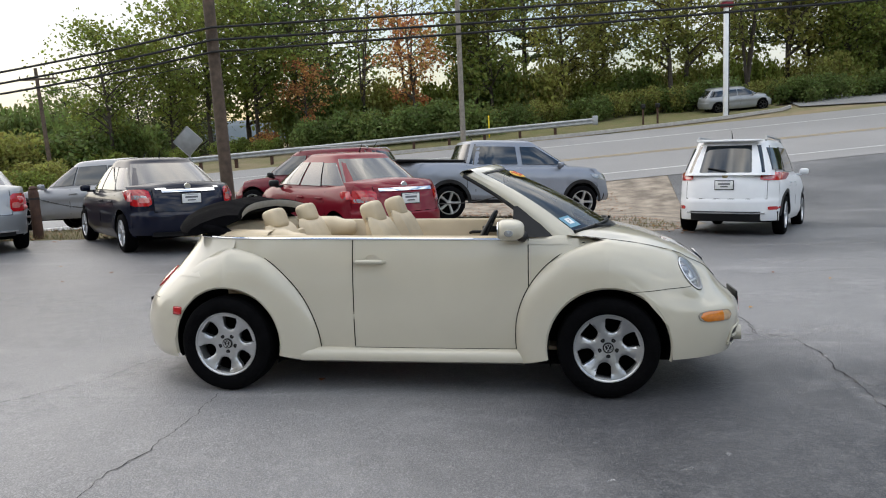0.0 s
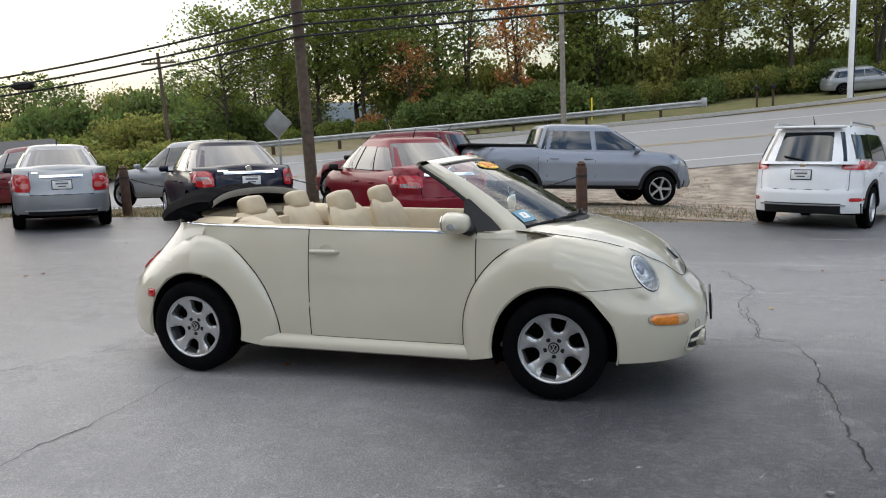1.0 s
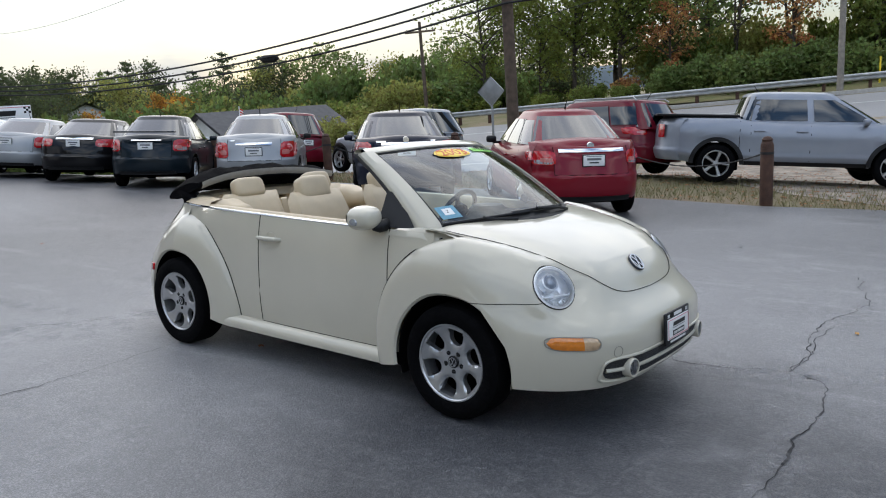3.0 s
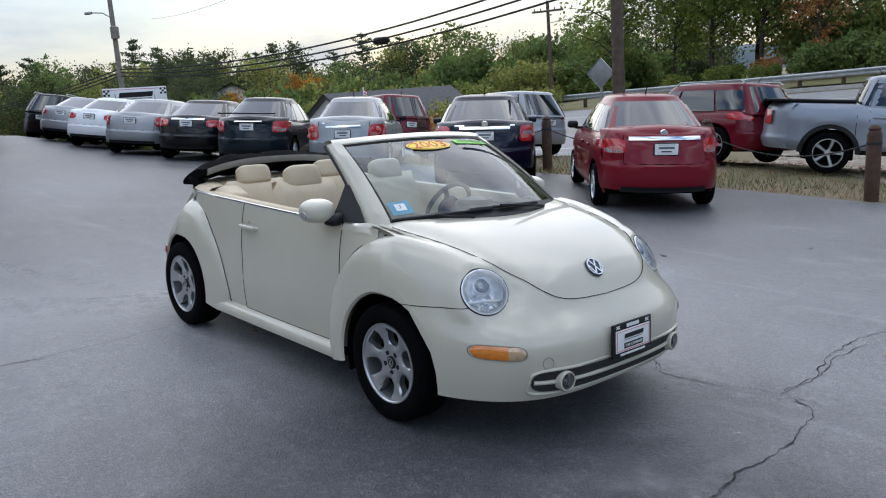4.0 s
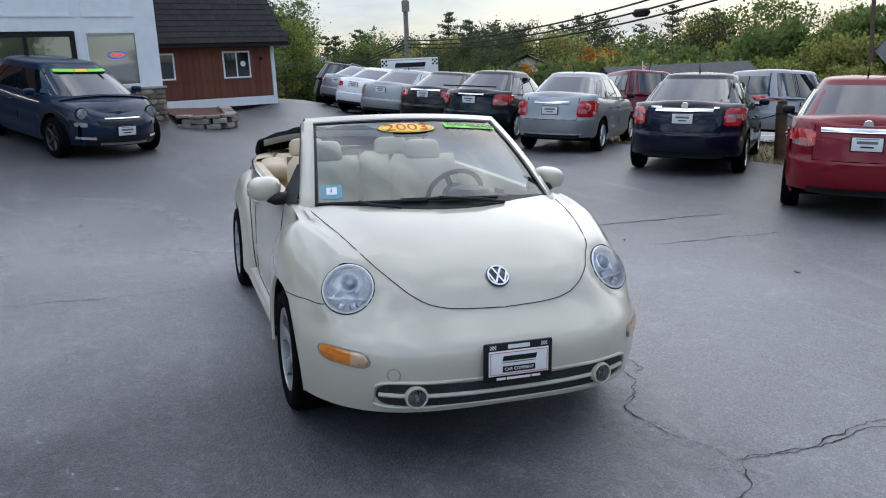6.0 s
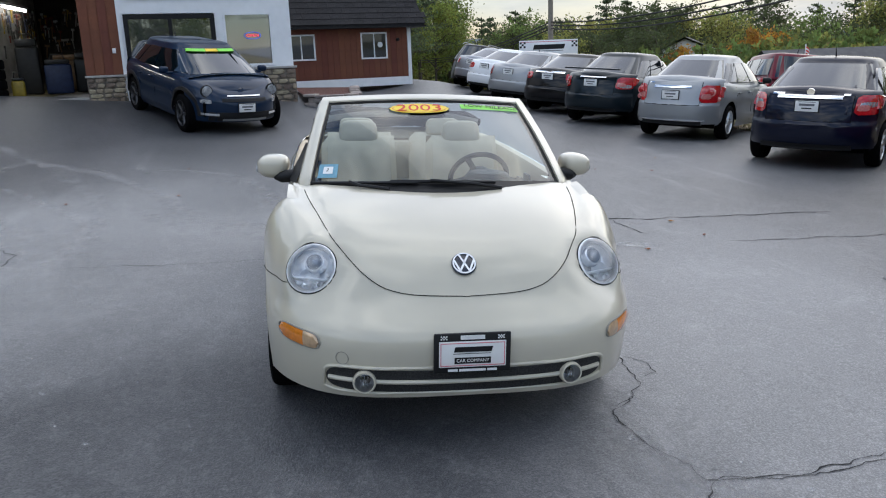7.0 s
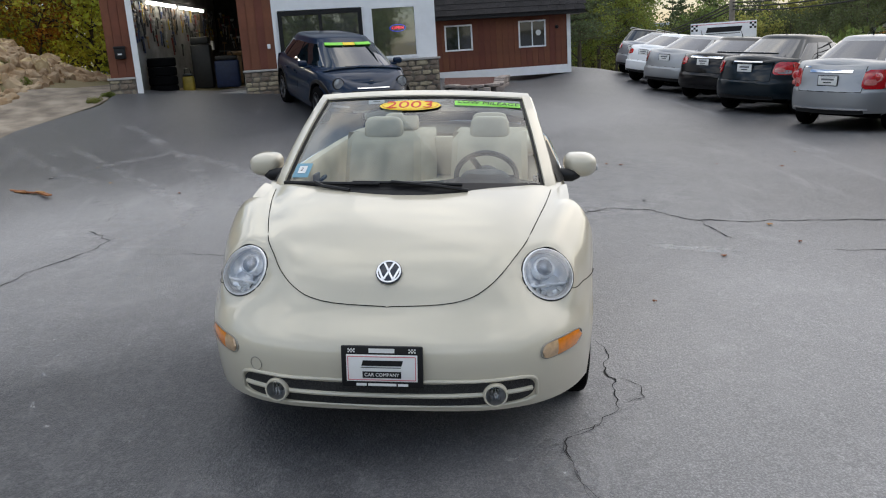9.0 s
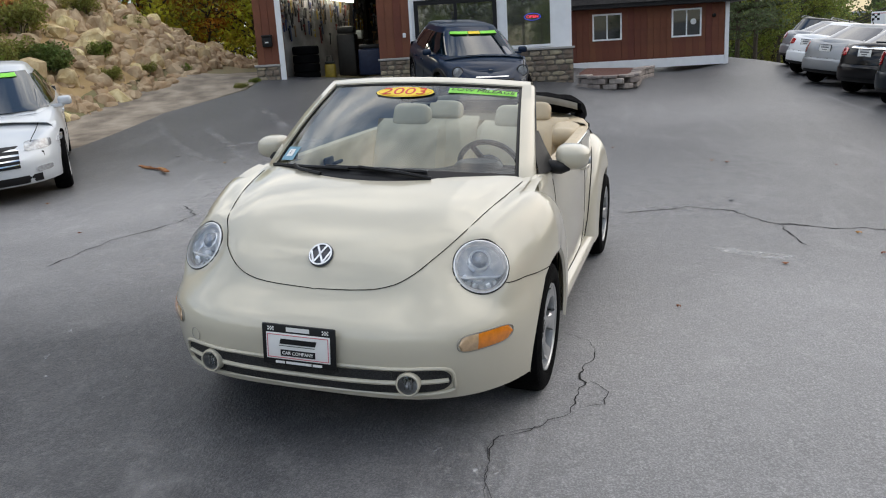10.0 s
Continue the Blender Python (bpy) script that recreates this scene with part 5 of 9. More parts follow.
    for nm, me in WHEELS["hero"]:
        if nm == "lug":
            for k in range(5):
                o = new(nm, me)
                o.parent = w
                o.matrix_basis = Matrix.Rotation(2 * math.pi * k / 5 + 0.3, 4, "Y") @ Matrix.Translation((0.056, 0, 0))
        else:
            o = new(nm, me)
            o.parent = w
    maker_mark(w, Matrix.Translation((0, -0.074, 0)) @ pose(0, 0, 0, 90, 0, 0), 0.026, ALLOY)


def maker_mark(parent, m, r, material):
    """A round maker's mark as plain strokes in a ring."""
    bm = bmesh.new()
    ring = []
    for i in range(32):
        a = 2 * math.pi * i / 32
        ring.append([(q * math.cos(a), q * math.sin(a), h) for q, h in ((r, 0), (r, r * 0.06), (r * 0.88, r * 0.06), (r * 0.88, 0))])
    grid(ring, bm, close=True)

    def bar(x0, y0, x1, y1):
        d = Vector((x1 - x0, y1 - y0)).normalized()
        q = Vector((-d.y, d.x)) * r * 0.085
        a, b = Vector((x0, y0)), Vector((x1, y1))
        vs = [bm.verts.new((p.x * r, p.y * r, r * 0.07)) for p in (a + q / r, a - q / r, b - q / r, b + q / r)]
        bm.faces.new(vs)
    for x0, y0, x1, y1 in ((-0.42, 0.80, 0.0, 0.02), (0.42, 0.80, 0.0, 0.02), (-0.86, 0.28, -0.40, -0.78), (-0.40, -0.78, 0.0, 0.0), (0.0, 0.0, 0.40, -0.78), (0.40, -0.78, 0.86, 0.28)):
        bar(x0, y0, x1, y1)
    bmesh.ops.recalc_face_normals(bm, faces=bm.faces)
    return part("maker_mark", bm, material, parent, smooth=False, at=m)


def surf_matrix(p, n, up=(0, 0, 1)):
    """A pose at p whose z looks along n and whose y is up as far as it can be."""
    n = Vector(n).normalized()
    x = Vector(up).cross(n).normalized()
    y = n.cross(x)
    return Matrix.Translation(p) @ Matrix((x, y, n)).transposed().to_4x4()


def nose_normal(y, z):
    a, b = NOSE.point(y, z), NOSE.point(y, z, 0.1)
    return (b - a).normalized()


def seat(car, x, y, rear=False):
    """A bucket seat: cushion, reclined backrest with bolsters, head restraint on two posts."""
    s = new("front_seat" if not rear else "rear_seat")
    s.parent = car
    s.matrix_basis = pose(x, y, 0)
    tilt = Matrix.Rotation(radians(-20), 4, "Y")

    def cushion(nm, L, W, T, m, puff, label=""):
        rows = []
        for i in range(15):
            u = -1 + 2 * i / 14
            row = []
            for j in range(13):
                v = -1 + 2 * j / 12
                e = max(0, 1 - abs(u) ** 3.2) ** 0.5 * max(0, 1 - abs(v) ** 3.6) ** 0.5
                bol = 0.35 * puff * abs(v) ** 3
                row.append(Vector((u * L / 2, v * W / 2 * (1 - 0.05 * u * u), T / 2 * e + bol * e)))
            rows.append(row)
        bm = grid(rows)
        grid([[Vector((p.x, p.y, -p.z * 0.8)) for p in r] for r in rows], bm)
        bmesh.ops.remove_doubles(bm, verts=bm.verts, dist=0.0005)
        bmesh.ops.transform(bm, matrix=m, verts=bm.verts)
        bmesh.ops.recalc_face_normals(bm, faces=bm.faces)
        return part(nm, bm, LEATHER, s, label)
    if rear:
        cushion("cushion", 0.46, 0.52, 0.16, Matrix.Translation((0.22, 0, 0.50)), 0.03)
        cushion("backrest", 0.60, 0.56, 0.16, Matrix.Translation((-0.06, 0, 0.79)) @ Matrix.Diagonal((-1, 1, 1, 1)) @ Matrix.Rotation(radians(-70), 4, "Y"), 0.03)
        hr, hz, hx = (0.15, 0.27, 0.11), 1.105, -0.17
    else:
        cushion("cushion", 0.50, 0.50, 0.17, Matrix.Translation((0.22, 0, 0.46)) @ Matrix.Rotation(radians(-6), 4, "Y"), 0.07)
        cushion("backrest", 0.76, 0.52, 0.18, Matrix.Translation((-0.105, 0, 0.765)) @ Matrix.Diagonal((-1, 1, 1, 1)) @ Matrix.Rotation(radians(-70), 4, "Y"), 0.08)
        hr, hz, hx = (0.175, 0.265, 0.125), 1.135, -0.245
    bm = bmesh.new()
    bmesh.ops.create_uvsphere(bm, u_segments=24, v_segments=16, radius=1)
    for v in bm.verts:
        c = v.co
        wide = 1.0 - 0.10 * max(0.0, c.z)
        v.co = Vector((math.copysign(abs(c.x) ** 0.6, c.x) * hr[2] / 2, math.copysign(abs(c.y) ** 0.38, c.y) * hr[1] / 2 * wide, math.copysign(abs(c.z) ** 0.42, c.z) * hr[0] / 2))
    bmesh.ops.transform(bm, matrix=Matrix.Translation((hx, 0, hz)) @ tilt, verts=bm.verts)
    part("head_restraint", bm, LEATHER, s)
    for q in (-0.06, 0.06):
        part("restraint_post", tube([(hx + 0.04, q, hz - hr[0] / 2 - 0.06), (hx + 0.01, q, hz - hr[0] / 4)], 0.007, 8), CHROME, s)
    if not rear:
        # stitched seams across the backrest
        sm = bmesh.new()
        for q in (0.22, -0.02):
            pts = [(-0.12 - 0.02 + 0.085 + (-0.36) * (q) * 0.9, v * 0.19, 0.715 + 0.02 + q * 0.9) for v in (-1, -0.5, 0, 0.5, 1)]
            tube(pts, 0.004, 5, sm)
        part("stitching", sm, LEATHER, s)
    return s


def lamp_plane(side):
    """Centre and outward direction of a headlamp."""
    a, e = radians(24), radians(34)
    return NOSE.point(side * 0.668, 0.752) - Vector((0.032, 0, 0)), Vector((math.cos(e) * math.cos(a), side * math.cos(e) * math.sin(a), math.sin(e)))


def lamp_flat(side, R):
    """Presses points of the nose onto the plane of a headlamp, fading out round it."""
    c, n = lamp_plane(side)

    def flat(p):
        q = p - c
        if p.x < 1.4 or p.y * side <= 0 or q.length > 2.4 * R:
            return p
        w = 1 - smooth01(((q - n * q.dot(n)).length / R - 1.0) / 0.85)
        return p - Vector((q.dot(n) / n.x * w, 0, 0))
    return flat


def lamp_opening(bm, side, R):
    """Flattens the nose round a headlamp, draws the net onto its circle and takes out what lies inside."""
    c, n = lamp_plane(side)

    def dist(p):
        q = p - c
        return (q - n * q.dot(n)).length
    flat = lamp_flat(side, R)
    near = {v for v in bm.verts if v.co.x > 1.4 and v.co.y * side > 0 and (v.co - c).length < 1.75 * R}
    bmesh.ops.subdivide_edges(bm, edges=[e for e in bm.edges if e.verts[0] in near and e.verts[1] in near], cuts=2, use_grid_fill=True)
    ring = set()
    for v in bm.verts:
        if v.co.x < 1.4 or v.co.y * side <= 0 or (v.co - c).length > 2.6 * R:
            continue
        v.co = flat(v.co)
        d = dist(v.co)
        if 0.90 * R < d < 1.08 * R:
            q = v.co - c
            q = q - n * q.dot(n)
            v.co = c + q * (R / q.length)
            ring.add(v)
    gone = [f for f in bm.faces if all(v in ring or ((v.co - c).length < 2 * R and dist(v.co) < 0.99 * R) for v in f.verts)]
    bmesh.ops.delete(bm, geom=gone, context="FACES")


def beetle(m):
    car = empty("convertible", m, "cream two-door convertible with its black canvas top folded down", "car")
    skins = {"hood": ("hood", CREAM, "cream bonnet with a rounded lower edge"), "fr": ("front_fender", CREAM, ""), "fl": ("front_fender", CREAM, ""), "bumper": ("front_bumper", CREAM, "smooth cream bumper"),
             "rr": ("rear_fender", CREAM, ""), "rl": ("rear_fender", CREAM, ""), "tail": ("boot_lid", CREAM, ""), "rbump": ("rear_bumper", CREAM, "")}

    # the bonnet's edge: half width at each x
    hood_y = curve([(0.9, 0.735), (1.05, 0.720), (1.3, 0.684), (1.51, 0.640), (1.725, 0.582), (1.86, 0.522), (1.945, 0.455), (2.0, 0.375), (2.03, 0.27), (2.041, 0.15), (2.045, 0.0)])

    def cls_front(c):
        if c.x < 2.045 and abs(c.y) < hood_y(c.x) and c.z > 0.6:
            return "hood"
        if c.x > NOSE.ax + 0.3 and c.z < 0.665 - 0.03 * abs(c.y):
            return "bumper"
        return "fl" if c.y > 0 else "fr"
    bm = end_skin(NOSE, 1.0, FRONT_EDGE, 1)
    # the bonnet stops at the foot of the windscreen
    for v in bm.verts:
        foot = 1.082 + 0.275 * (1 - min(1.0, abs(v.co.y) / 0.735) ** 2.2)
        if v.co.x < foot and abs(v.co.y) < 0.70 and v.co.z > 0.9:
            v.co = Vector((foot, v.co.y, NOSE.z_at(abs(v.co.y), foot)))
    bmesh.ops.dissolve_degenerate(bm, dist=0.0002, edges=bm.edges)
    for side in (-1, 1):
        lamp_opening(bm, side, 0.1175)
    bm.verts.index_update()
    # the bonnet falls away to the sides and stands proud of the fenders, whose crowns rise beside it
    def settle(p):
        p = p.copy()
        if p.z > 0.6 and p.x < 2.053:
            d = abs(p.y) - hood_y(min(2.044, p.x))
            fade = smooth01((2.0 - p.x) / 0.5)
            p.z += fade * (0.020 * math.exp(-((d - 0.105) / 0.06) ** 2) * smooth01((p.x - 0.95) / 0.3) - 0.016 * math.exp(-(d / 0.045) ** 2))
            if p.z > 0.85:
                p.z -= 0.020 * min(1.0, abs(p.y) / 0.72) ** 2 * smooth01((1.7 - p.x) / 0.5) * (1 - smooth01((abs(p.y) - 0.735) / 0.12))
        return p
    for v in bm.verts:
        v.co = settle(v.co)
    split_mesh(bm, skins, car, cls_front)
    bm = end_skin(TAIL, 1.20, REAR_EDGE, -1)
    split_mesh(bm, skins, car, lambda c: "rbump" if c.z < 0.60 else ("tail" if abs(c.y) < 0.5 else ("rl" if c.y > 0 else "rr")))
    for side in (-1, 1):
        part("arch_lip", fender_lip(NOSE, side, 1), CREAM, car)
        part("arch_lip", fender_lip(TAIL, side, -1), CREAM, car)
        part("arch_lip", arch_lip(NOSE, side), CREAM, car)
        part("arch_lip", arch_lip(TAIL, side), CREAM, car)
        # dark liners inside the arches
        for sx in (1, -1):
            rows = []
            for i in range(24):
                a = radians(lerp(-110, 110, i / 23))
                x, z = sx * (NOSE, TAIL)[sx < 0].ax + (RA - 0.01) * math.sin(a), WR + (RA - 0.01) * math.cos(a)
                e, out = (NOSE, TAIL)[sx < 0], sx * math.sin(a)
                z = max(z, e.low + 0.004) if out > 0 else z
                yl = 0.865
                if out > 0 and z > e.low:
                    yl = min(yl, bisect(lambda q: e.X(q, z) - abs(x), 0.2, e.half - 0.0006) - 0.02)
                rows.append([(x, side * yl, z), (x, side * 0.50, z)])
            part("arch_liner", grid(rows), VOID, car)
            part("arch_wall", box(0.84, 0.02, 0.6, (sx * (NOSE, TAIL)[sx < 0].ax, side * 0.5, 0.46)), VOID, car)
        beetle_wheel(car, NOSE.ax, side)
        beetle_wheel(car, -TAIL.ax, side)

    def sill_z(x):
        """Lower edge of the side skin, cut round the wheel openings."""
        z = 0.285
        for c in (NOSE.ax, -TAIL.ax):
            if abs(x - c) < RA + 0.03:
                z = max(z, WR + math.sqrt((RA + 0.03) ** 2 - (x - c) ** 2))
        return z

    # doors, quarters and the tail's upper skin, one ring at each level
    def side_skin(x0, x1, name, label=""):
        for side in (-1, 1):
            n = max(3, int(abs(x1 - x0) / 0.03))
            rows = []
            for i in range(n + 1):
                x = lerp(x0, x1, i / n)
                rows.append([(x, side * flank(x, z), z) for z in [lerp(sill_z(x), belt_z(x), k / 16) for k in range(17)]])
            ob = part(name, grid(rows), CREAM, car, label)
            if name == "door":
                hand = bmesh.new()
                y = flank(-0.19, 0.85)
                tube([(-0.285, side * (y - 0.004), 0.852), (-0.27, side * (y + 0.026), 0.855), (-0.19, side * (y + 0.034), 0.856), (-0.10, side * (y + 0.026), 0.855), (-0.085, side * (y - 0.004), 0.852)], [0.011, 0.014, 0.0155, 0.014, 0.011], 10, hand)
                part("door_handle", hand, CREAM, ob)
                cup = lathe([(0.045, 0.0), (0.048, 0.0025), (0.051, 0.0)], 28)
                bmesh.ops.transform(cup, matrix=Matrix.Translation((-0.17, side * (y + 0.001), 0.850)) @ Matrix.Diagonal((1, -side, 0.95, 1)), verts=cup.verts)
                part("handle_recess", cup, CREAM, ob)
                part("mirror_sail", grid([[(0.985, side * 0.755, 1.0), (0.90, side * (flank(0.83, 0.98) - 0.004), 1.0), (0.735, side * (flank(0.70, 0.98) + 0.004), 1.0)], [(0.87, side * 0.705, 1.11), (0.81, side * 0.724, 1.115), (0.735, side * 0.738, 1.11)], [(0.765, side * 0.685, 1.19), (0.75, side * 0.694, 1.19), (0.735, side * 0.70, 1.19)]]), PLASTIC, ob, "black triangular mirror base")
    side_skin(-0.30, 0.83, "door", "cream long door with a pull handle")
    side_skin(0.83, 1.14, "cowl_side")
    side_skin(-1.175, -0.30, "quarter_panel")
    rows = []
    pts = RING[7:] + [(x, -y) for x, y in RING[-2:6:-1]]
    for i, (x, y) in enumerate(pts):
        n = Vector((x + 0.75, y * 1.0)).normalized()
        row = []
        for z, o in ((belt_z(x), 0.0), (0.985, 0.012), (0.95, 0.035), (0.90, 0.075), (0.84, 0.13), (0.76, 0.20)):
            back = max(0.0, -n.x)
            k = lerp(0.42, 1.0, back ** 0.7)
            row.append((x + n.x * o * k, y + n.y * o * k, z))
        rows.append(row)
    part("rear_deck_skin", grid(rows), CREAM, car)
    # seams
    def seam(pts, r):
        part("panel_seam", tube(pts, r, 5), VOID, car)
    for side in (-1, 1):
        for x in (-0.30, 0.83):
            seam([(x, side * (flank(x, z) - 0.0015), z) for z in [lerp(0.30, 0.995, i / 12) for i in range(13)]], 0.0042)
        seam([(x, side * (flank(x, 0.292) - 0.001), 0.292) for x in [lerp(-0.30, 0.75, i / 10) for i in range(11)]], 0.0045)
        pts = []
        for i in range(34):
            x = lerp(1.165, 2.0445, 1 - (1 - i / 33) ** 1.9)
            y = hood_y(x)
            z = NOSE.z_at(y, x)
            pts.append(settle(lamp_flat(side, 0.1175)(NOSE.point(side * y, z, 0.0015))) + Vector((0, 0, 0.0015)))
        pts.append(NOSE.point(0, NOSE.z_at(0, 2.045), -0.001))
        seam(pts, 0.0019)
        lc = lamp_plane(side)[0]
        ends = [settle(lamp_flat(side, 0.1175)(NOSE.point(side * y, lerp(0.700, 0.668, (y - 0.72) / 0.18), 0.0012))) for y in [lerp(0.72, 0.903, q / 24) for q in range(25)]]
        seam([p for p in ends if (p - lc).length > 0.121], 0.0020)
        seam([TAIL.point(side * y, 0.60, -0.001) for y in (0.3, 0.5, 0.6, 0.68)], 0.003)
        # front fender's edge against the door
        pts = []
        for i in range(20):
            a = radians(lerp(12, 97, i / 19))
            r = RA + (NOSE.z_at(0.735, NOSE.ax) - WR - RA) * (curve(FRONT_EDGE)(math.degrees(a)) - RA) / (FRONT_EDGE[0][1] - RA)
            x, z = NOSE.ax - r * math.sin(a), WR + r * math.cos(a)
            pts.append((x, side * (lerp(0.735, flank(x, z), smooth01(math.degrees(a) / 30)) + 0.001), z))
        seam(pts, 0.0035)
        pts = []
        for i in range(20):
            a = radians(lerp(0, 97, i / 19))
            r = RA + (TAIL.z_at(0.735, TAIL.ax) - WR - RA) * (curve(REAR_EDGE)(math.degrees(a)) - RA) / (REAR_EDGE[0][1] - RA)
            x, z = -TAIL.ax + r * math.sin(a), WR + r * math.cos(a)
            pts.append((x, side * (lerp(0.735, flank(x, z), smooth01(math.degrees(a) / 30)) + 0.001), z))
        seam(pts, 0.0035)
    # sills and chrome belt moulding
    for side in (-1, 1):
        rows = []
        for i in range(13):
            x = lerp(-0.66, 0.80, i / 12)
            rows.append([(x, side * y, z) for y, z in ((0.70, 0.195), (0.83, 0.198), (0.862, 0.215), (0.868, 0.245), (0.855, 0.275), (0.825, 0.292), (0.78, 0.296))])
        part("sill", grid(rows), CREAM, car, "rounded cream sill")
        pts = [(x, side * (y + 0.002), belt_z(x) - 0.004) for x, y in [(lerp(0.78, -1.12, i / 24), flank(lerp(0.78, -1.12, i / 24), 1.02)) for i in range(25)]]
        pts += [(x, side * y, belt_z(x) - 0.002) for x, y in RING[8:12]]
        part("belt_moulding", tube(pts, 0.009, 8), CHROME, car, "bright chrome belt moulding")
    # the scuttle's shoulders, from the door's top to under the bonnet's edge
    for side in (-1, 1):
        rows = []
        for i in range(15):
            x = lerp(0.80, 1.32, i / 14)
            k2 = smooth01((x - 1.06) / 0.15)
            w = flank(min(x, 1.14), 1.0)
            k = smooth01((x - 0.92) / 0.12)
            zi = lerp(belt_z(x) + 0.012, NOSE.z_at(0.70, max(x, 1.0)) - 0.036, k)
            zm = lerp(belt_z(x) + 0.006, NOSE.z_at(0.735, max(x, 1.0)) - 0.032, k)
            rows.append([(x, side * (w + 0.012), 0.955 - 0.06 * k2), (x, side * (w + 0.004 - 0.015 * k2), 0.985 - 0.05 * k2), (x, side * (w - 0.018 - 0.012 * k2), min(zm, 1.012) - 0.03 * k2), (x, side * 0.725, zm - 0.004), (x, side * 0.66, zi)])
        part("scuttle_side", grid(rows), CREAM, car)
    # inner wing under the gap between bonnet and fender
        rows = []
        for i in range(13):
            y = lerp(0.52, 0.79, i / 12)
            x0 = 1.070 + 0.275 * (1 - min(1.0, y / 0.735) ** 2.2)
            rows.append([settle(Vector((x, side * y, NOSE.z_at(y, x)))) - Vector((0, 0, 0.007)) for x in [lerp(x0, 1.45, k / 10) for k in range(11)]])
        part("inner_wing", grid(rows), CREAM, car)
    # floor pan and cockpit
    pan = box(2.9, 1.5, 0.06, (0, 0, 0.215))
    box(0.9, 1.0, 0.3, (1.5, 0, 0.42), 0, pan)
    box(0.8, 1.0, 0.3, (-1.5, 0, 0.42), 0, pan)
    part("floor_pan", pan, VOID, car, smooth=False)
    tub = bmesh.new()
    for side in (-1, 1):
        rows = []
        for i in range(20):
            x = lerp(0.86, -1.15, i / 19)
            w = flank(x, 1.02)
            rows.append([(x, side * (w - d), z) for d, z in ((0.004, belt_z(x) + 0.002), (0.02, belt_z(x) + 0.014), (0.07, belt_z(x) + 0.012), (0.09, belt_z(x) - 0.02), (0.10, 0.86), (0.125, 0.80), (0.115, 0.6), (0.15, 0.3))])
        grid(rows, tub)
    part("door_lining", tub, LEATHER, car, "cream inner door lining")
    rows = []
    pts = RING[6:] + [(x, -y) for x, y in RING[-2:5:-1]]
    for x, y in pts:
        n = Vector((x + 0.75, y)).normalized()
        rows.append([(x - n.x * d, y - n.y * d, belt_z(x) + h) for d, h in ((0.004, 0.002), (0.03, 0.03), (0.10, 0.045), (0.20, 0.03), (0.27, -0.05), (0.30, -0.4))])
    part("well_cover", grid(rows), LEATHER, car, "cream cover round the folded top")
    carpet = box(2.3, 1.36, 0.02, (-0.1, 0, 0.27))
    box(0.5, 1.3, 0.5, (-1.0, 0, 0.45), 0.03, carpet)
    part("carpet", carpet, LEATHER, car, smooth=False)
    for side in (-1, 1):
        seat(car, -0.02, side * 0.36)
        seat(car, -0.82, side * 0.34, True)
        pull = tube([(0.42, side * 0.672, 0.90), (0.40, side * 0.650, 0.91), (0.30, side * 0.650, 0.91), (0.28, side * 0.672, 0.90)], 0.012, 8)
        part("door_pull", pull, PLASTIC, car)
        part("window_switch", box(0.12, 0.02, 0.05, (0.44, side * 0.672, 0.93), 0.008), PLASTIC, car)
    # padded covers beside the rear seat
    for side in (-1, 1):
        bm = bmesh.new()
        bmesh.ops.create_uvsphere(bm, u_segments=20, v_segments=12, radius=1)
        for v in bm.verts:
            c = v.co
            v.co = Vector((math.copysign(abs(c.x) ** 0.7, c.x) * 0.27 - 0.93, side * (math.copysign(abs(c.y) ** 0.7, c.y) * 0.115 + 0.612), math.copysign(abs(c.z) ** 0.8, c.z) * (0.085 + 0.012 * math.sin(9 * c.x)) + 0.962))
        bmesh.ops.recalc_face_normals(bm, faces=bm.faces)
        part("side_cover", bm, LEATHER, car, "padded cream cover beside the rear seat")
    part("seat_back_panel", box(0.05, 0.16, 0.3, (-0.94, 0, 0.86), 0.02), LEATHER, car)
    part("centre_console", box(1.1, 0.2, 0.24, (0.2, 0, 0.38), 0.05), PLASTIC, car)
    # dash
    rows = []
    for i in range(17):
        y = lerp(-0.69, 0.69, i / 16)
        c = 1 - (y / 0.69) ** 2
        cz = 1 - abs(y / 0.69) ** 9
        hump = 0.055 * math.exp(-((y - 0.36) / 0.19) ** 2)
        rows.append([(0.62 + 0.02 * c, y, 0.62), (0.58, y, 0.80), (0.60, y, 0.90 + hump), (0.68, y, 0.945 + hump), (0.80, y, 0.962 + 0.3 * hump + 0.01 * c), (0.92, y, 0.968 + 0.018 * cz), (1.03 + 0.04 * c, y, 0.970 + 0.028 * cz), (1.07 + 0.13 * c, y, 0.970 + 0.034 * cz), (1.12 + 0.18 * c, y, 0.965 + 0.040 * cz)])
    part("dashboard", grid(rows), SOFTDASH, car, "black soft dashboard")
    pod = lathe([(0.13, 0.0), (0.125, 0.03), (0.10, 0.055), (0.001, 0.06)], 24, axis="z")
    bmesh.ops.transform(pod, matrix=Matrix.Translation((0.70, 0.36, 0.955)) @ Matrix.Diagonal((1, 1.1, 1, 1)), verts=pod.verts)
    part("instrument_hood", pod, PLASTIC, car)
    # steering wheel
    st = new("steering_wheel")
    st.parent = car
    st.matrix_basis = Matrix.Translation((0.44, 0.36, 0.93)) @ Matrix.Rotation(radians(-63), 4, "Y")
    ring = []
    for i in range(40):
        a = 2 * math.pi * i / 40
        ring.append([((0.18 + 0.016 * math.cos(b)) * math.cos(a), (0.18 + 0.016 * math.cos(b)) * math.sin(a), 0.016 * math.sin(b)) for b in [math.pi * k / 4 for k in range(8)]])
    part("wheel_rim", grid(ring, close=True, closev=True), PLASTIC, st)
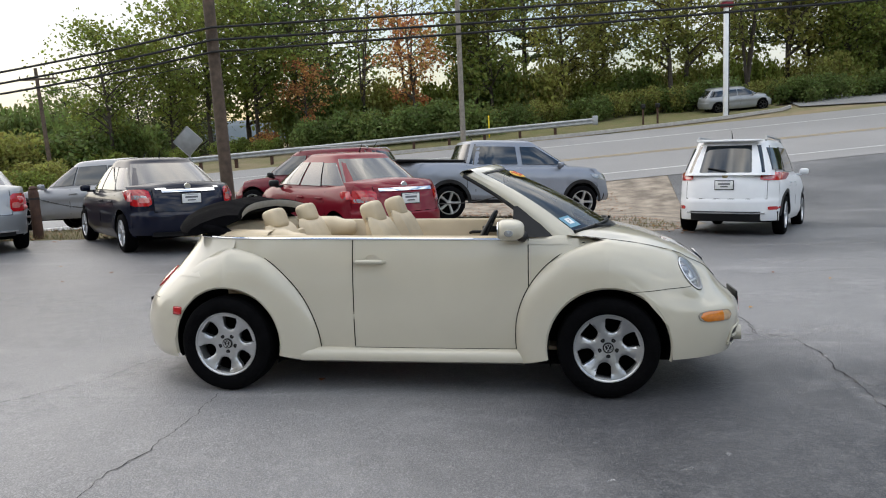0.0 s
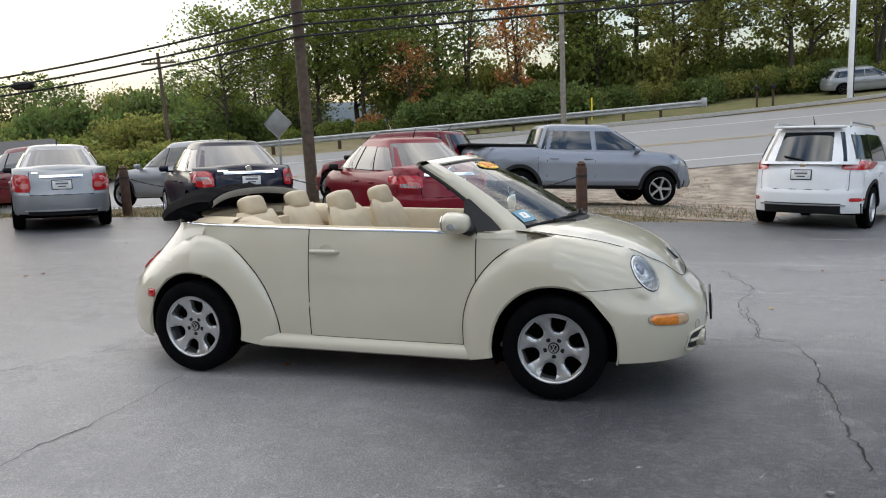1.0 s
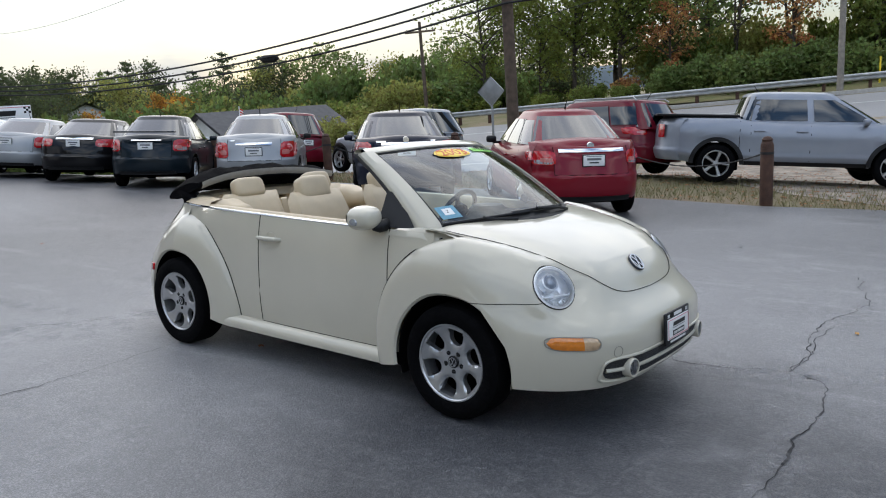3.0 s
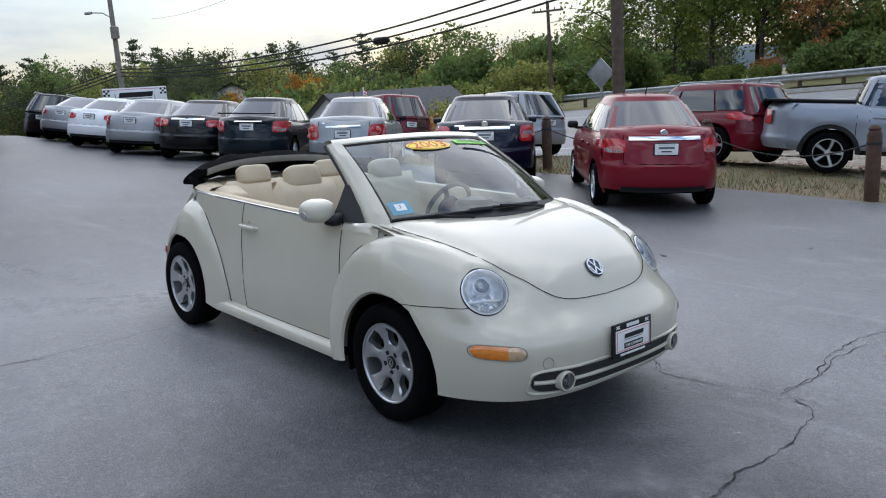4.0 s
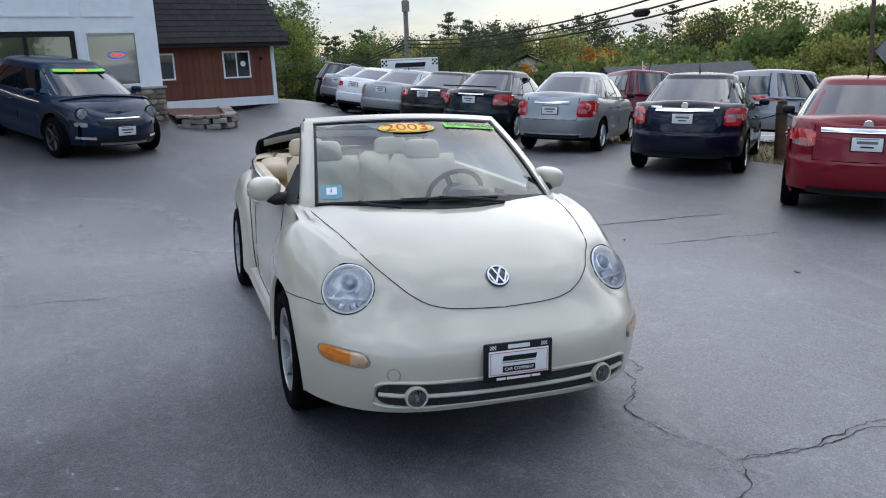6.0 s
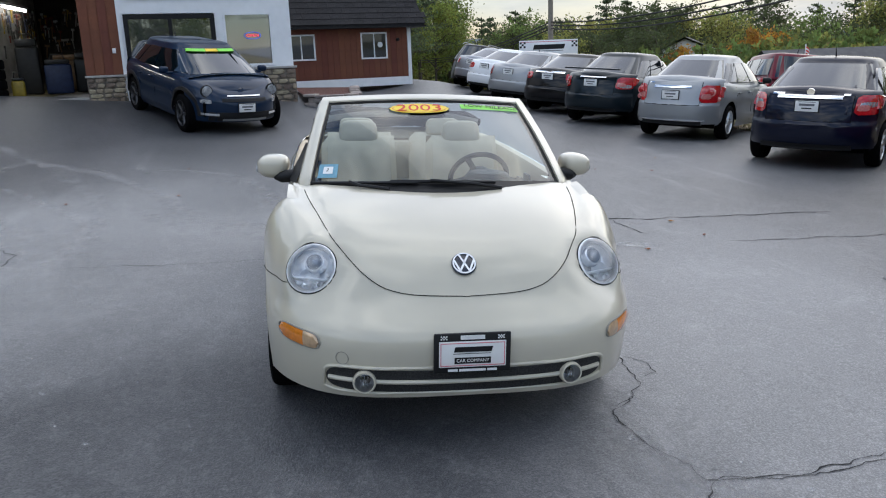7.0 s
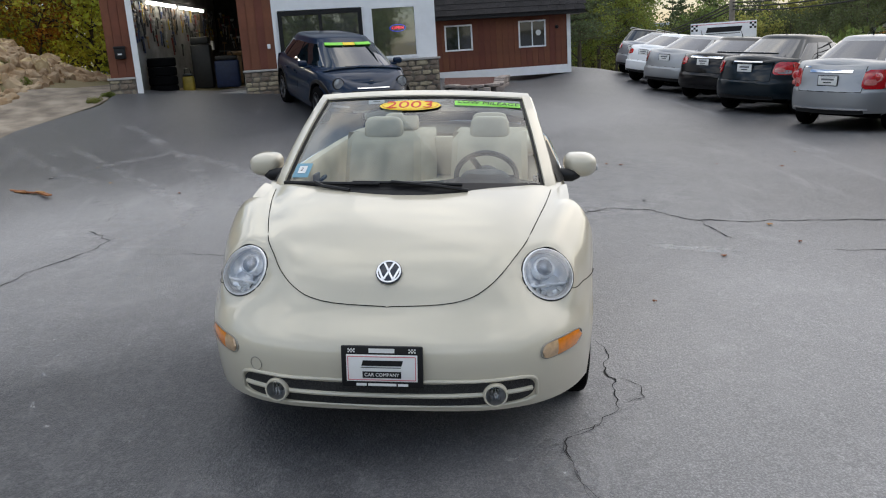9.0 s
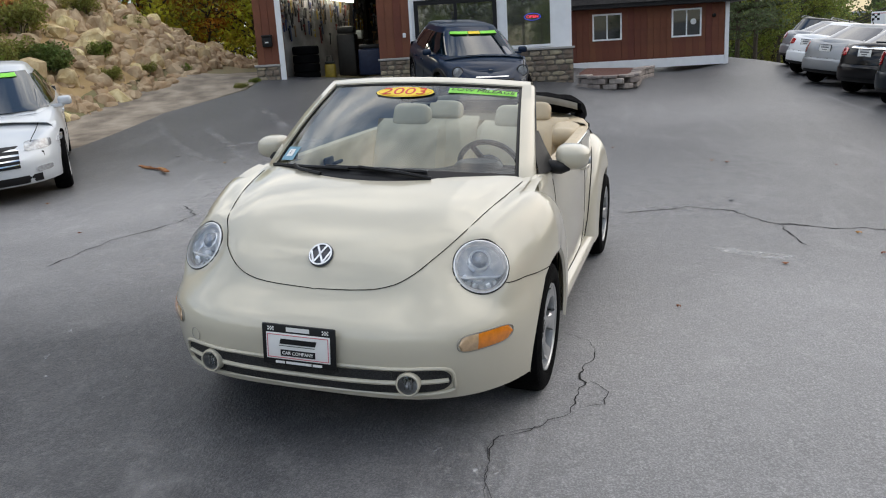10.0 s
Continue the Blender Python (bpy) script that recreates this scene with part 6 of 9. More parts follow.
    hubb = lathe([(0.085, -0.02), (0.082, 0.015), (0.05, 0.03), (0.001, 0.032)], 24, axis="z")
    part("airbag_cover", hubb, PLASTIC, st)
    for a in (90, 210, 330):
        part("spoke", box(0.12, 0.035, 0.015, (0.12 * math.cos(radians(a)), 0.12 * math.sin(radians(a)), 0), 0.005, rot=Matrix.Rotation(radians(a), 4, "Z")), PLASTIC, st)
    # windscreen: base and head curves
    def ws(u, v):
        """u across -1..1, v up 0..1."""
        b = Vector((1.09 + 0.275 * (1 - abs(u) ** 2.2), 0.735 * u, 0.98 + 0.052 * (1 - u * u)))
        t = Vector((0.455 + 0.115 * (1 - abs(u) ** 2.2), 0.600 * u, 1.408 + 0.030 * (1 - u * u)))
        p = b.lerp(t, v)
        bow = 0.022 * math.sin(math.pi * v)
        return p + Vector((bow * 0.6, 0, bow))

    us, vs = [-0.93 + 1.86 * i / 20 for i in range(21)], [0.0 + 0.955 * j / 14 for j in range(15)]
    gl = part("windscreen", grid([[ws(u, v) for v in vs] for u in us]), GLASS, car, "clear curved windscreen")
    gl.visible_shadow = False
    fr = bmesh.new()
    for u0, u1 in ((-0.945, -0.905), (0.905, 0.945)):
        grid([[ws(u, v) + Vector((0.003, 0, 0.003)) for v in vs] for u in (u0, u1)], fr)
    grid([[ws(u, v) + Vector((0.003, 0, 0.003)) for v in (0.0, 0.02, 0.04, 0.055)] for u in us], fr)
    grid([[ws(u, v) + Vector((0.002, 0, 0.003)) for v in (0.93, 0.955)] for u in us], fr)
    part("screen_border", fr, INK, car, "black printed border of the windscreen")
    for side in (-1, 1):
        rows = []
        for j in range(17):
            v = -0.06 + 1.03 * j / 16
            sink = Vector((-0.012, 0, -0.055)) * smooth01((0.05 - v) / 0.11)
            a, b = ws(side * 0.925, v) + sink, ws(side * 1.0, v) + sink
            wdt = lerp(0.10, 0.055, clamp(v, 0, 1))
            rows.append([a + Vector((0.004, 0, 0.0)), a + Vector((0.012, side * 0.004, 0.010)), b + Vector((0.0, side * 0.004, 0.012)), b + Vector((-wdt * 0.5, side * 0.016, 0.0)), b + Vector((-wdt, side * 0.008, -0.012)), b + Vector((-wdt, -side * 0.03, -0.014)), a + Vector((-wdt * 0.6, -side * 0.01, -0.02))])
        part("windscreen_pillar", grid(rows), CREAM, car)
        rub = tube([ws(side * 1.0, v) + Vector((-lerp(0.105, 0.06, v), side * 0.004, -0.014)) for v in [0.14 + 0.84 * j / 12 for j in range(13)]], 0.013, 8)
        part("pillar_rubber", rub, PLASTIC, car)
    rows = []
    for i in range(25):
        u = -1 + 2 * i / 24
        a, b = ws(u, 0.945), ws(u, 1.0)
        rows.append([a + Vector((0.004, 0, 0.004)), a + Vector((0.004, 0, 0.012)), b + Vector((0.0, 0, 0.016)), b + Vector((-0.05, 0, 0.012)), b + Vector((-0.075, 0, -0.004)), b + Vector((-0.06, 0, -0.024)), a + Vector((-0.01, 0, -0.012))])
    part("windscreen_header", grid(rows), CREAM, car)
    part("header_rubber", tube([ws(u, 1.0) + Vector((-0.072, 0, -0.004)) for u in us], 0.012, 6), PLASTIC, car)
    mir = new("rear_view_mirror")
    mir.parent = car
    mp = ws(0, 0.80) + Vector((-0.10, 0, -0.02))
    mb = box(0.035, 0.22, 0.062, mp, 0.02, seg=3)
    part("mirror_glass_housing", mb, PLASTIC, mir)
    part("mirror_stem", tube([mp, ws(0, 0.87)], 0.01, 6), PLASTIC, mir)
    # cowl panel and wipers
    rows = []
    for i in range(21):
        u = -0.93 + 1.86 * i / 20
        a = ws(u, 0.0)
        rows.append([a + Vector((-0.01, 0, 0.006)), a + Vector((0.022, 0, -0.004)), a + Vector((0.042, 0, -0.020)), a + Vector((0.065, 0, -0.06))])
    part("cowl_grille", grid(rows), PLASTIC, car, "black plastic cowl")
    for y0, u1, v1 in ((0.30, -0.25, 0.035), (-0.28, -0.80, 0.035)):
        p0 = ws(y0 / 0.735, 0.0) + Vector((0.025, 0, 0.004))
        arm = [p0, ws(y0 / 0.735 - 0.2, 0.015) + Vector((0.028, 0, 0.016)), ws(u1 + 0.15, v1) + Vector((0.02, 0, 0.022))]
        part("wiper_arm", tube(arm, 0.009, 6), PLASTIC, car)
        bl = [ws(lerp(u1 - 0.12, u1 + 0.62, k / 10), lerp(v1 + 0.01, 0.03, k / 10)) + Vector((0.010, 0, 0.012)) for k in range(11)]
        part("wiper_blade", tube(bl, 0.009, 6), PLASTIC, car)
    # door mirrors
    for side in (-1, 1):
        mi = new("door_mirror")
        mi.parent = car
        mi.matrix_basis = Matrix.Translation((0.70, side * 0.885, 1.055))
        bm = bmesh.new()
        bmesh.ops.create_uvsphere(bm, u_segments=28, v_segments=18, radius=1)
        for v in bm.verts:
            c = v.co
            tp = 1 - 0.22 * max(0, side * c.y)
            lift = 0.022 * max(0.0, -side * c.y) if c.z < 0 else 0.0
            v.co = Vector((math.copysign(abs(c.x) ** 0.8, c.x) * (0.115 if c.x > 0 else 0.05), math.copysign(abs(c.y) ** 0.6, c.y) * 0.092, math.copysign(abs(c.z) ** 0.66, c.z) * 0.068 * tp + lift))
        part("mirror_shell", bm, CREAM, mi)
        part("mirror_glass", lathe([(0.001, 0.0), (0.062, 0.0), (0.066, 0.006)], 24, axis="x", bm=None), CHROME, mi, at=Matrix.Translation((-0.049, 0, 0)) @ Matrix.Diagonal((1, 1.2, 0.85, 1)))
        part("mirror_foot", tube([(0.075, -side * 0.01, -0.052), (0.095, -side * 0.045, -0.050), (0.095, -side * 0.085, -0.046), (0.085, -side * 0.125, -0.042), (0.07, -side * 0.17, -0.036)], [0.016, 0.033, 0.036, 0.034, 0.04], 12), PLASTIC, mi)
        b = lathe([(0.001, 0.012), (0.02, 0.010), (0.026, 0.0)], 18, axis="y")
        bmesh.ops.transform(b, matrix=Matrix.Translation((0.022, side * 0.081, -0.014)) @ Matrix.Diagonal((1.25, side * 1.3, 0.9, 1)), verts=b.verts)
        part("side_repeater", b, LENS_W, mi, "clear side repeater lens")
    # headlamps
    for side in (-1, 1):
        hm = surf_matrix(*lamp_plane(side))
        hl = new("headlamp")
        hl.parent = car
        hl.matrix_basis = hm
        R = 0.120
        part("gasket", lathe([(R + 0.002, -0.012), (R + 0.003, 0.001), (R, 0.004), (R - 0.005, -0.03)], 48, axis="z"), CREAM, hl)
        part("seal", lathe([(R + 0.0018, -0.003), (R + 0.0022, 0.002), (R + 0.0005, 0.006), (R - 0.004, 0.006)], 48, axis="z"), INK, hl)
        part("bezel", lathe([(R - 0.003, -0.05), (R - 0.003, 0.006), (R - 0.008, 0.010), (R - 0.018, 0.004), (R - 0.022, -0.02)], 48, axis="z"), LAMPBOWL, hl)
        part("reflector", lathe([(R - 0.020, -0.012), (0.088, -0.028), (0.068, -0.044), (0.04, -0.056), (0.001, -0.060)], 48, axis="z"), LAMPCHROME, hl)
        part("lamp_back", lathe([(R + 0.004, -0.03), (R, -0.075), (0.001, -0.08)], 32, axis="z"), VOID, hl)
        # dipped-beam projector in the upper half, in a bright shroud
        b = lathe([(0.050, -0.05), (0.047, -0.014), (0.042, -0.010), (0.037, -0.014)], 28, axis="z")
        bmesh.ops.translate(b, vec=(0.0, 0.036, 0), verts=b.verts)
        part("projector_shroud", b, LAMPCHROME, hl)
        b = lathe([(0.037, -0.014), (0.033, -0.003), (0.022, 0.006), (0.001, 0.010)], 28, axis="z")
        bmesh.ops.translate(b, vec=(0.0, 0.036, 0), verts=b.verts)
        part("projector", b, PROJ, hl)
        # high beam and its curved brow below
        b = lathe([(0.052, -0.022), (0.046, -0.036), (0.03, -0.048), (0.008, -0.052), (0.007, -0.02), (0.001, -0.018)], 28, axis="z")
        bmesh.ops.translate(b, vec=(0.012 * side, -0.044, 0), verts=b.verts)
        part("high_beam", b, LAMPCHROME, hl)
        brow = [[(0.092 * math.cos(a), -0.012 + 0.030 * math.sin(a) - 0.020 * math.cos(a) ** 2 + h, d) for h, d in ((0.006, -0.03), (0.003, -0.008), (-0.004, -0.010), (-0.006, -0.03))] for a in [math.pi * (1 + q / 14) for q in range(15)]]
        part("lamp_brow", grid(brow), LAMPBOWL, hl)
        for k in range(7):
            a = radians(205 + 21.6 * k)
            q = 0.078
            part("reflector_facet", box(0.026, 0.020, 0.006, (0, 0, 0), 0.002), LAMPCHROME, hl, at=Matrix.Translation((q * math.cos(a), q * math.sin(a) - 0.004, -0.028)) @ Euler((0.35 * math.sin(5 * k), 0.35 * math.cos(3 * k), a)).to_matrix().to_4x4())
        ln = part("lens", lathe([(R - 0.005, 0.006), (R * 0.85, 0.017), (R * 0.6, 0.027), (R * 0.3, 0.032), (0.001, 0.034)], 48, axis="z"), LENSGLASS, hl, "clear domed lens")
        ln.visible_shadow = False
        # amber indicator with a clear half
        for y0, y1, mt, nm in ((0.640, 0.704, LENS_W, "clear_marker"), (0.704, 0.812, LENS_O, "indicator")):
            rows = []
            for i in range(9):
                y = lerp(y0, y1, i / 8)
                t = (y - 0.640) / 0.172
                rnd = 0.031 * max(0.0, 1 - abs(2 * t - 1) ** 7) ** 0.5
                zc2 = 0.493 + 0.010 * t
                rows.append([NOSE.point(side * y, zc2 - rnd + 2 * rnd * k / 6, 0.006 + 0.004 * (1 - (k / 3 - 1) ** 2)) for k in range(7)])
            mats = LENS_O if nm == "indicator" else (LENS_O2 if nm == "clear_marker" else mt)
            part(nm, grid(rows), mats, car)
        pts = []
        for i in range(41):
            a = 2 * math.pi * i / 40
            t = 0.5 + 0.52 * math.copysign(abs(math.cos(a)) ** 0.5, math.cos(a))
            pts.append(NOSE.point(side * (0.640 + 0.172 * t), 0.493 + 0.010 * t + 0.034 * math.copysign(abs(math.sin(a)) ** 0.7, math.sin(a)), 0.002))
        part("indicator_surround", tube(pts, 0.0035, 6), HEADLINER, car)
        e = TAIL.point(side * 0.835, 0.535)
        nn = (TAIL.point(side * 0.835, 0.535, 0.1) - e).normalized()
        b = box(0.075, 0.055, 0.016, (0, 0, 0.002), 0.012, seg=3)
        part("rear_side_marker", b, LENS_R, car, "red side marker lens", at=surf_matrix(e, nn))
        # round tail lamps
        e = TAIL.point(side * 0.47, 0.72)
        nn = (TAIL.point(side * 0.47, 0.72, 0.1) - e).normalized()
        part("tail_lamp", lathe([(0.10, -0.02), (0.10, 0.004), (0.07, 0.012), (0.001, 0.015)], 32, axis="z"), LENS_R, car, at=surf_matrix(e, nn))
    # lower intake: dark opening, mesh, cream bar, fog lamps
    def nose_strip(y0, y1, z0f, z1f, out, mt, nm, label="", n=40, parent=car, k=4):
        rows = []
        for i in range(n + 1):
            t = -1 + 2 * i / n
            y = (y0 + y1) / 2 + (y1 - y0) / 2 * math.copysign(1 - (1 - abs(t)) ** 2.4, t)
            rows.append([NOSE.point(y, lerp(z0f(y), z1f(y), j / k), out) for j in range(k + 1)])
        return part(nm, grid(rows), mt, parent, label)
    def cap(y):
        return max(0.0, 1 - (abs(y) / 0.612) ** 22) ** 0.5
    zm = lambda y: 0.334 + 0.014 * (y / 0.6) ** 2
    nose_strip(-0.611, 0.611, lambda y: zm(y) - 0.054 * cap(y), lambda y: zm(y) + 0.054 * cap(y), 0.003, MESHBLACK, "lower_intake", "black mesh intake in the bumper")
    pts = [NOSE.point((0.620 - 0.022 * math.sin(a)) * math.copysign(abs(math.cos(a)) ** 0.15, math.cos(a)), zm(0.62) + 0.063 * math.copysign(abs(math.sin(a)) ** 0.36, math.sin(a)) - 0.012 * (1 - abs(math.cos(a)) ** 0.5), 0.004) for a in [2 * math.pi * i / 160 for i in range(161)]]
    part("intake_rim", tube(pts, 0.008, 8), CREAM, car)
    for y0, y1 in ((-0.60, -0.49), (-0.41, 0.41), (0.49, 0.60)):
        part("intake_bar", tube([NOSE.point(lerp(y0, y1, i / 20), zm(lerp(y0, y1, i / 20)) - 0.002, 0.004) for i in range(21)], 0.011, 8), CREAM, car)
    for side in (-1, 1):
        p = NOSE.point(side * 0.450, zm(0.450), 0.008)
        fm = surf_matrix(p, (1, 0.12 * side, 0.02))
        fg = new("fog_lamp")
        fg.parent, fg.matrix_basis = car, fm
        part("fog_ring", lathe([(0.049, -0.06), (0.051, 0.018), (0.047, 0.026), (0.041, 0.026), (0.038, 0.0)], 32, axis="z"), CREAM, fg)
        part("fog_bowl", lathe([(0.040, 0.022), (0.034, 0.006), (0.022, -0.006), (0.009, -0.010), (0.008, 0.008), (0.001, 0.009)], 28, axis="z"), ALLOY, fg)
        for k in (-1, 0, 1):
            part("fog_rib", box(0.004, 0.05, 0.012, (0.014 * k, 0, 0.006), 0.001), FOGGLASS, fg)
        lf = part("fog_lens", lathe([(0.040, 0.022), (0.025, 0.028), (0.001, 0.030)], 28, axis="z"), LENSGLASS, fg, "clear fog lamp lens")
        lf.visible_shadow = False
    tow = NOSE.point(-0.545, 0.440, 0.001)
    part("tow_cover", lathe([(0.026, 0.0), (0.028, 0.002), (0.030, 0.0)], 24, axis="z"), HEADLINER, car, at=surf_matrix(tow, nose_normal(-0.545, 0.440)))
    # emblem
    ez = 0.79
    em = surf_matrix(NOSE.point(0, ez, 0.002), nose_normal(0, ez))
    eo = new("bonnet_emblem")
    eo.parent, eo.matrix_basis = car, em
    part("emblem_disc", lathe([(0.056, 0.0), (0.056, 0.006), (0.050, 0.010), (0.001, 0.011)], 36, axis="z"), EMBLEM, eo)
    maker_mark(eo, Matrix.Translation((0, 0, 0.0105)), 0.052, BADGE)
    # dealer plate
    pm = surf_matrix(NOSE.point(0, 0.474, 0.020), (1, 0, 0.05)) @ Matrix.Diagonal((1.04, 1.04, 1, 1))
    po = new("number_plate")
    po.parent, po.matrix_basis = car, pm
    tagged(po, "black framed dealer plate")
    part("plate_frame", box(0.318, 0.168, 0.014, (0, 0, 0), 0.006), INK, po)
    part("plate_face", box(0.276, 0.108, 0.006, (0, -0.004, 0.0085), 0.002), PLATE, po)
    for w, hgt, x, y in ((0.262, 0.0025, 0, 0.043), (0.262, 0.0025, 0, -0.051), (0.0025, 0.094, -0.131, -0.004), (0.0025, 0.094, 0.131, -0.004)):
        part("red_border", box(w, hgt, 0.002, (x, y, 0.0122), 0), PINK, po)
    part("black_band", box(0.150, 0.026, 0.002, (0, -0.030, 0.0125), 0.0), INK, po)
    Z = lambda x, y, z=0.0135: Matrix.Translation((x, y, z))
    bars([0.1], 0.017, 0.017, PLATE, Z(0, 0.066, 0.0075), po)
    script_bars(0.19, 0.042, INK, Z(0, 0.016, 0.0125), po)
    words("CAR COMPANY", 0.019, PLATE, Z(0, -0.030, 0.014), po)
    bars([0.04, 0.11, 0.04], 0.010, 0.006, PLATE, Z(0, -0.072, 0.0075), po)
    ch = bmesh.new()
    for x0 in (-0.118, 0.118):
        for i in range(5):
            for j in range(3):
                if (i + j) % 2 == 0:
                    box(0.0055, 0.0055, 0.002, (x0 + (i - 2) * 0.0055, 0.066 + (j - 1) * 0.0055, 0.0075), 0, ch)
    part("chequer_marks", ch, PLATE, po, smooth=False)
    # films on the windscreen
    def ws_patch(nm, u0, u1, v0, v1, mt, oval=False, out=0.004, skew=0.0, label=""):
        rows = []
        n = 20
        for i in range(n + 1):
            t = -1 + 2 * i / n
            q = math.sqrt(max(0, 1 - t * t)) if oval else 1
            rows.append([ws(lerp(u0, u1, i / n), (v0 + v1) / 2 + (v1 - v0) / 2 * q * w + skew * t) + Vector((out, 0, out)) for w in (-1, -0.33, 0.33, 1)])
        return part(nm, grid(rows), mt, car, label)
    ws_patch("year_film", -0.37, 0.20, 0.755, 0.89, INK, True, 0.004, label="yellow oval year film")
    ws_patch("year_film_border", -0.362, 0.192, 0.758, 0.887, YELLOW_FILM, True, 0.0055)
    ws_patch("year_film_line", -0.338, 0.168, 0.767, 0.878, RED_INK, True, 0.0062)
    ws_patch("year_film_face", -0.332, 0.162, 0.77, 0.875, YELLOW_FILM, True, 0.0068)

    def ws_frame(u, v, out, roll=0.0):
        p = ws(u, v)
        ax = (ws(u + 0.02, v) - ws(u - 0.02, v)).normalized()
        up = (ws(u, v + 0.02) - ws(u, v - 0.02)).normalized()
        n = ax.cross(up).normalized()
        up = n.cross(ax)
        return Matrix.Translation(p + n * out) @ Matrix((ax, up, n)).transposed().to_4x4() @ Matrix.Rotation(roll, 4, "Z")
    words("2003", 0.108, RED_INK, ws_frame(-0.085, 0.821, 0.009), car, extrude=0.0006, squeeze=1.25)
    ws_patch("mileage_film", 0.31, 0.89, 0.825, 0.885, GREEN_FILM, False, 0.004, -0.004, "green mileage film")
    words("LOW MILEAGE", 0.044, INK, ws_frame(0.60, 0.856, 0.009, radians(-3)), car, extrude=0.0006, shear=0.25, squeeze=1.2)
    ws_patch("inspection_sticker", -0.885, -0.745, 0.10, 0.225, STICKER, False, 0.003, 0.0, "pale blue inspection sticker")
    ws_patch("sticker_panel", -0.85, -0.78, 0.135, 0.20, PLATE, False, 0.0045)
    words("2", 0.03, INK, ws_frame(-0.815, 0.168, 0.007), car, extrude=0.0005)
    # folded canvas top
    top = new("folded_top")
    top.parent = car
    tagged(top, "black canvas top folded down behind the seats")
    rows = []
    for i in range(29):
        t = -1 + 2 * i / 28
        y = 0.675 * t
        bow = (1 - abs(t) ** 2.5)
        ed = 0.70 + 0.30 * max(0.0, 1 - abs(t) ** 8) ** 0.5
        xf, xb = -1.12 - 0.08 * bow, -1.50 - 0.24 * bow ** 0.8
        zt, h = 1.150 + 0.050 * bow, 0.12 + 0.04 * bow
        prof = [(0.0, -0.5), (0.02, 0.3), (0.25, 0.92), (0.45, 1.0), (0.7, 0.86), (0.92, 0.42), (1.0, -0.1), (0.97, -0.55), (0.75, -0.85), (0.4, -0.8), (0.0, -0.5)]
        wob = 0.012 * math.sin(9 * t) + 0.008 * math.sin(23 * t + 1)
        rows.append([(lerp(xf, xb, a), y, zt - 0.085 * a * 1.2 + b * h * 0.5 * ed + wob * (0.3 + abs(b)) * 0.6) for a, b in prof])
    b = grid(rows)
    for end in (rows[0], rows[-1]):
        b.faces.new([b.verts.new(p) for p in end[:-1]])
    bmesh.ops.remove_doubles(b, verts=b.verts, dist=0.0005)
    bmesh.ops.recalc_face_normals(b, faces=b.faces)
    part("canvas_fold", b, CANVAS, top)
    rows = []
    for i in range(29):
        t = -1 + 2 * i / 28
        bow = (1 - abs(t) ** 2.5)
        xf = -1.115 - 0.08 * bow
        rows.append([(xf + 0.006, 0.65 * t, 1.165 + 0.06 * bow), (xf + 0.008, 0.65 * t, 1.140 + 0.060 * bow), (xf - 0.01, 0.65 * t, 1.115 + 0.055 * bow)])
    part("headliner_edge", grid(rows), HEADLINER, top, "pale folded headliner")
    for side in (-1, 1):
        part("top_frame_arm", tube([(-1.26, side * 0.60, 1.03), (-1.34, side * 0.61, 1.08), (-1.46, side * 0.55, 1.08)], [0.024, 0.022, 0.016], 8), PLASTIC, top)
        part("side_flap", tube([(-1.16, side * 0.655, 1.012), (-1.26, side * 0.650, 1.045), (-1.37, side * 0.635, 1.080), (-1.46, side * 0.590, 1.095)], [0.020, 0.046, 0.046, 0.012], 10), CANVAS, top, "loose black canvas flap")
        part("hinge", box(0.10, 0.04, 0.10, (-1.30, side * 0.60, 1.04), 0.012), PLASTIC, top)
    return car


SOFTDASH = mat("soft_dash", (0.012, 0.012, 0.014), 0.9, spec=0.08, var=0.3, scale=30, bump=0.15, bscale=300)
BADGE = mat("badge_silver", (0.80, 0.81, 0.83), 0.38, 0.7, 0.1, 20)
LAMPBOWL = mat("lamp_bowl", (0.93, 0.94, 0.95), 0.30, 0.1, 0.15, 22, bump=0.5, bscale=16)
LAMPCHROME = mat("lamp_chrome", (0.94, 0.95, 0.96), 0.18, 0.45, 0.12, 18, bump=0.25, bscale=14)
PROJ = mat("projector_glass", (0.30, 0.33, 0.37), 0.08, 0.3, coat=1.0)
FOGGLASS = mat("fog_glass", (0.30, 0.32, 0.33), 0.12, 0.5, 0.5, 40, coat=1.0)
EMBLEM = mat("emblem_blue", (0.012, 0.016, 0.03), 0.25, coat=0.3)
MESHBLACK = mat("black_mesh", (0.012, 0.012, 0.012), 0.7, var=0.7, scale=160, color2=(0.05, 0.05, 0.05), bump=1.0, bscale=260)
STICKER = mat("sticker_blue", (0.14, 0.34, 0.45), 0.4, var=0.2, scale=60)
# clear lens, with the amber bulb's reflection put into its colour
LENS_O2 = mat("amber_washed_lens", (0.68, 0.46, 0.27), 0.15, 0.2, 0.4, 30, coat=1.0)
beetle(stand(-0.425, 5.716, -7.1))

# ---- the dealer's building ----
FD, FN = Vector((-0.157, 0.988, 0)).normalized(), Vector((0.988, 0.157, 0)).normalized()
FRONT = Vector((-13.1, -0.27, 0))            # the garage's left jamb
FRAME = Matrix((FD, Vector((0, 0, 1)), FN)).transposed().to_4x4()      # x along the facade, y up, z out


def fm(a, z, out=0.0, base=FRONT):
    """A pose on the facade: a along it, z up, out from it."""
    return Matrix.Translation(base + FD * a + FN * out + Vector((0, 0, z))) @ FRAME


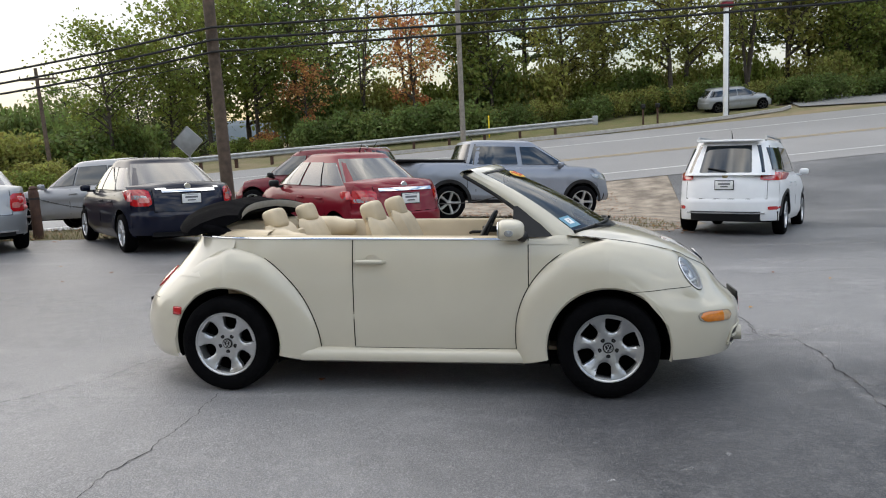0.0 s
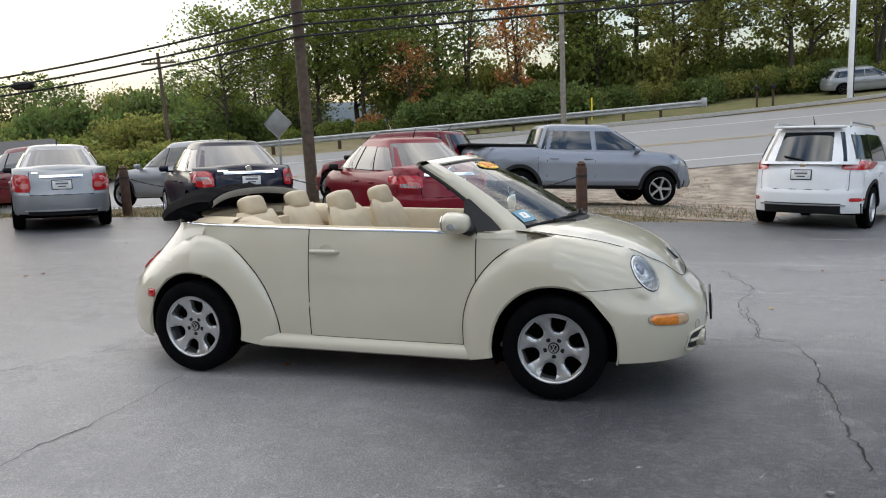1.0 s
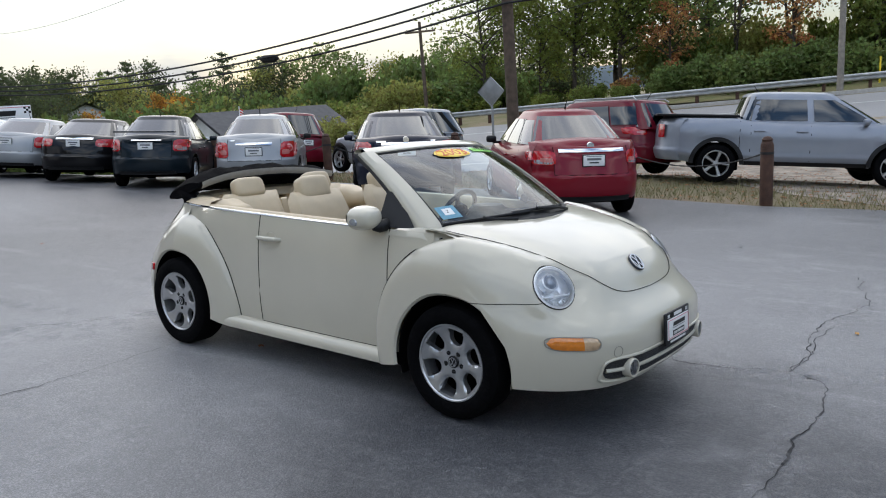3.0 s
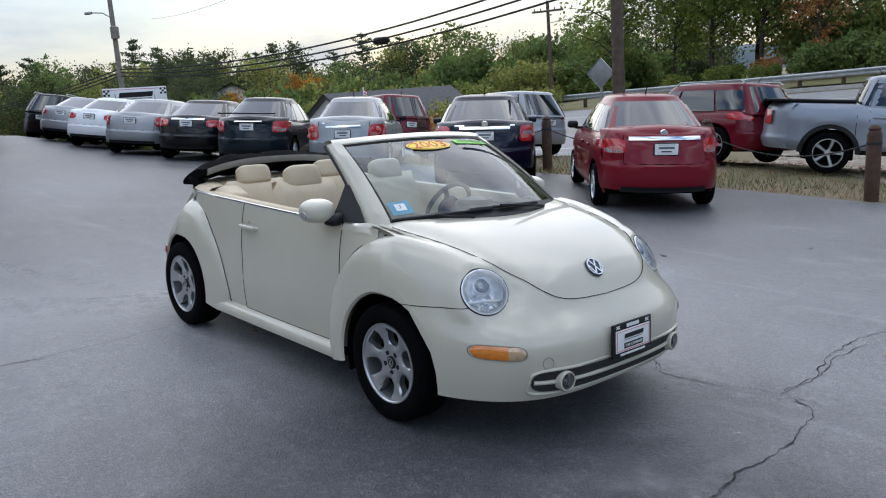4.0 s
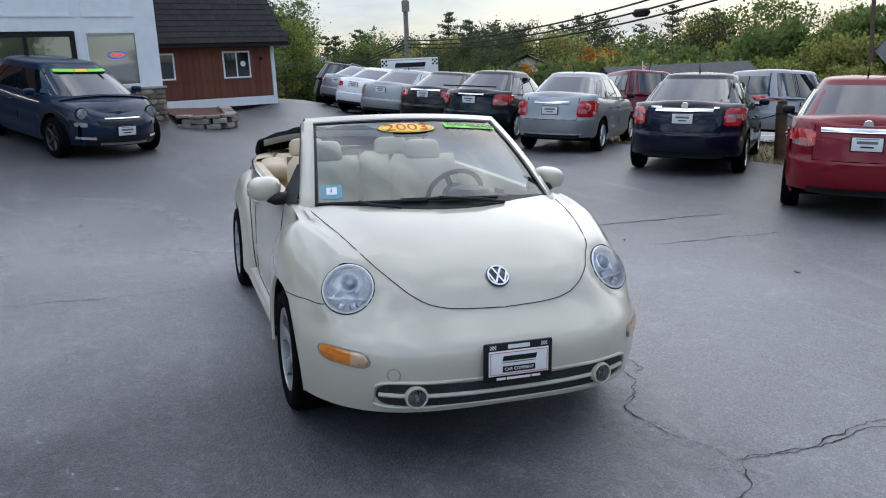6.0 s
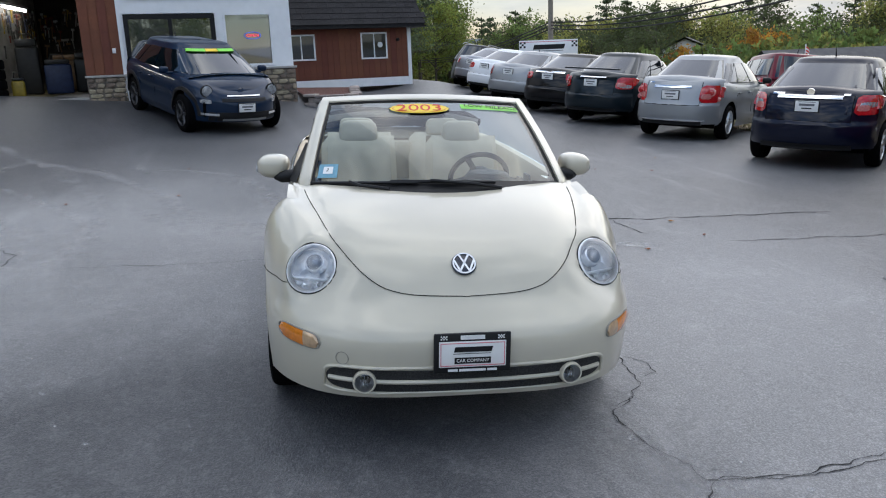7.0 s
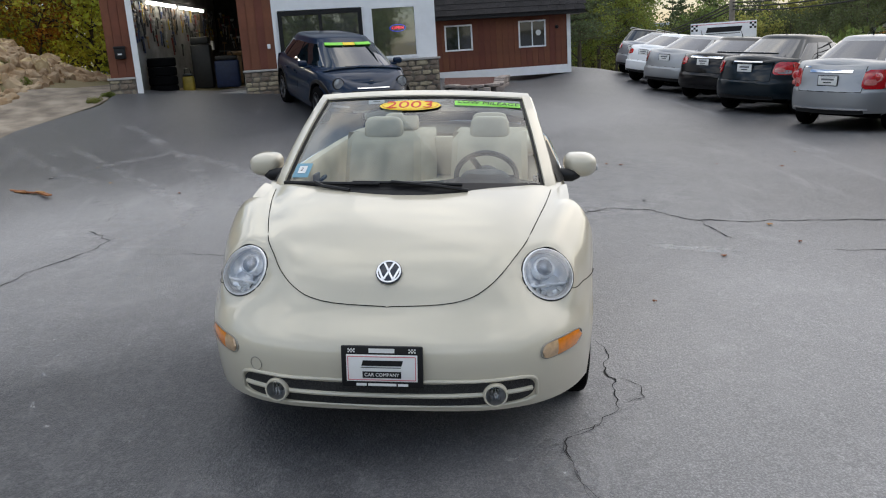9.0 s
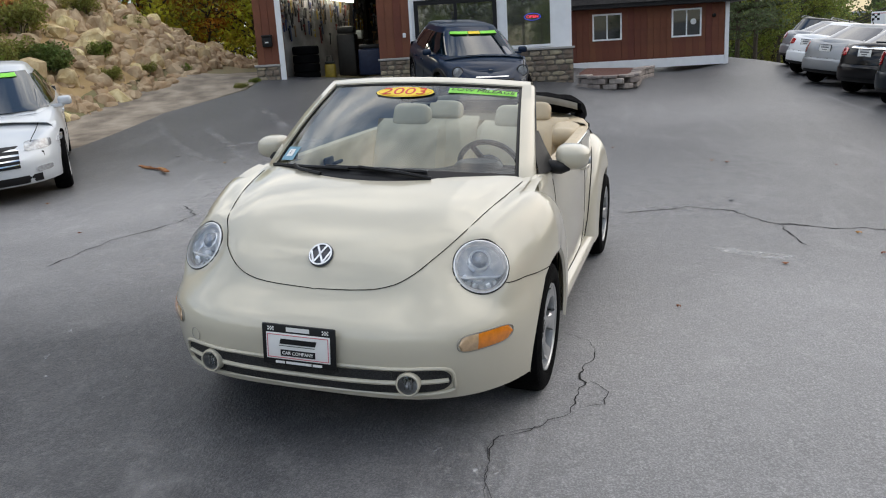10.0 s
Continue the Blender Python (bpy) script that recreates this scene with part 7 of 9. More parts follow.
def slab(a0, a1, z0, z1, o0, o1, bm=None, base=FRONT, bevel=0.0):
    m = fm((a0 + a1) / 2, (z0 + z1) / 2, (o0 + o1) / 2, base)
    b = box(abs(a1 - a0), abs(z1 - z0), abs(o1 - o0), (0, 0, 0), bevel)
    bmesh.ops.transform(b, matrix=m, verts=b.verts)
    return joined(bm, b)


def wall(name, bm, material, label):
    return tagged(part(name, bm, material, smooth=False), label, "wall", "", "structure")


PEGBOARD = mat("pegboard", (0.34, 0.33, 0.31), 0.85, var=0.5, scale=2.2, bump=0.3, bscale=50)
GZ = 1.06           # garage floor
# shell walls with their openings
ws_ = slab(-0.62, -0.02, GZ, 4.6, -0.25, 0.0)
wall("wall_garage_left", ws_, SIDING, "brown-red vertical board wall beside the garage opening")
wall("wall_garage_head", slab(-0.02, 2.2, 3.35, 4.6, -0.25, 0.0), SIDING, "brown-red wall over the garage opening")
wall("wall_garage_right", slab(2.2, 2.96, GZ - 0.1, 4.6, -0.25, 0.0), SIDING, "brown-red vertical board pier between garage and office")
wall("wall_side", slab(-0.62, -0.42, GZ - 0.4, 4.6, -7.0, -0.252), SIDING, "brown-red garage side wall")
of = slab(2.96, 6.6, 2.98, 5.2, -0.2, 0.0)
slab(2.96, 3.05, 0.9, 2.98, -0.2, 0.0, of)
slab(4.92, 5.10, 0.9, 2.72, -0.2, 0.0, of)
slab(6.17, 6.6, 1.52, 2.98, -0.2, 0.0, of)
slab(3.05, 6.17, 2.72, 2.98, -0.2, 0.0, of)
slab(5.10, 6.17, 1.52, 1.56, -0.2, 0.0, of)
wall("wall_office", of, TRIMW, "white office front with large windows")
wall("wall_office_upper_band", slab(3.0, 6.6, 3.9, 4.1, 0.002, 0.05), TRIMW, "white moulding over the office windows")
wall("wall_office_return", slab(6.4, 6.6, 0.5, 5.2, -8.0, -0.202), TRIMW, "white office side wall")
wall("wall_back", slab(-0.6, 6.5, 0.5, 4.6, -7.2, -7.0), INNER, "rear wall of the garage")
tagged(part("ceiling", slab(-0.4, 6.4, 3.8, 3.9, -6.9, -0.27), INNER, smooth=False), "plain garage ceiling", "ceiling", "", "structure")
tagged(part("garage_floor", slab(-0.4, 2.9, GZ - 0.2, GZ - 0.02, -6.9, -0.01), CONCRETE, smooth=False), "stained concrete garage floor", "floor", "", "structure")
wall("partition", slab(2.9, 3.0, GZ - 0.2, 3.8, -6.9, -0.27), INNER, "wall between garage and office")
tagged(part("roof", slab(-0.8, 6.8, 5.2, 5.4, -8.0, 0.3), SHINGLE, smooth=False), "flat dark roof", "roof", "", "structure")
# board joints of the siding
def boards(a0, a1, z0, z1, out, base, name, step=0.2):
    n = max(1, round((a1 - a0) / step))
    me = None
    w = (a1 - a0) / n
    for i in range(n):
        b = slab(0, w - 0.012, 0, z1 - z0, 0, 0.014, None, Vector((0, 0, 0)))
        if me is None:
            me = bpy.data.meshes.new("board")
            b.to_mesh(me)
            me.materials.append(SIDING)
        b.free()
        o = new("board", me)
        o.parent = bpy.data.objects[name]
        o.matrix_basis = Matrix.Translation(base + FD * (a0 + i * w + 0.006) + FN * (out + 0.001) + Vector((0, 0, z0)))


# white garage jamb, door track and sign plate
tagged(part("garage_jamb", slab(-0.10, 0.02, GZ - 0.05, 3.4, 0.002, 0.06), TRIMW, smooth=False), "white garage door jamb", "trim", "", "structure")
tagged(part("pier_trim", slab(2.93, 2.99, 0.9, 3.1, 0.002, 0.045), TRIMW, smooth=False), "white corner trim", "trim", "", "structure")


def stones(name, a0, a1, z0, z1, out, label, size=0.17, base=FRONT):
    """A veneer of rough field stones set in mortar, each stone its own piece, under a slim cap."""
    rnd = random.Random(len(name) * 7 + int(a0 * 10))
    core = tagged(part(name, slab(a0, a1, z0, z1, 0.0, out - 0.025, None, base), MORTAR, smooth=False), label, "stone veneer", "", "structure")
    z = z0
    while z < z1 - 0.03:
        h = min(size * rnd.uniform(0.55, 1.05), z1 - z)
        a = a0
        while a < a1 - 0.03:
            w = min(size * rnd.uniform(0.8, 1.9), a1 - a)
            b = bmesh.new()
            bmesh.ops.create_icosphere(b, subdivisions=1, radius=1)
            for v in b.verts:
                c = v.co
                k = rnd.uniform(0.88, 1.04)
                v.co = Vector((math.copysign(abs(c.x) ** 0.55, c.x) * w * 0.485 * k, math.copysign(abs(c.y) ** 0.55, c.y) * h * 0.48 * k, math.copysign(abs(c.z) ** 0.6, c.z) * 0.045))
            bmesh.ops.transform(b, matrix=fm(a + w / 2, z + h / 2, out - 0.02, base), verts=b.verts)
            part("stone", b, STONE, core, smooth=True)
            a += w
        z += h
    part("cap", slab(a0 - 0.03, a1 + 0.03, z1, z1 + 0.05, -0.005, out + 0.03, None, base, 0.01), CONCRETE, core, "pale stone cap")


stones("stone_base_pier", 2.2, 2.96, 0.82, 1.44, 0.07, "rough field stone base under the board pier")
stones("stone_base_left", -0.66, -0.12, 0.85, 1.46, 0.07, "rough field stone base beside the garage", 0.15)
stones("stone_base_office", 4.95, 6.62, 0.62, 1.48, 0.09, "rough field stone base under the office window")
boards(-0.62, -0.10, 1.5, 4.55, 0.0, FRONT, "wall_garage_left")
boards(2.2, 2.93, 1.5, 4.55, 0.0, FRONT, "wall_garage_right")


def framed_window(name, a0, a1, z0, z1, base, material, label, bars=(0.5,), depth=0.03, w=0.05, glass=None, pane=-0.03):
    e = empty(name, Matrix(), label, "window", "", "structure")
    part("window_frame", slab(a0, a1, z0, z0 + w, 0.003, depth, slab(a0, a1, z1 - w, z1, 0.003, depth, slab(a0, a0 + w, z0 + w, z1 - w, 0.003, depth, slab(a1 - w, a1, z0 + w, z1 - w, 0.003, depth, None, base), base), base), base), material, e, smooth=False)
    for t in bars:
        a = lerp(a0, a1, t)
        part("window_bar", slab(a - w * 0.4, a + w * 0.4, z0 + w, z1 - w, 0.003, depth * 0.8, None, base), material, e, smooth=False)
    part("pane", slab(a0 + w * 0.5, a1 - w * 0.5, z0 + w * 0.5, z1 - w * 0.5, pane, pane + 0.01, None, base), glass or WINGLASS, e, smooth=False)
    return e


WINGLASS = mat("window_glass", (0.045, 0.05, 0.055), 0.03, spec=1.0, coat=1.0, var=0.4, scale=1.5)
WINGLASS.node_tree.nodes["Principled BSDF"].inputs["IOR"].default_value = 2.3      # coated double panes mirror the yard
framed_window("window_office", 5.10, 6.17, 1.56, 2.72, FRONT, TRIMW, "large white framed office window", (), 0.02, 0.05)
framed_window("window_entrance", 3.05, 4.92, 0.92, 2.70, FRONT, PLASTIC, "dark framed office entrance glazing", (0.5,), 0.03, 0.09)
framed_window("window_upper_1", 3.10, 4.95, 3.0, 3.85, FRONT, TRIMW, "white framed upper office window", (), 0.02, 0.05)
framed_window("window_upper_2", 5.10, 6.17, 3.0, 3.85, FRONT, TRIMW, "white framed upper office window", (), 0.02, 0.05)
op = empty("neon_sign", fm(5.72, 2.22, 0.03), "red neon shop sign with a blue surround", "neon sign")
words("OPEN", 0.09, glow("neon_red", (0.9, 0.05, 0.10), 0.7), Matrix.Identity(4), op, squeeze=1.2)
part("blue_surround", tube([(0.18 * math.cos(a), 0.075 * math.sin(a), 0.01) for a in [2 * math.pi * i / 32 for i in range(33)]], 0.005, 6), glow("neon_blue", (0.05, 0.1, 0.9), 0.25), op)
part("switch_box", box(0.07, 0.10, 0.04, (0, 0, 0.02), 0.01), TRIMW, empty("switch_box", fm(2.80, 1.98, 0.015), "small white switch box on the board pier", "switch box"))
mb = empty("mailbox", fm(-0.34, 2.02, 0.02), "black wall mailbox on the board wall", "mailbox")
part("body", box(0.22, 0.24, 0.11, (0, 0, 0.055), 0.02), PLASTIC, mb)
part("lid", box(0.24, 0.05, 0.14, (0, 0.12, 0.07), 0.02), PLASTIC, mb)
part("white_mark", box(0.08, 0.03, 0.004, (0, -0.02, 0.113)), PLATE, mb, smooth=False)

# inside the garage: lamps, tool wall, bins
SKEW = math.degrees(math.atan2(1.4, 6.4))          # the tool wall runs aslant behind the door
tw = box(0.06, 3.79 - GZ, 6.4, (0, 0, 0))
bmesh.ops.transform(tw, matrix=fm(0.52, (3.79 + GZ) / 2, -3.45) @ pose(0, 0, 0, 0, -SKEW, 0), verts=tw.verts)
wall("wall_garage_tools", tw, PEGBOARD, "pale painted tool wall inside the garage")
for a, o in ((0.42, -1.7), (0.88, -3.8)):
    t = empty("tube_lamp", fm(a, 3.10, o) @ pose(0, 0, 0, 0, -SKEW, 0), "white fluorescent tube lamp under the garage ceiling", "ceiling lamp")
    part("tube", tube([(0, 0, -0.9), (0, 0, 0.9)], 0.03, 10), glow("tube_glow", (1.0, 0.97, 0.9), 9.0), t)
    part("housing", box(0.14, 0.05, 1.9, (0, 0.06, 0), 0.01), TRIMW, t)
rnd = random.Random(5)
TOOLS = [mat("tool_%s" % n, c, 0.45, mtl, 0.3, 10) for n, c, mtl in (("steel", (0.4, 0.4, 0.4), 0.8), ("black", (0.02, 0.02, 0.02), 0, ), ("red", (0.16, 0.02, 0.015), 0), ("yellow", (0.40, 0.28, 0.03), 0), ("blue", (0.02, 0.04, 0.12), 0), ("wood", (0.25, 0.15, 0.07), 0))]
for i in range(210):
    back = i % 4 == 0
    z = 2.0 + 1.1 * rnd.random() ** 0.6
    L = rnd.uniform(0.12, 0.42)
    if back:
        m = fm(rnd.uniform(1.3, 2.7), z, -6.88)
    else:
        o = -0.5 - 5.7 * rnd.random() ** 1.3
        m = fm(-0.115 - (o + 0.30) * 1.4 / 6.4, z, o) @ pose(0, 0, 0, 0, 90 - SKEW, 0)
    e = empty("hand_tool", m @ pose(0, 0, 0, 0, 0, rnd.uniform(-12, 12)), "assorted hand tool hanging on the garage wall", "tool", "hanging tools")
    b = box(0.03, L, 0.03, (0, 0, 0.02), 0.006)
    box(rnd.uniform(0.05, 0.13), 0.06, 0.04, (0, L / 2, 0.02), 0.01, b)
    part("tool", b, TOOLS[rnd.choice((0, 0, 0, 1, 1, 1, 1, 2, 3, 4, 5, 5))], e)
for k, (a, o, w, h, d, c, lab) in enumerate(((0.85, -1.2, 0.26, 0.42, 0.26, 3, "yellow mop bucket in the garage"), (1.64, -3.2, 0.6, 0.8, 0.6, 4, "blue plastic drum in the garage"),
                                              (2.35, -3.8, 0.7, 0.95, 0.8, 1, "dark tool cabinet in the garage"), (2.05, -5.9, 1.2, 0.95, 0.6, 5, "wooden workbench at the back of the garage"), (1.02, -3.4, 0.5, 1.3, 0.6, 1, "black engine hoist in the garage"), (2.5, -1.6, 0.5, 0.9, 0.5, 1, "dark parts cart in the garage"))):
    e = empty(("bucket", "drum", "tool_cabinet", "workbench", "engine_hoist", "parts_cart")[k], fm(a, GZ, o), lab, ("bucket", "drum", "cabinet", "workbench", "hoist", "cart")[k])
    part("body", box(w, h * 0.86, d, (0, h * 0.43 + 0.02, 0), 0.05, seg=3), TOOLS[c], e)
    part("top", box(w * 0.9, h * 0.14, d * 0.9, (0, h * 0.93 + 0.02, 0), 0.03), TOOLS[1] if c != 5 else TOOLS[5], e)
    part("handle", tube([(-w * 0.3, h, 0), (-w * 0.2, h + 0.14, 0.04), (w * 0.2, h + 0.14, 0.04), (w * 0.3, h, 0)], 0.016, 6), TOOLS[1], e)
for k in range(4):
    e = empty("tyre", fm(0.36, GZ + 0.11 + 0.205 * k, -0.75) @ pose(0, 0, 0, 0, 37 * k, 0), "black car tyre in a stack inside the garage", "tyre", "stacked tyres")
    part("tread", lathe([(0.19, -0.095), (0.29, -0.10), (0.315, -0.07), (0.315, 0.07), (0.29, 0.10), (0.19, 0.095), (0.20, 0.0), (0.19, -0.095)], 28), TYRE, e)
tb = empty("white_tub", fm(0.95, GZ + 1.15, -5.4), "white plastic tub on the workbench", "tub")
part("body", box(0.5, 0.25, 0.4, (0, 0.0, 0), 0.03), TRIMW, tb)

# ---- the low wing ----
WING = Vector((-21.7, 9.2, 0))
wing = slab(-5.0, 1.66, 0.8, 2.6, -0.2, 0.0, None, WING)
wall("wall_wing", wing, SIDING, "brown-red board wall of the low wing")
boards(-3.2, 1.60, 1.02, 2.55, 0.0, WING, "wall_wing", 0.2)
wall("wall_wing_end", slab(1.46, 1.66, 0.6, 2.6, -7.0, -0.202, None, WING), SIDING, "brown-red end wall of the low wing")
tagged(part("base_trim", slab(-5.0, 1.66, 0.72, 0.99, 0.003, 0.035, None, WING), TRIMW, smooth=False), "white base board of the wing", "trim", "", "structure")
tagged(part("corner_trim", slab(1.60, 1.72, 0.70, 2.62, -0.1, 0.05, None, WING), TRIMW, smooth=False), "white corner board and downpipe", "trim", "", "structure")
tagged(part("soffit", slab(-5.0, 2.15, 2.58, 2.64, -7.0, 0.42, None, WING), INK, smooth=False), "dark eave board", "trim", "", "structure")
# steep shingled roof face, courses of single tabs
roof = tagged(part("roof_wing", slab(-5.0, 2.1, 2.645, 2.70, -7.0, 0.40, None, WING), SHINGLE, smooth=False), "steep dark shingled roof over the wing", "roof", "", "structure")
b = bmesh.new()
pts = [fm(-5.0, 2.70, 0.42, WING).translation, fm(2.12, 2.70, 0.42, WING).translation, fm(1.85, 5.2, -1.6, WING).translation, fm(-5.0, 5.2, -1.6, WING).translation]
b.faces.new([b.verts.new(p) for p in pts])
p2 = [fm(2.12, 2.70, 0.42, WING).translation, fm(2.12, 2.70, -7, WING).translation, fm(1.85, 5.2, -7, WING).translation, fm(1.85, 5.2, -1.6, WING).translation]
b.faces.new([b.verts.new(p) for p in p2])
part("roof_deck", b, SHINGLE, roof, smooth=False)
me = bpy.data.meshes.new("shingle")
sb = box(0.29, 0.24, 0.012, (0, 0, 0), 0)
sb.to_mesh(me)
sb.free()
me.materials.append(SHINGLE)
slope = math.atan2(2.5, 2.02)
for r in range(12):
    for c in range(24):
        a = -5.0 + 0.3 * c + (0.15 if r % 2 else 0.0)
        if a > 2.1 - 0.022 * r * 2:
            continue
        t = (r + 0.5) / 14
        o = new("shingle", me)
        o.parent = roof
        o.matrix_basis = fm(a, 2.70 + 2.5 * t, 0.42 - 2.02 * t + 0.012, WING) @ Matrix.Rotation(slope - math.pi / 2 - 0.06, 4, "X")
framed_window("window_wing_1", -0.05, 0.87, 1.60, 2.45, WING, TRIMW, "white framed sliding window with stickers", (0.5,), 0.04, 0.05, DGLASS, 0.016)
framed_window("window_wing_2", -2.5, -1.59, 1.62, 2.43, WING, TRIMW, "white framed sliding window", (0.5,), 0.04, 0.05, DGLASS, 0.016)
st = empty("window_sticker", fm(0.62, 2.05, 0.029, WING), "small white round sticker inside the wing window", "sticker")
part("disc", lathe([(0.09, 0), (0.09, 0.004), (0.001, 0.004)], 20, axis="z"), PLATE, st)
lamp = empty("wall_lamp", fm(1.25, 2.2, 0.015, WING), "small dark wall lamp on the wing", "wall lamp")
part("shade", lathe([(0.001, 0.1), (0.05, 0.08), (0.06, 0.0)], 16, axis="z"), PLASTIC, lamp)
ch = empty("chimney", fm(-0.7, 3.0, -0.9, WING), "red brick chimney with pale flashing on the shingled roof", "chimney")
part("stack", box(0.34, 2.2, 0.34, (0, 1.25, 0), 0.01), mat("chimney_brick", (0.22, 0.06, 0.035), 0.9, var=0.4, scale=14, bump=0.5, bscale=50), ch)
part("flashing", box(0.40, 0.22, 0.42, (0, 0.28, 0.05), 0.02), GALV, ch)

# planter of grey blocks between office and wing
pl = empty("planter", Matrix.Translation((-14.3, 7.15, 0)), "low curved planter of grey blocks with red mulch", "planter")
rnd = random.Random(3)
path = [(0.75, -0.75), (1.05, -0.25), (1.1, 0.1), (0.75, 0.42), (0.1, 0.52), (-0.6, 0.6), (-1.4, 0.72), (-2.4, 0.9), (-3.6, 1.1)]
zg = H(-13.6, 7.0)
for lev in range(3):
    d = 0.0
    segs = []
    for (x0, y0), (x1, y1) in zip(path, path[1:]):
        k = max(1, round(math.hypot(x1 - x0, y1 - y0) / 0.32))
        for i in range(k):
            t = (i + 0.5 + (0.4 if lev == 1 else 0)) / k
            segs.append((lerp(x0, x1, t), lerp(y0, y1, t), math.atan2(y1 - y0, x1 - x0)))
    for x, y, a in segs:
        hgt = 0.12 if lev < 2 else 0.07
        b = box(0.30, 0.2 if lev < 2 else 0.26, hgt - 0.006, (0, 0, 0), 0.012, seg=1)
        gx = H(-14.3 + x, 7.15 + y)
        part("block", b, BLOCK, pl, at=Matrix.Translation((x, y, max(gx, zg) - 0.05 + 0.12 * lev + hgt / 2)) @ Matrix.Rotation(a + rnd.uniform(-0.03, 0.03), 4, "Z"))
b = bmesh.new()
b.faces.new([b.verts.new((x, y, max(zg + 0.24, H(-14.3 + x, 7.15 + y) + 0.1))) for x, y in path + [(-3.6, -0.6), (-0.6, -0.75)]])
part("mulch", b, MULCH, pl, smooth=False)

# ---- poles, wires, signs, rail ----
def utility_pole(x, y, h, r, material, label, arm=False, lamp=False, lean=0.0):
    z = H(x, y) - 0.3
    e = empty("utility_pole", Matrix.Translation((x, y, z)), label, "utility pole", "utility poles")
    part("pole", tube([(lean * t * h, 0, h * t) for t in (0, 0.3, 0.6, 1)], [r, r * 0.92, r * 0.85, r * 0.7], 14), material, e)
    if arm:
        part("crossarm", box(2.2, 0.1, 0.12, (lean * h, 0, h - 0.6), 0.01), material, e)
        for q in (-0.95, -0.5, 0.5, 0.95):
            part("insulator", lathe([(0.02, 0), (0.05, 0.03), (0.03, 0.08), (0.05, 0.12), (0.001, 0.15)], 10, axis="z"), GREYPOLE, e, at=Matrix.Translation((q + lean * h, 0, h - 0.54)))
    if lamp:
        part("lamp_arm", tube([(0, 0, h - 1.0), (-0.4, -0.2, h - 0.75), (-0.9, -0.4, h - 0.7)], 0.03, 6), GALV, e)
        part("lamp_head", box(0.45, 0.2, 0.12, (-1.1, -0.5, h - 0.7), 0.04), GALV, e)
        part("transformer", lathe([(0.001, 0), (0.18, 0.02), (0.18, 0.5), (0.001, 0.55)], 16, axis="z"), GREYPOLE, e, at=Matrix.Translation((0.25, -0.1, h - 1.9)))
    return e


def wire(a, b, sag, r, label="black overhead cable sagging between the poles"):
    a, b = Vector(a), Vector(b)
    pts = []
    for i in range(33):
        t = i / 32
        p = a.lerp(b, t)
        p.z -= 4 * sag * t * (1 - t)
        pts.append(p)
    ob = part("overhead_cable", tube(pts, r, 6, caps=False), WIRE)
    return tagged(ob, label, "cable", "overhead cables")

PA, PW = (-6.42, 20.4), (-30.75, 19.76)
utility_pole(*PA, 10.0, 0.17, WOODPOLE, "dark brown weathered wooden utility pole", lean=-0.012)
utility_pole(*PW, 7.4, 0.14, GREYPOLE, "grey wooden utility pole with a street lamp", lamp=True)
utility_pole(-0.46, 42.5, 11, 0.15, GREYPOLE, "pale grey wooden utility pole beyond the road")
utility_pole(-23.76, 43.8, 6.6, 0.13, WOODPOLE, "slim distant utility pole with a crossarm", arm=True, lean=-0.03)
for z0, z1, ze, in ((4.41, 2.95, 5.0), (4.10, 2.80, 4.75), (3.81, 2.65, 4.78)):
    wire((PA[0], PA[1] - 0.2, z0), (26, 19.6, ze), 0.14, 0.032)
    wire((PA[0], PA[1] - 0.2, z0), (*PW, z1), 0.72, 0.030)
    wire((*PW, z1), (-75, 22, z1 - 1.0), 1.0, 0.03)
wire((PA[0], PA[1], 8.4), (-70, 44, 9.0), 1.2, 0.012, "thin high overhead cable")
wire((PA[0], PA[1], 8.0), (-60, 25, 9.4), 1.2, 0.012, "thin high overhead cable")
wire((-23.76, 43.8, 4.6), (-0.46, 42.5, 8.5), 0.6, 0.02, "distant thin overhead cable")
sp = empty("splice_box", Matrix.Translation((-14.6, 20.15, 2.98)), "black splice case hanging on the overhead cable", "splice case")
part("case", box(0.55, 0.2, 0.24, (0, 0, 0), 0.07, seg=3), PLASTIC, sp)
part("end_cap", lathe([(0.001, -0.36), (0.06, -0.34), (0.09, -0.26), (0.09, 0.26), (0.06, 0.34), (0.001, 0.36)], 12, axis="x"), PLASTIC, sp)

# diamond road sign seen from behind
zs = H(-8.05, 22.3)
sg = empty("road_sign", Matrix.Translation((-8.05, 22.3, zs)), "grey back of a diamond road sign on a steel post", "road sign")
part("post", box(0.06, 0.05, 2.75, (0, 0.03, 1.37), 0.006), GALV, sg)
b = box(0.62, 0.012, 0.62, (0, 0, 0), 0.03, rot=Matrix.Rotation(radians(45), 4, "Y"))
bmesh.ops.translate(b, vec=(0, 0, 2.08 - zs + 0.02 - 0.5), verts=b.verts)
bmesh.ops.translate(b, vec=(0, 0, 0.0), verts=b.verts)
part("plate", b, mat("sign_back", (0.33, 0.34, 0.34), 0.5, 0.5, 0.2, 5), sg)

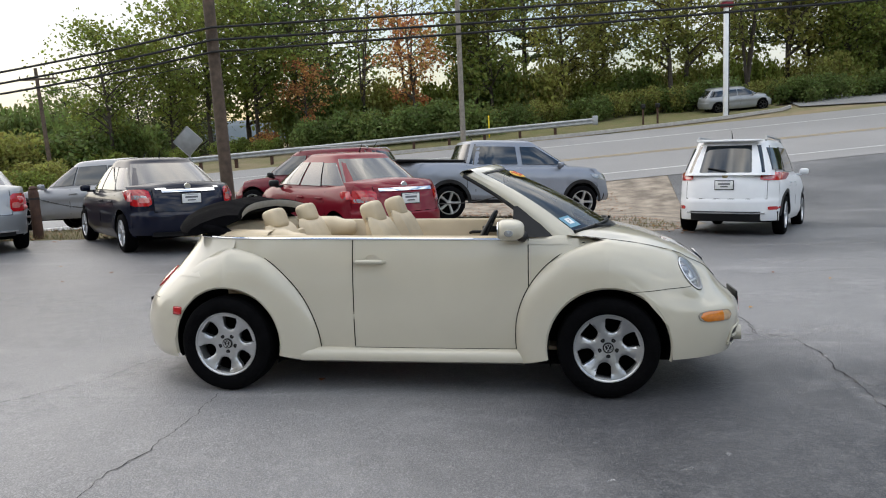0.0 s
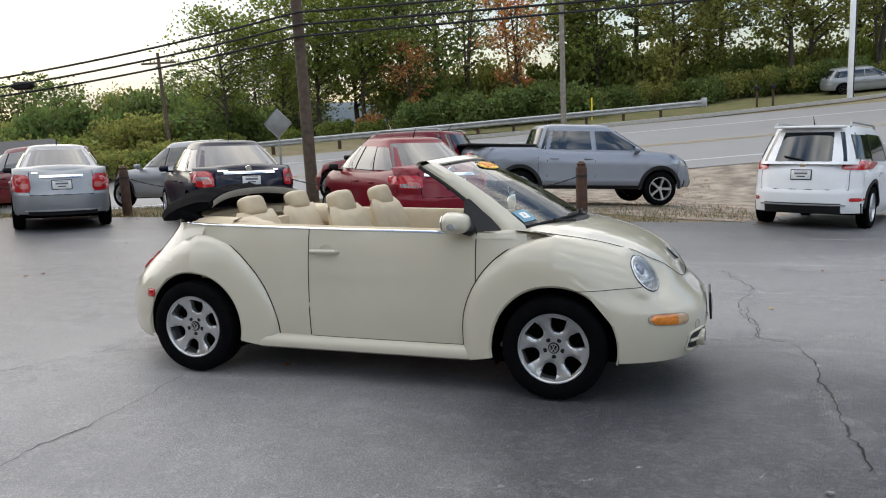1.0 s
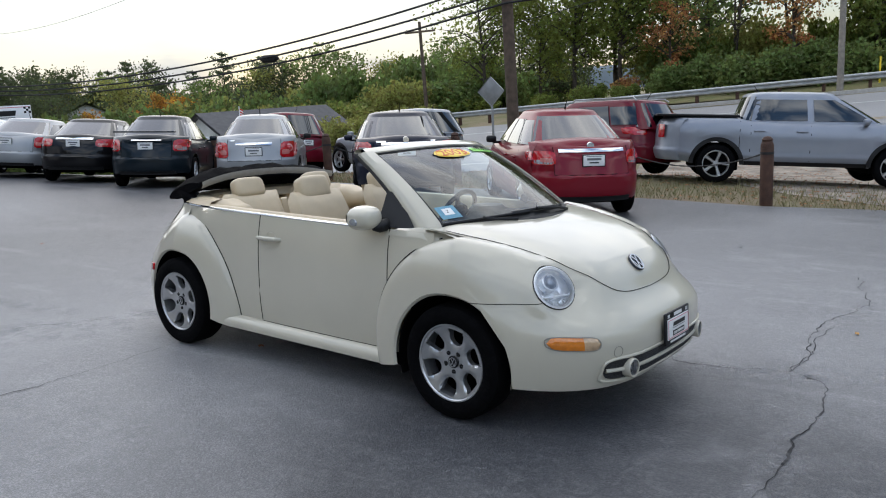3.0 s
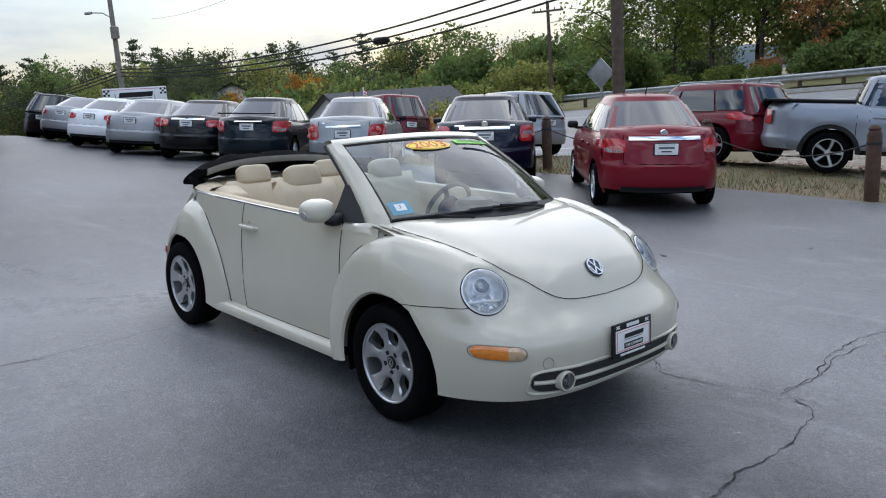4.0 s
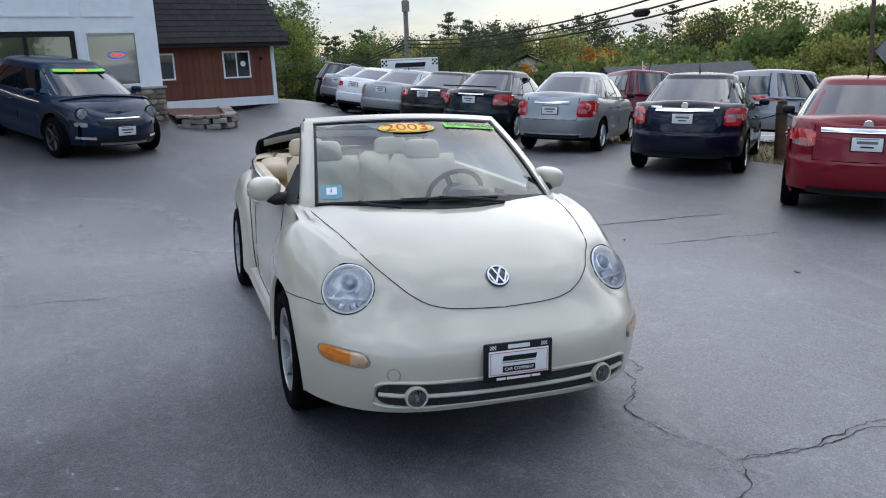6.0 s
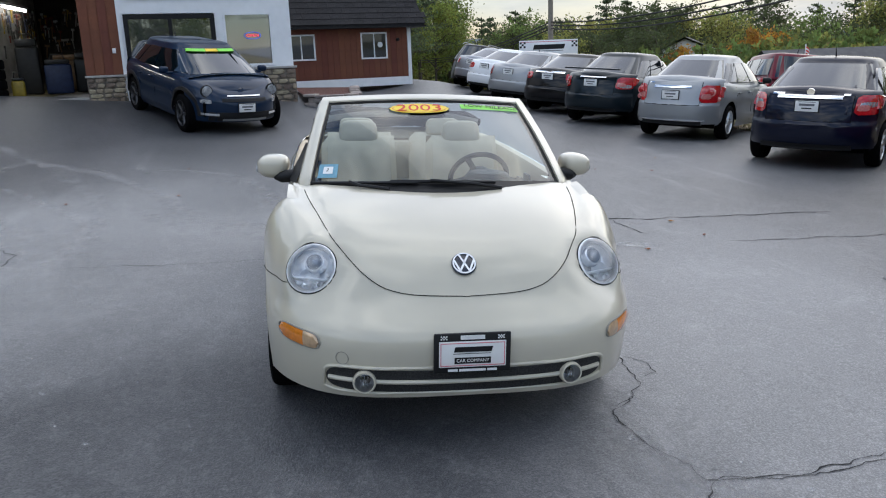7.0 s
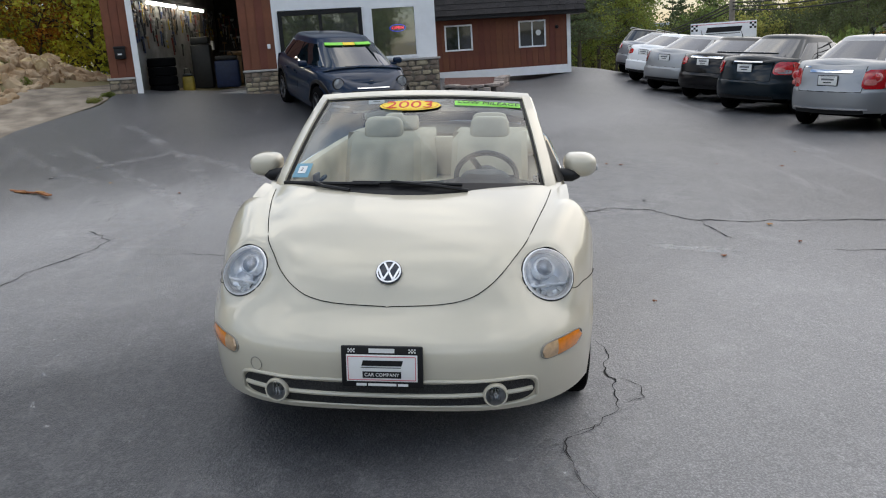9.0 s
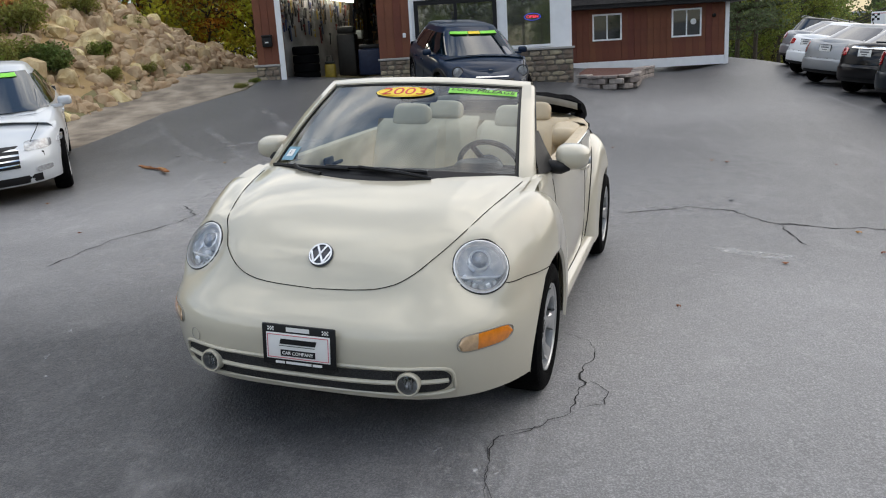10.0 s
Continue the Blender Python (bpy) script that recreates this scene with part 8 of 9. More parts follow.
# guardrail beyond the road
def rail(x0, x1, off, label):
    e = empty("guardrail", Matrix(), label, "guardrail")
    xs = [x0 + (x1 - x0) * i / 40 for i in range(41)]
    rows = []
    for x in xs:
        y = road_y(x, off)
        z = H(x, y)
        rows.append([(x, y + o, z + h) for o, h in ((0, 0.42), (-0.05, 0.47), (-0.05, 0.52), (0, 0.57), (0, 0.60), (-0.05, 0.65), (-0.05, 0.70), (0, 0.75), (0.02, 0.74), (0.02, 0.43))])
    part("beam", grid(rows), GALV, e)
    for i in range(0, int((x1 - x0) / 1.95)):
        x = x0 + 0.3 + i * 1.95
        y = road_y(x, off) + 0.14
        part("rail_post", box(0.15, 0.2, 0.95, (x, y, H(x, y) + 0.26), 0.01), POSTWOOD, e)
    x = x1
    part("end_block", box(0.3, 0.25, 0.5, (x, road_y(x, off) + 0.05, H(x, road_y(x, off)) + 0.62), 0.03), GALV, e)


rail(-62, 6.8, 14.4, "galvanised steel guardrail on wooden posts")
# kerb and grass bank past the rail's end
sheet("grass_bank", [(7, 43.3), (10, 43.9), (14, 44.9), (17.6, 46.4), (18.6, 47.6), (18.2, 49), (22, 52), (22, 60), (-10, 60), (-10, 44), (0, 43.2)], 1.2, 0.05, mat("mown_grass", (0.115, 0.125, 0.035), 0.95, var=0.35, scale=1.2, color2=(0.17, 0.14, 0.06), bump=0.9, bscale=30), "short mown grass bank beyond the road", "grass bank")
kp = [(-10, 42.0), (0, 42.35), (7, 43.1), (10, 43.7), (14, 44.7), (17.7, 46.25), (18.8, 47.6)]
b = bmesh.new()
rows = []
for (x0, y0), (x1, y1) in zip(kp, kp[1:]):
    for i in range(8):
        x, y = lerp(x0, x1, i / 8), lerp(y0, y1, i / 8)
        z = H(x, y)
        rows.append([(x, y - 0.12, z - 0.02), (x, y - 0.10, z + 0.15), (x, y + 0.08, z + 0.16), (x, y + 0.1, z - 0.02)])
tagged(part("kerb", grid(rows), CONCRETE), "grey granite kerb along the grass bank", "kerb", "", "structure")
sheet("side_drive", [(19.2, 47.4), (24, 45.5), (46, 50), (60, 62), (30, 62), (20, 52)], 2.0, 0.03, ROADTOP, "worn asphalt side drive", "drive")
lr = empty("log_rail", Matrix(), "low wooden rail along the side drive", "wooden rail")
for i in range(14):
    x, y = 17 + 2.2 * i, 53.5 + 0.35 * i
    part("post", box(0.16, 0.16, 0.7, (x, y, H(x, y) + 0.3), 0.01), POSTWOOD, lr)
    part("log", tube([(x, y - 0.1, H(x, y) + 0.5), (x + 2.2, y + 0.25, H(x + 2.2, y + 0.35) + 0.5)], 0.09, 8), GREYPOLE, lr)
wp = empty("sign_pole", Matrix.Translation((14.3, 45.4, H(14.3, 45.4))), "white square sign pole with a red cap", "sign pole")
part("pole", box(0.28, 0.28, 6.2, (0, 0, 3.1), 0.02), TRIMW, wp)
part("dark_edge", box(0.06, 0.285, 6.0, (0.10, -0.002, 3.05), 0.0), INK, wp)
part("red_cap", box(0.6, 0.5, 0.28, (0, 0, 6.1), 0.03), RED, wp)
part("crosspiece", box(0.7, 0.55, 0.12, (0, 0, 6.36), 0.03), TRIMW, wp)
for x in (9.6, 10.4):
    mbx = empty("mailbox_post", Matrix.Translation((x, 45.0, H(x, 45.0))), "dark mailbox on a short post beside the road", "mailbox", "roadside mailboxes")
    part("post", box(0.10, 0.10, 1.0, (0, 0, 0.45), 0.01), POSTWOOD, mbx)
    part("box", box(0.2, 0.45, 0.24, (0, 0, 1.05), 0.05, seg=3), PLASTIC, mbx)
mk = empty("marker_post", Matrix.Translation((1.0, 45.5, H(1.0, 45.5))), "thin yellow utility marker post", "marker post")
part("post", box(0.08, 0.04, 1.4, (0, 0, 0.6), 0.01), YELLOW_FILM, mk)

# wooden posts with a slack chain along the yard's edge
POSTS = [(0.82, 14.45), (-1.85, 15.0), (-5.4, 15.5), (-8.9, 15.6), (-12.2, 15.3), (-16.0, 16.2)]
tops = []
for x, y in POSTS:
    z = H(x, y)
    e = empty("bollard", Matrix.Translation((x, y, z - 0.05)), "stained wooden post with a domed top", "post", "chain posts")
    part("post", lathe([(0.10, 0.0), (0.10, 0.98), (0.085, 1.02), (0.075, 1.04), (0.085, 1.07), (0.05, 1.11), (0.001, 1.12)], 16, axis="z"), POSTWOOD, e)
    part("ring", lathe([(0.103, 0.84), (0.106, 0.86), (0.103, 0.88)], 16, axis="z"), WIRE, e)
    tops.append(Vector((x, y, z + 0.82)))
for a, b2 in zip(tops, tops[1:]):
    n = 34
    bm = bmesh.new()
    for i in range(n):
        p = a.lerp(b2, i / n)
        q = a.lerp(b2, (i + 1.25) / n)
        p.z -= 4 * 0.28 * (i / n) * (1 - i / n)
        q.z -= 4 * 0.28 * min(1, (i + 1.25) / n) * (1 - min(1, (i + 1.25) / n))
        tube([p, q], 0.012 if i % 2 else 0.008, 4, bm)
    tagged(part("chain", bm, WIRE), "slack dark steel chain between the wooden posts", "chain", "chains")

# dealer sign by the grey pole
cs = empty("dealer_sign", Matrix.Translation((-24.3, 16.9, 0)) @ Matrix.Rotation(radians(74), 4, "Z") @ pose(0, 0, 0, 90, 0, 0), "white dealer sign board with black script and chequered corners", "sign")
part("board", box(2.25, 0.66, 0.06, (0, 1.72, 0), 0.01), TRIMW, cs)
part("red_line", box(2.15, 0.02, 0.004, (0, 1.99, 0.032)), PINK, cs, smooth=False)
for q in (-1.09, 1.09):
    part("leg", box(0.08, 1.5, 0.06, (q * 0.9, 0.75, -0.03), 0.01), POSTWOOD, cs)
script_bars(1.45, 0.34, INK, Matrix.Translation((0, 1.78, 0.034)), cs)
cb = bmesh.new()
for sx in (-1, 1):
    for i in range(3):
        for j in range(3):
            if (i + j) % 2 == 0:
                box(0.075, 0.075, 0.004, (sx * (0.80 + 0.075 * i) + (0.12 if sx > 0 else -0.12), 1.96 - 0.075 * j, 0.033), 0, cb)
part("chequer_marks", cb, INK, cs, smooth=False)
fp = empty("flag", Matrix.Translation((-26.65, 30.6, -1.8)), "small striped flag on a thin white staff", "flag")
part("staff", tube([(0, 0, 0), (0, 0, 3.3)], 0.025, 6), TRIMW, fp)
for i in range(5):
    part("stripe", grid([[(0.02 + 0.06 * k, 0.02 * math.sin(k), 3.2 - 0.07 * i - 0.03 * k) for k in range(5)], [(0.02 + 0.06 * k, 0.02 * math.sin(k), 3.13 - 0.07 * i - 0.03 * k) for k in range(5)]]), RED_INK if i % 2 == 0 else TRIMW, fp)


# ---- houses down the valley ----
def house(x, y, head, L, W, wall_h, roof_h, zbase, label, roofmat, win=()):
    e = empty("house", Matrix.Translation((x, y, zbase)) @ Matrix.Rotation(radians(head), 4, "Z"), label, "house", "houses")
    part("wall", box(L, W, wall_h, (0, 0, wall_h / 2)), CLAP, e, smooth=False)
    o = 0.35
    for sx in (-1, 1):
        b = bmesh.new()
        b.faces.new([b.verts.new(p) for p in ((sx * L / 2, -W / 2, wall_h), (sx * L / 2, W / 2, wall_h), (sx * L / 2, 0, wall_h + roof_h))])
        part("gable", b, CLAP, e, smooth=False)
    for sy in (-1, 1):
        v = [(-L / 2 - o, sy * (W / 2 + o), wall_h - o * roof_h / W * 2), (L / 2 + o, sy * (W / 2 + o), wall_h - o * roof_h / W * 2), (L / 2 + o, 0, wall_h + roof_h), (-L / 2 - o, 0, wall_h + roof_h)]
        b = grid([[Vector(v[0]), Vector(v[1])], [Vector(v[3]), Vector(v[2])]])
        grid([[Vector(v[0]) + Vector((0, 0, 0.15)), Vector(v[1]) + Vector((0, 0, 0.15))], [Vector(v[3]) + Vector((0, 0, 0.15)), Vector(v[2]) + Vector((0, 0, 0.15))]], b)
        part("roof", b, roofmat, e, smooth=False)
    for sx, yy, zz, w, h in win:
        wd = new("window")
        wd.parent = e
        wd.matrix_basis = Matrix.Translation((sx * L / 2, yy, zz))
        part("frame", box(0.08, w + 0.2, h + 0.2, (0, 0, 0)), TRIMW, wd, smooth=False)
        part("pane", box(0.1, w, h, (0, 0, 0)), WINGLASS, wd, smooth=False)
    return e


house(-29.5, 35.5, 81.5, 8.6, 6.4, 2.6, 1.8, -3.3, "long low house with a grey roof and a white gable", ROOFGREY, ((-1, 0, 2.9, 0.9, 0.6),))
house(-61.5, 46.5, -35, 8, 6, 4.6, 1.4, -3.75, "pale two-storey house among the trees", ROOFGREY, ((1, -1.2, 4.0, 0.9, 1.0), (1, 1.2, 4.0, 0.9, 1.0)))


# ---- trees and shrubs ----
def leaf_quad(bm, p, size, rnd, flat=0.0):
    n = Vector((rnd.gauss(0, 1), rnd.gauss(0, 1), rnd.gauss(0.5, 1))).normalized()
    a = n.orthogonal().normalized()
    a.rotate(Matrix.Rotation(rnd.uniform(0, 6.28), 3, n))
    b = n.cross(a)
    w, h = size * rnd.uniform(0.6, 1.1), size * rnd.uniform(0.45, 0.8)
    c = p + n * size * 0.15
    vs = [bm.verts.new(q) for q in (p - a * w, c - b * h, p + a * w, c + b * h)]
    bm.faces.new(vs)


def tree_meshes(seed, height, spread, trunk_h, n_limb, leaves, leaf, open_=0.35, fork=1):
    """A tapered trunk with limbs and twigs, and leaves clustered along the outer branches."""
    rnd = random.Random(seed)
    tb, lb = bmesh.new(), bmesh.new()
    ends = []
    for k in range(fork):
        lx, ly = (rnd.uniform(-0.12, 0.12) * height, rnd.uniform(-0.12, 0.12) * height) if fork > 1 else (rnd.uniform(-0.03, 0.03) * height, rnd.uniform(-0.03, 0.03) * height)
        spine = [Vector((lx * t ** 1.5 + 0.012 * height * math.sin(5 * t + k), ly * t ** 1.5, height * 0.93 * t)) for t in [i / 7 for i in range(8)]]
        r0 = height * 0.016 / math.sqrt(fork)
        tube(spine, [r0 * (1 - 0.85 * i / 7) for i in range(8)], 7, tb)
        for i in range(n_limb // fork):
            t = lerp(trunk_h, 0.95, (i + rnd.random()) / (n_limb / fork))
            base = spine[min(6, int(t * 7))].lerp(spine[min(7, int(t * 7) + 1)], t * 7 - int(t * 7))
            a = rnd.uniform(0, 6.283)
            L = spread * (0.45 + 0.6 * math.sin(math.pi * clamp((t - trunk_h) / (1.02 - trunk_h), 0.08, 1) ** 0.8)) * rnd.uniform(0.65, 1.15)
            d = Vector((math.cos(a), math.sin(a), rnd.uniform(0.25, 0.9)))
            mid = base + d * L * 0.5 + Vector((0, 0, 0.05 * L))
            end = base + d * L + Vector((0, 0, -0.12 * L))
            rr = r0 * (1 - t) * 0.6 + 0.02
            tube([base, mid, end], [rr, rr * 0.6, rr * 0.2], 5, tb, caps=False)
            for j in range(5):
                q = base.lerp(end, rnd.uniform(0.35, 1.0))
                e2 = q + Vector((rnd.gauss(0, 1), rnd.gauss(0, 1), rnd.gauss(0.2, 0.7))) * L * 0.28
                tube([q, e2], [rr * 0.35, rr * 0.1], 4, tb, caps=False)
                ends.append((e2, L * 0.20))
            ends.append((end, L * 0.22))
    for i in range(leaves):
        c, rad = ends[rnd.randrange(len(ends))]
        if rnd.random() < open_ * 0.3:
            continue
        p = c + Vector((rnd.gauss(0, 1), rnd.gauss(0, 1), rnd.gauss(0, 0.8))) * rad
        leaf_quad(lb, p, leaf * rnd.uniform(0.7, 1.3), rnd)
    return tb, lb


def pine_meshes(seed, height):
    rnd = random.Random(seed)
    tb, lb = bmesh.new(), bmesh.new()
    tube([(0, 0, 0), (0.05, 0, height * 0.5), (0, 0.03, height)], [height * 0.014, height * 0.010, 0.03], 7, tb)
    z = height * 0.30
    while z < height * 0.985:
        t = (z / height - 0.30) / 0.70
        for k in range(5):
            a = rnd.uniform(0, 6.283)
            L = (height * 0.21 * (1 - t) ** 0.75 + 0.4) * rnd.uniform(0.35, 1.25)
            d = Vector((math.cos(a), math.sin(a), lerp(0.05, 0.55, t) + rnd.uniform(-0.08, 0.12)))
            b = Vector((0, 0, z + rnd.uniform(-0.15, 0.15)))
            e = b + d * L
            tube([b, b.lerp(e, 0.55) + Vector((0, 0, -0.04 * L)), e], [0.04, 0.025, 0.01], 4, tb, caps=False)
            for j in range(int(26 + 20 * L)):
                q = rnd.uniform(0.2, 1.05)
                p = b.lerp(e, q) + Vector((rnd.gauss(0, 1), rnd.gauss(0, 1), rnd.gauss(0.12, 0.32))) * (0.13 + 0.12 * L * q)
                leaf_quad(lb, p, 0.13, rnd)
        z += height * rnd.uniform(0.040, 0.062)
    return tb, lb


def bush_meshes(seed, rx, rz, leaves, leaf):
    rnd = random.Random(seed)
    tb, lb = bmesh.new(), bmesh.new()
    lumps = [(Vector((rnd.uniform(-0.7, 0.7) * rx, rnd.uniform(-0.6, 0.6) * rx, rz * rnd.uniform(0.35, 0.75))), rx * rnd.uniform(0.25, 0.5)) for _ in range(13)]
    for c, r in lumps:
        tube([(c.x * 0.3, c.y * 0.3, -0.1), c * 0.6, c], [0.03, 0.02, 0.01], 4, tb, caps=False)
    for i in range(leaves):
        c, r = lumps[rnd.randrange(13)]
        d = Vector((rnd.gauss(0, 1), rnd.gauss(0, 1), rnd.gauss(0, 0.8))).normalized() * r * rnd.uniform(0.55, 1.05)
        p = c + Vector((d.x, d.y, d.z * rz / rx * 1.1))
        if p.z > 0.02:
            leaf_quad(lb, p, leaf, rnd)
    return tb, lb


KINDS = {}


def kind(key, meshes, leafm, label, cat, name):
    tb, lb = meshes
    e = empty(name, Matrix.Translation((0, 0, -200)), label, cat, "%ss" % cat)
    part("trunk" if cat == "tree" else "stem", tb, BARK, e)
    part("crown" if cat == "tree" else "foliage", lb, leafm, e, smooth=False)
    KINDS[key] = [e, False]


kind("oak_g", tree_meshes(1, 10, 3.0, 0.22, 24, 4900, 0.15, 0.45), LEAF_G, "green deciduous tree with thinning autumn leaves", "tree", "tree")
kind("oak_y", tree_meshes(2, 11, 2.8, 0.25, 24, 4700, 0.14, 0.45), LEAF_Y, "tree with yellowing autumn leaves", "tree", "tree")
kind("oak_d", tree_meshes(3, 12, 3.0, 0.15, 24, 4000, 0.16, 0.4), LEAF_D, "dark green full-crowned tree", "tree", "tree")
kind("oak_v", tree_meshes(13, 12, 3.1, 0.12, 26, 4600, 0.15, 0.3), LEAF_V, "tree down the valley, its green darkened for distance", "tree", "tree")
kind("maple_r", tree_meshes(4, 8, 1.8, 0.25, 18, 2400, 0.12, 0.6), LEAF_R, "slender maple with red autumn leaves", "tree", "tree")
kind("maple_o", tree_meshes(5, 8, 2.2, 0.2, 18, 3400, 0.14), LEAF_O, "maple with orange autumn leaves", "tree", "tree")
kind("bare", tree_meshes(6, 11, 2.2, 0.3, 20, 900, 0.13, 0.5, 3), LEAF_Y, "thin forked tree almost bare of leaves", "tree", "tree")
kind("maple_b", tree_meshes(15, 7, 2.4, 0.06, 22, 4200, 0.13, 0.3), LEAF_B, "small tree full of bright yellow-green leaves", "tree", "tree")
kind("pine", pine_meshes(7, 13), NEEDLE, "dark tall pine with whorled branches", "tree", "pine_tree")
kind("bush_d", bush_meshes(8, 2.0, 1.9, 3600, 0.12), LEAF_D, "dense dark green shrub beside the road", "shrub", "shrub")
kind("bush_g", bush_meshes(9, 1.5, 1.4, 2400, 0.10), LEAF_G, "leafy green shrub on rough ground", "shrub", "shrub")
kind("bush_y", bush_meshes(10, 1.6, 1.8, 2400, 0.10), LEAF_Y, "yellow-green autumn shrub on rough ground", "shrub", "shrub")
kind("bush_r", bush_meshes(11, 1.0, 1.0, 1100, 0.09), LEAF_R, "low shrub with red autumn leaves", "shrub", "shrub")


def plant(key, x, y, s=1.0, z=None, rz=None, sz=None):
    e, used = KINDS[key]
    zz = (H(x, y) if z is None else z) - 0.1
    m = Matrix.Translation((x, y, zz)) @ Matrix.Rotation((x * 12.9 + y * 7.3) % 6.28 if rz is None else rz, 4, "Z")
    if not used:
        KINDS[key][1] = True
        e.matrix_basis = m @ Matrix.Diagonal((s, s, sz or s, 1))
        return e
    o = copy_thing(e, m)
    o.scale = (s, s, sz or s)
    return o


rnd = random.Random(21)
# wood beyond the road, east of the pole
for i in range(34):
    x, y = -11 + 2.15 * i + rnd.uniform(-0.8, 0.8), 52 + 0.06 * i + rnd.uniform(0, 5)
    if i % 3 == 1 and i < 22 or i in (2, 3):
        continue
    k = rnd.choice(["oak_g", "oak_y", "oak_y", "oak_g", "oak_d", "bare", "maple_r" if i % 4 == 0 else "oak_y"])
    plant(k, x, y, rnd.uniform(0.85, 1.25))
for i in range(30):
    x, y = -12 + 2.6 * i + rnd.uniform(-1, 1), 60 + rnd.uniform(0, 6)
    if i < 14 and i % 3 or i == 3:
        continue
    plant(rnd.choice(["oak_d", "oak_d", "oak_g", "pine"]), x, y, rnd.uniform(1.1, 1.5))
for i in range(30):
    plant(rnd.choice(["bush_d", "bush_g", "bush_d", "bush_g", "bush_y"]), 0 + 1.5 * i + rnd.uniform(-0.5, 0.5), 50.0 + 0.05 * i + rnd.uniform(-0.6, 0.9), rnd.uniform(0.7, 1.1))
for i in range(44):
    plant(rnd.choice(["bush_d", "bush_g", "bush_g", "bush_y"]), -13 + 1.6 * i + rnd.uniform(-0.5, 0.5), 54.0 + 0.05 * i + rnd.uniform(-0.8, 3), rnd.uniform(1.0, 1.5), None, None, rnd.uniform(1.5, 2.6))
plant("oak_g", -23.5, 51, 0.95)
for i in range(7):
    plant("bush_d", -9.5 + 1.5 * i, 47.4 + rnd.uniform(-0.4, 0.8), rnd.uniform(0.85, 1.25))
for x, y, s in ((-12.5, 47.5, 0.8), (-15, 48.5, 0.9), (-17.5, 48, 0.7)):
    plant("bush_g", x, y, s)
for x, y, s in ((-3.6, 51, 1.0), (-10.5, 51, 0.75)):
    plant("maple_r", x, y, s)
for x, y, s in ((-9, 50, 0.7), (-13.2, 51, 0.75)):
    plant("bush_r", x, y, s * 1.6)
plant("bare", -7.2, 53, 1.0)
plant("bare", -4.3, 54, 1.1)
for x, y, s, k in ((-14, 52, 1.05, "oak_g"), (-17.5, 53, 1.1, "oak_g"), (-20.5, 54, 0.85, "oak_g"), (-16, 57, 1.1, "oak_d"), (-12, 55, 1.1, "oak_d")):
    plant(k, x, y, s)
# low growth before the long house
for i in range(9):
    plant("bush_r" if i == 2 else rnd.choice(["bush_g", "bush_y"]), -25.2 + 0.35 * i, 29.0 + 1.5 * i, rnd.uniform(0.8, 1.1) * (1.5 if i == 2 else 1.0))
# lower growth down the valley to the west
for i in range(34):
    a = radians(lerp(24, 58, i / 33) + rnd.uniform(-0.6, 0.6))
    d = rnd.uniform(54, 64)
    x, y = -d * math.sin(a), d * math.cos(a)
    plant(rnd.choice(["bush_y", "bush_d", "bush_g", "bush_y"]), x, y, rnd.uniform(1.2, 1.9), H(x, y), None, rnd.uniform(1.0, 1.9))
    x, y = x * 1.13, y * 1.13
    plant(rnd.choice(["bush_y", "bush_d", "bush_d"]), x, y, rnd.uniform(1.6, 2.2), H(x, y), None, rnd.uniform(2.0, 3.0))
for i in range(118):
    a = radians(lerp(19, 86, i / 117) + rnd.uniform(-0.5, 0.5))
    d = rnd.uniform(70, 94)
    x, y = -d * math.sin(a), d * math.cos(a)
    if abs(math.degrees(a) - 53) < 1.6 and d < 84:
        continue
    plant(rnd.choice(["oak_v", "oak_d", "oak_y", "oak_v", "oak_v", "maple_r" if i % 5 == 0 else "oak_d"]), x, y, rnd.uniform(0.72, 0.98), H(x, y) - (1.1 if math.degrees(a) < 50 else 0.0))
for i in range(46):
    a = radians(lerp(34, 88, i / 45) + rnd.uniform(-0.5, 0.5))
    d = rnd.uniform(105, 130)
    x, y = -d * math.sin(a), d * math.cos(a)
    if math.degrees(a) < 47:
        continue
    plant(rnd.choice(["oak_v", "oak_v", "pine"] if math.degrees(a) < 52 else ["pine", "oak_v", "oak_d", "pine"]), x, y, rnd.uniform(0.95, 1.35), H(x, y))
for i in range(56):
    a = radians(lerp(50, 92, i / 55) + rnd.uniform(-0.4, 0.4))
    d = rnd.uniform(94, 104)
    x, y = -d * math.sin(a), d * math.cos(a)
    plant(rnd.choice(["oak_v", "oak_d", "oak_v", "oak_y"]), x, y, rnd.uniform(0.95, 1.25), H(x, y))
for a, d, s in ((42.0, 124, 1.25), (43.2, 115, 1.0), (44.6, 121, 1.3), (46.6, 117, 1.1), (49.0, 118, 1.0), (52, 120, 1.15), (64, 112, 1.0), (66, 116, 1.1), (71, 112, 1.0), (75, 112, 1.05)):
    x, y = -d * math.sin(radians(a)), d * math.cos(radians(a))
    plant("pine", x, y, s, H(x, y))
for a, d, s, k in ((47.5, 68, 0.62, "maple_o"), (53, 70, 0.6, "maple_o"), (54.5, 71, 0.5, "maple_r"), (66, 80, 0.7, "maple_o")):
    x, y = -d * math.sin(radians(a)), d * math.cos(radians(a))
    plant(k, x, y, s * 1.5, H(x, y))
for i in range(12):
    x, y = -42 - 3.5 * i, 12 + 1.5 * i + rnd.uniform(-2, 2)
    plant(rnd.choice(["oak_g", "oak_d", "pine"]), x, y, rnd.uniform(0.7, 0.95), -1.5)

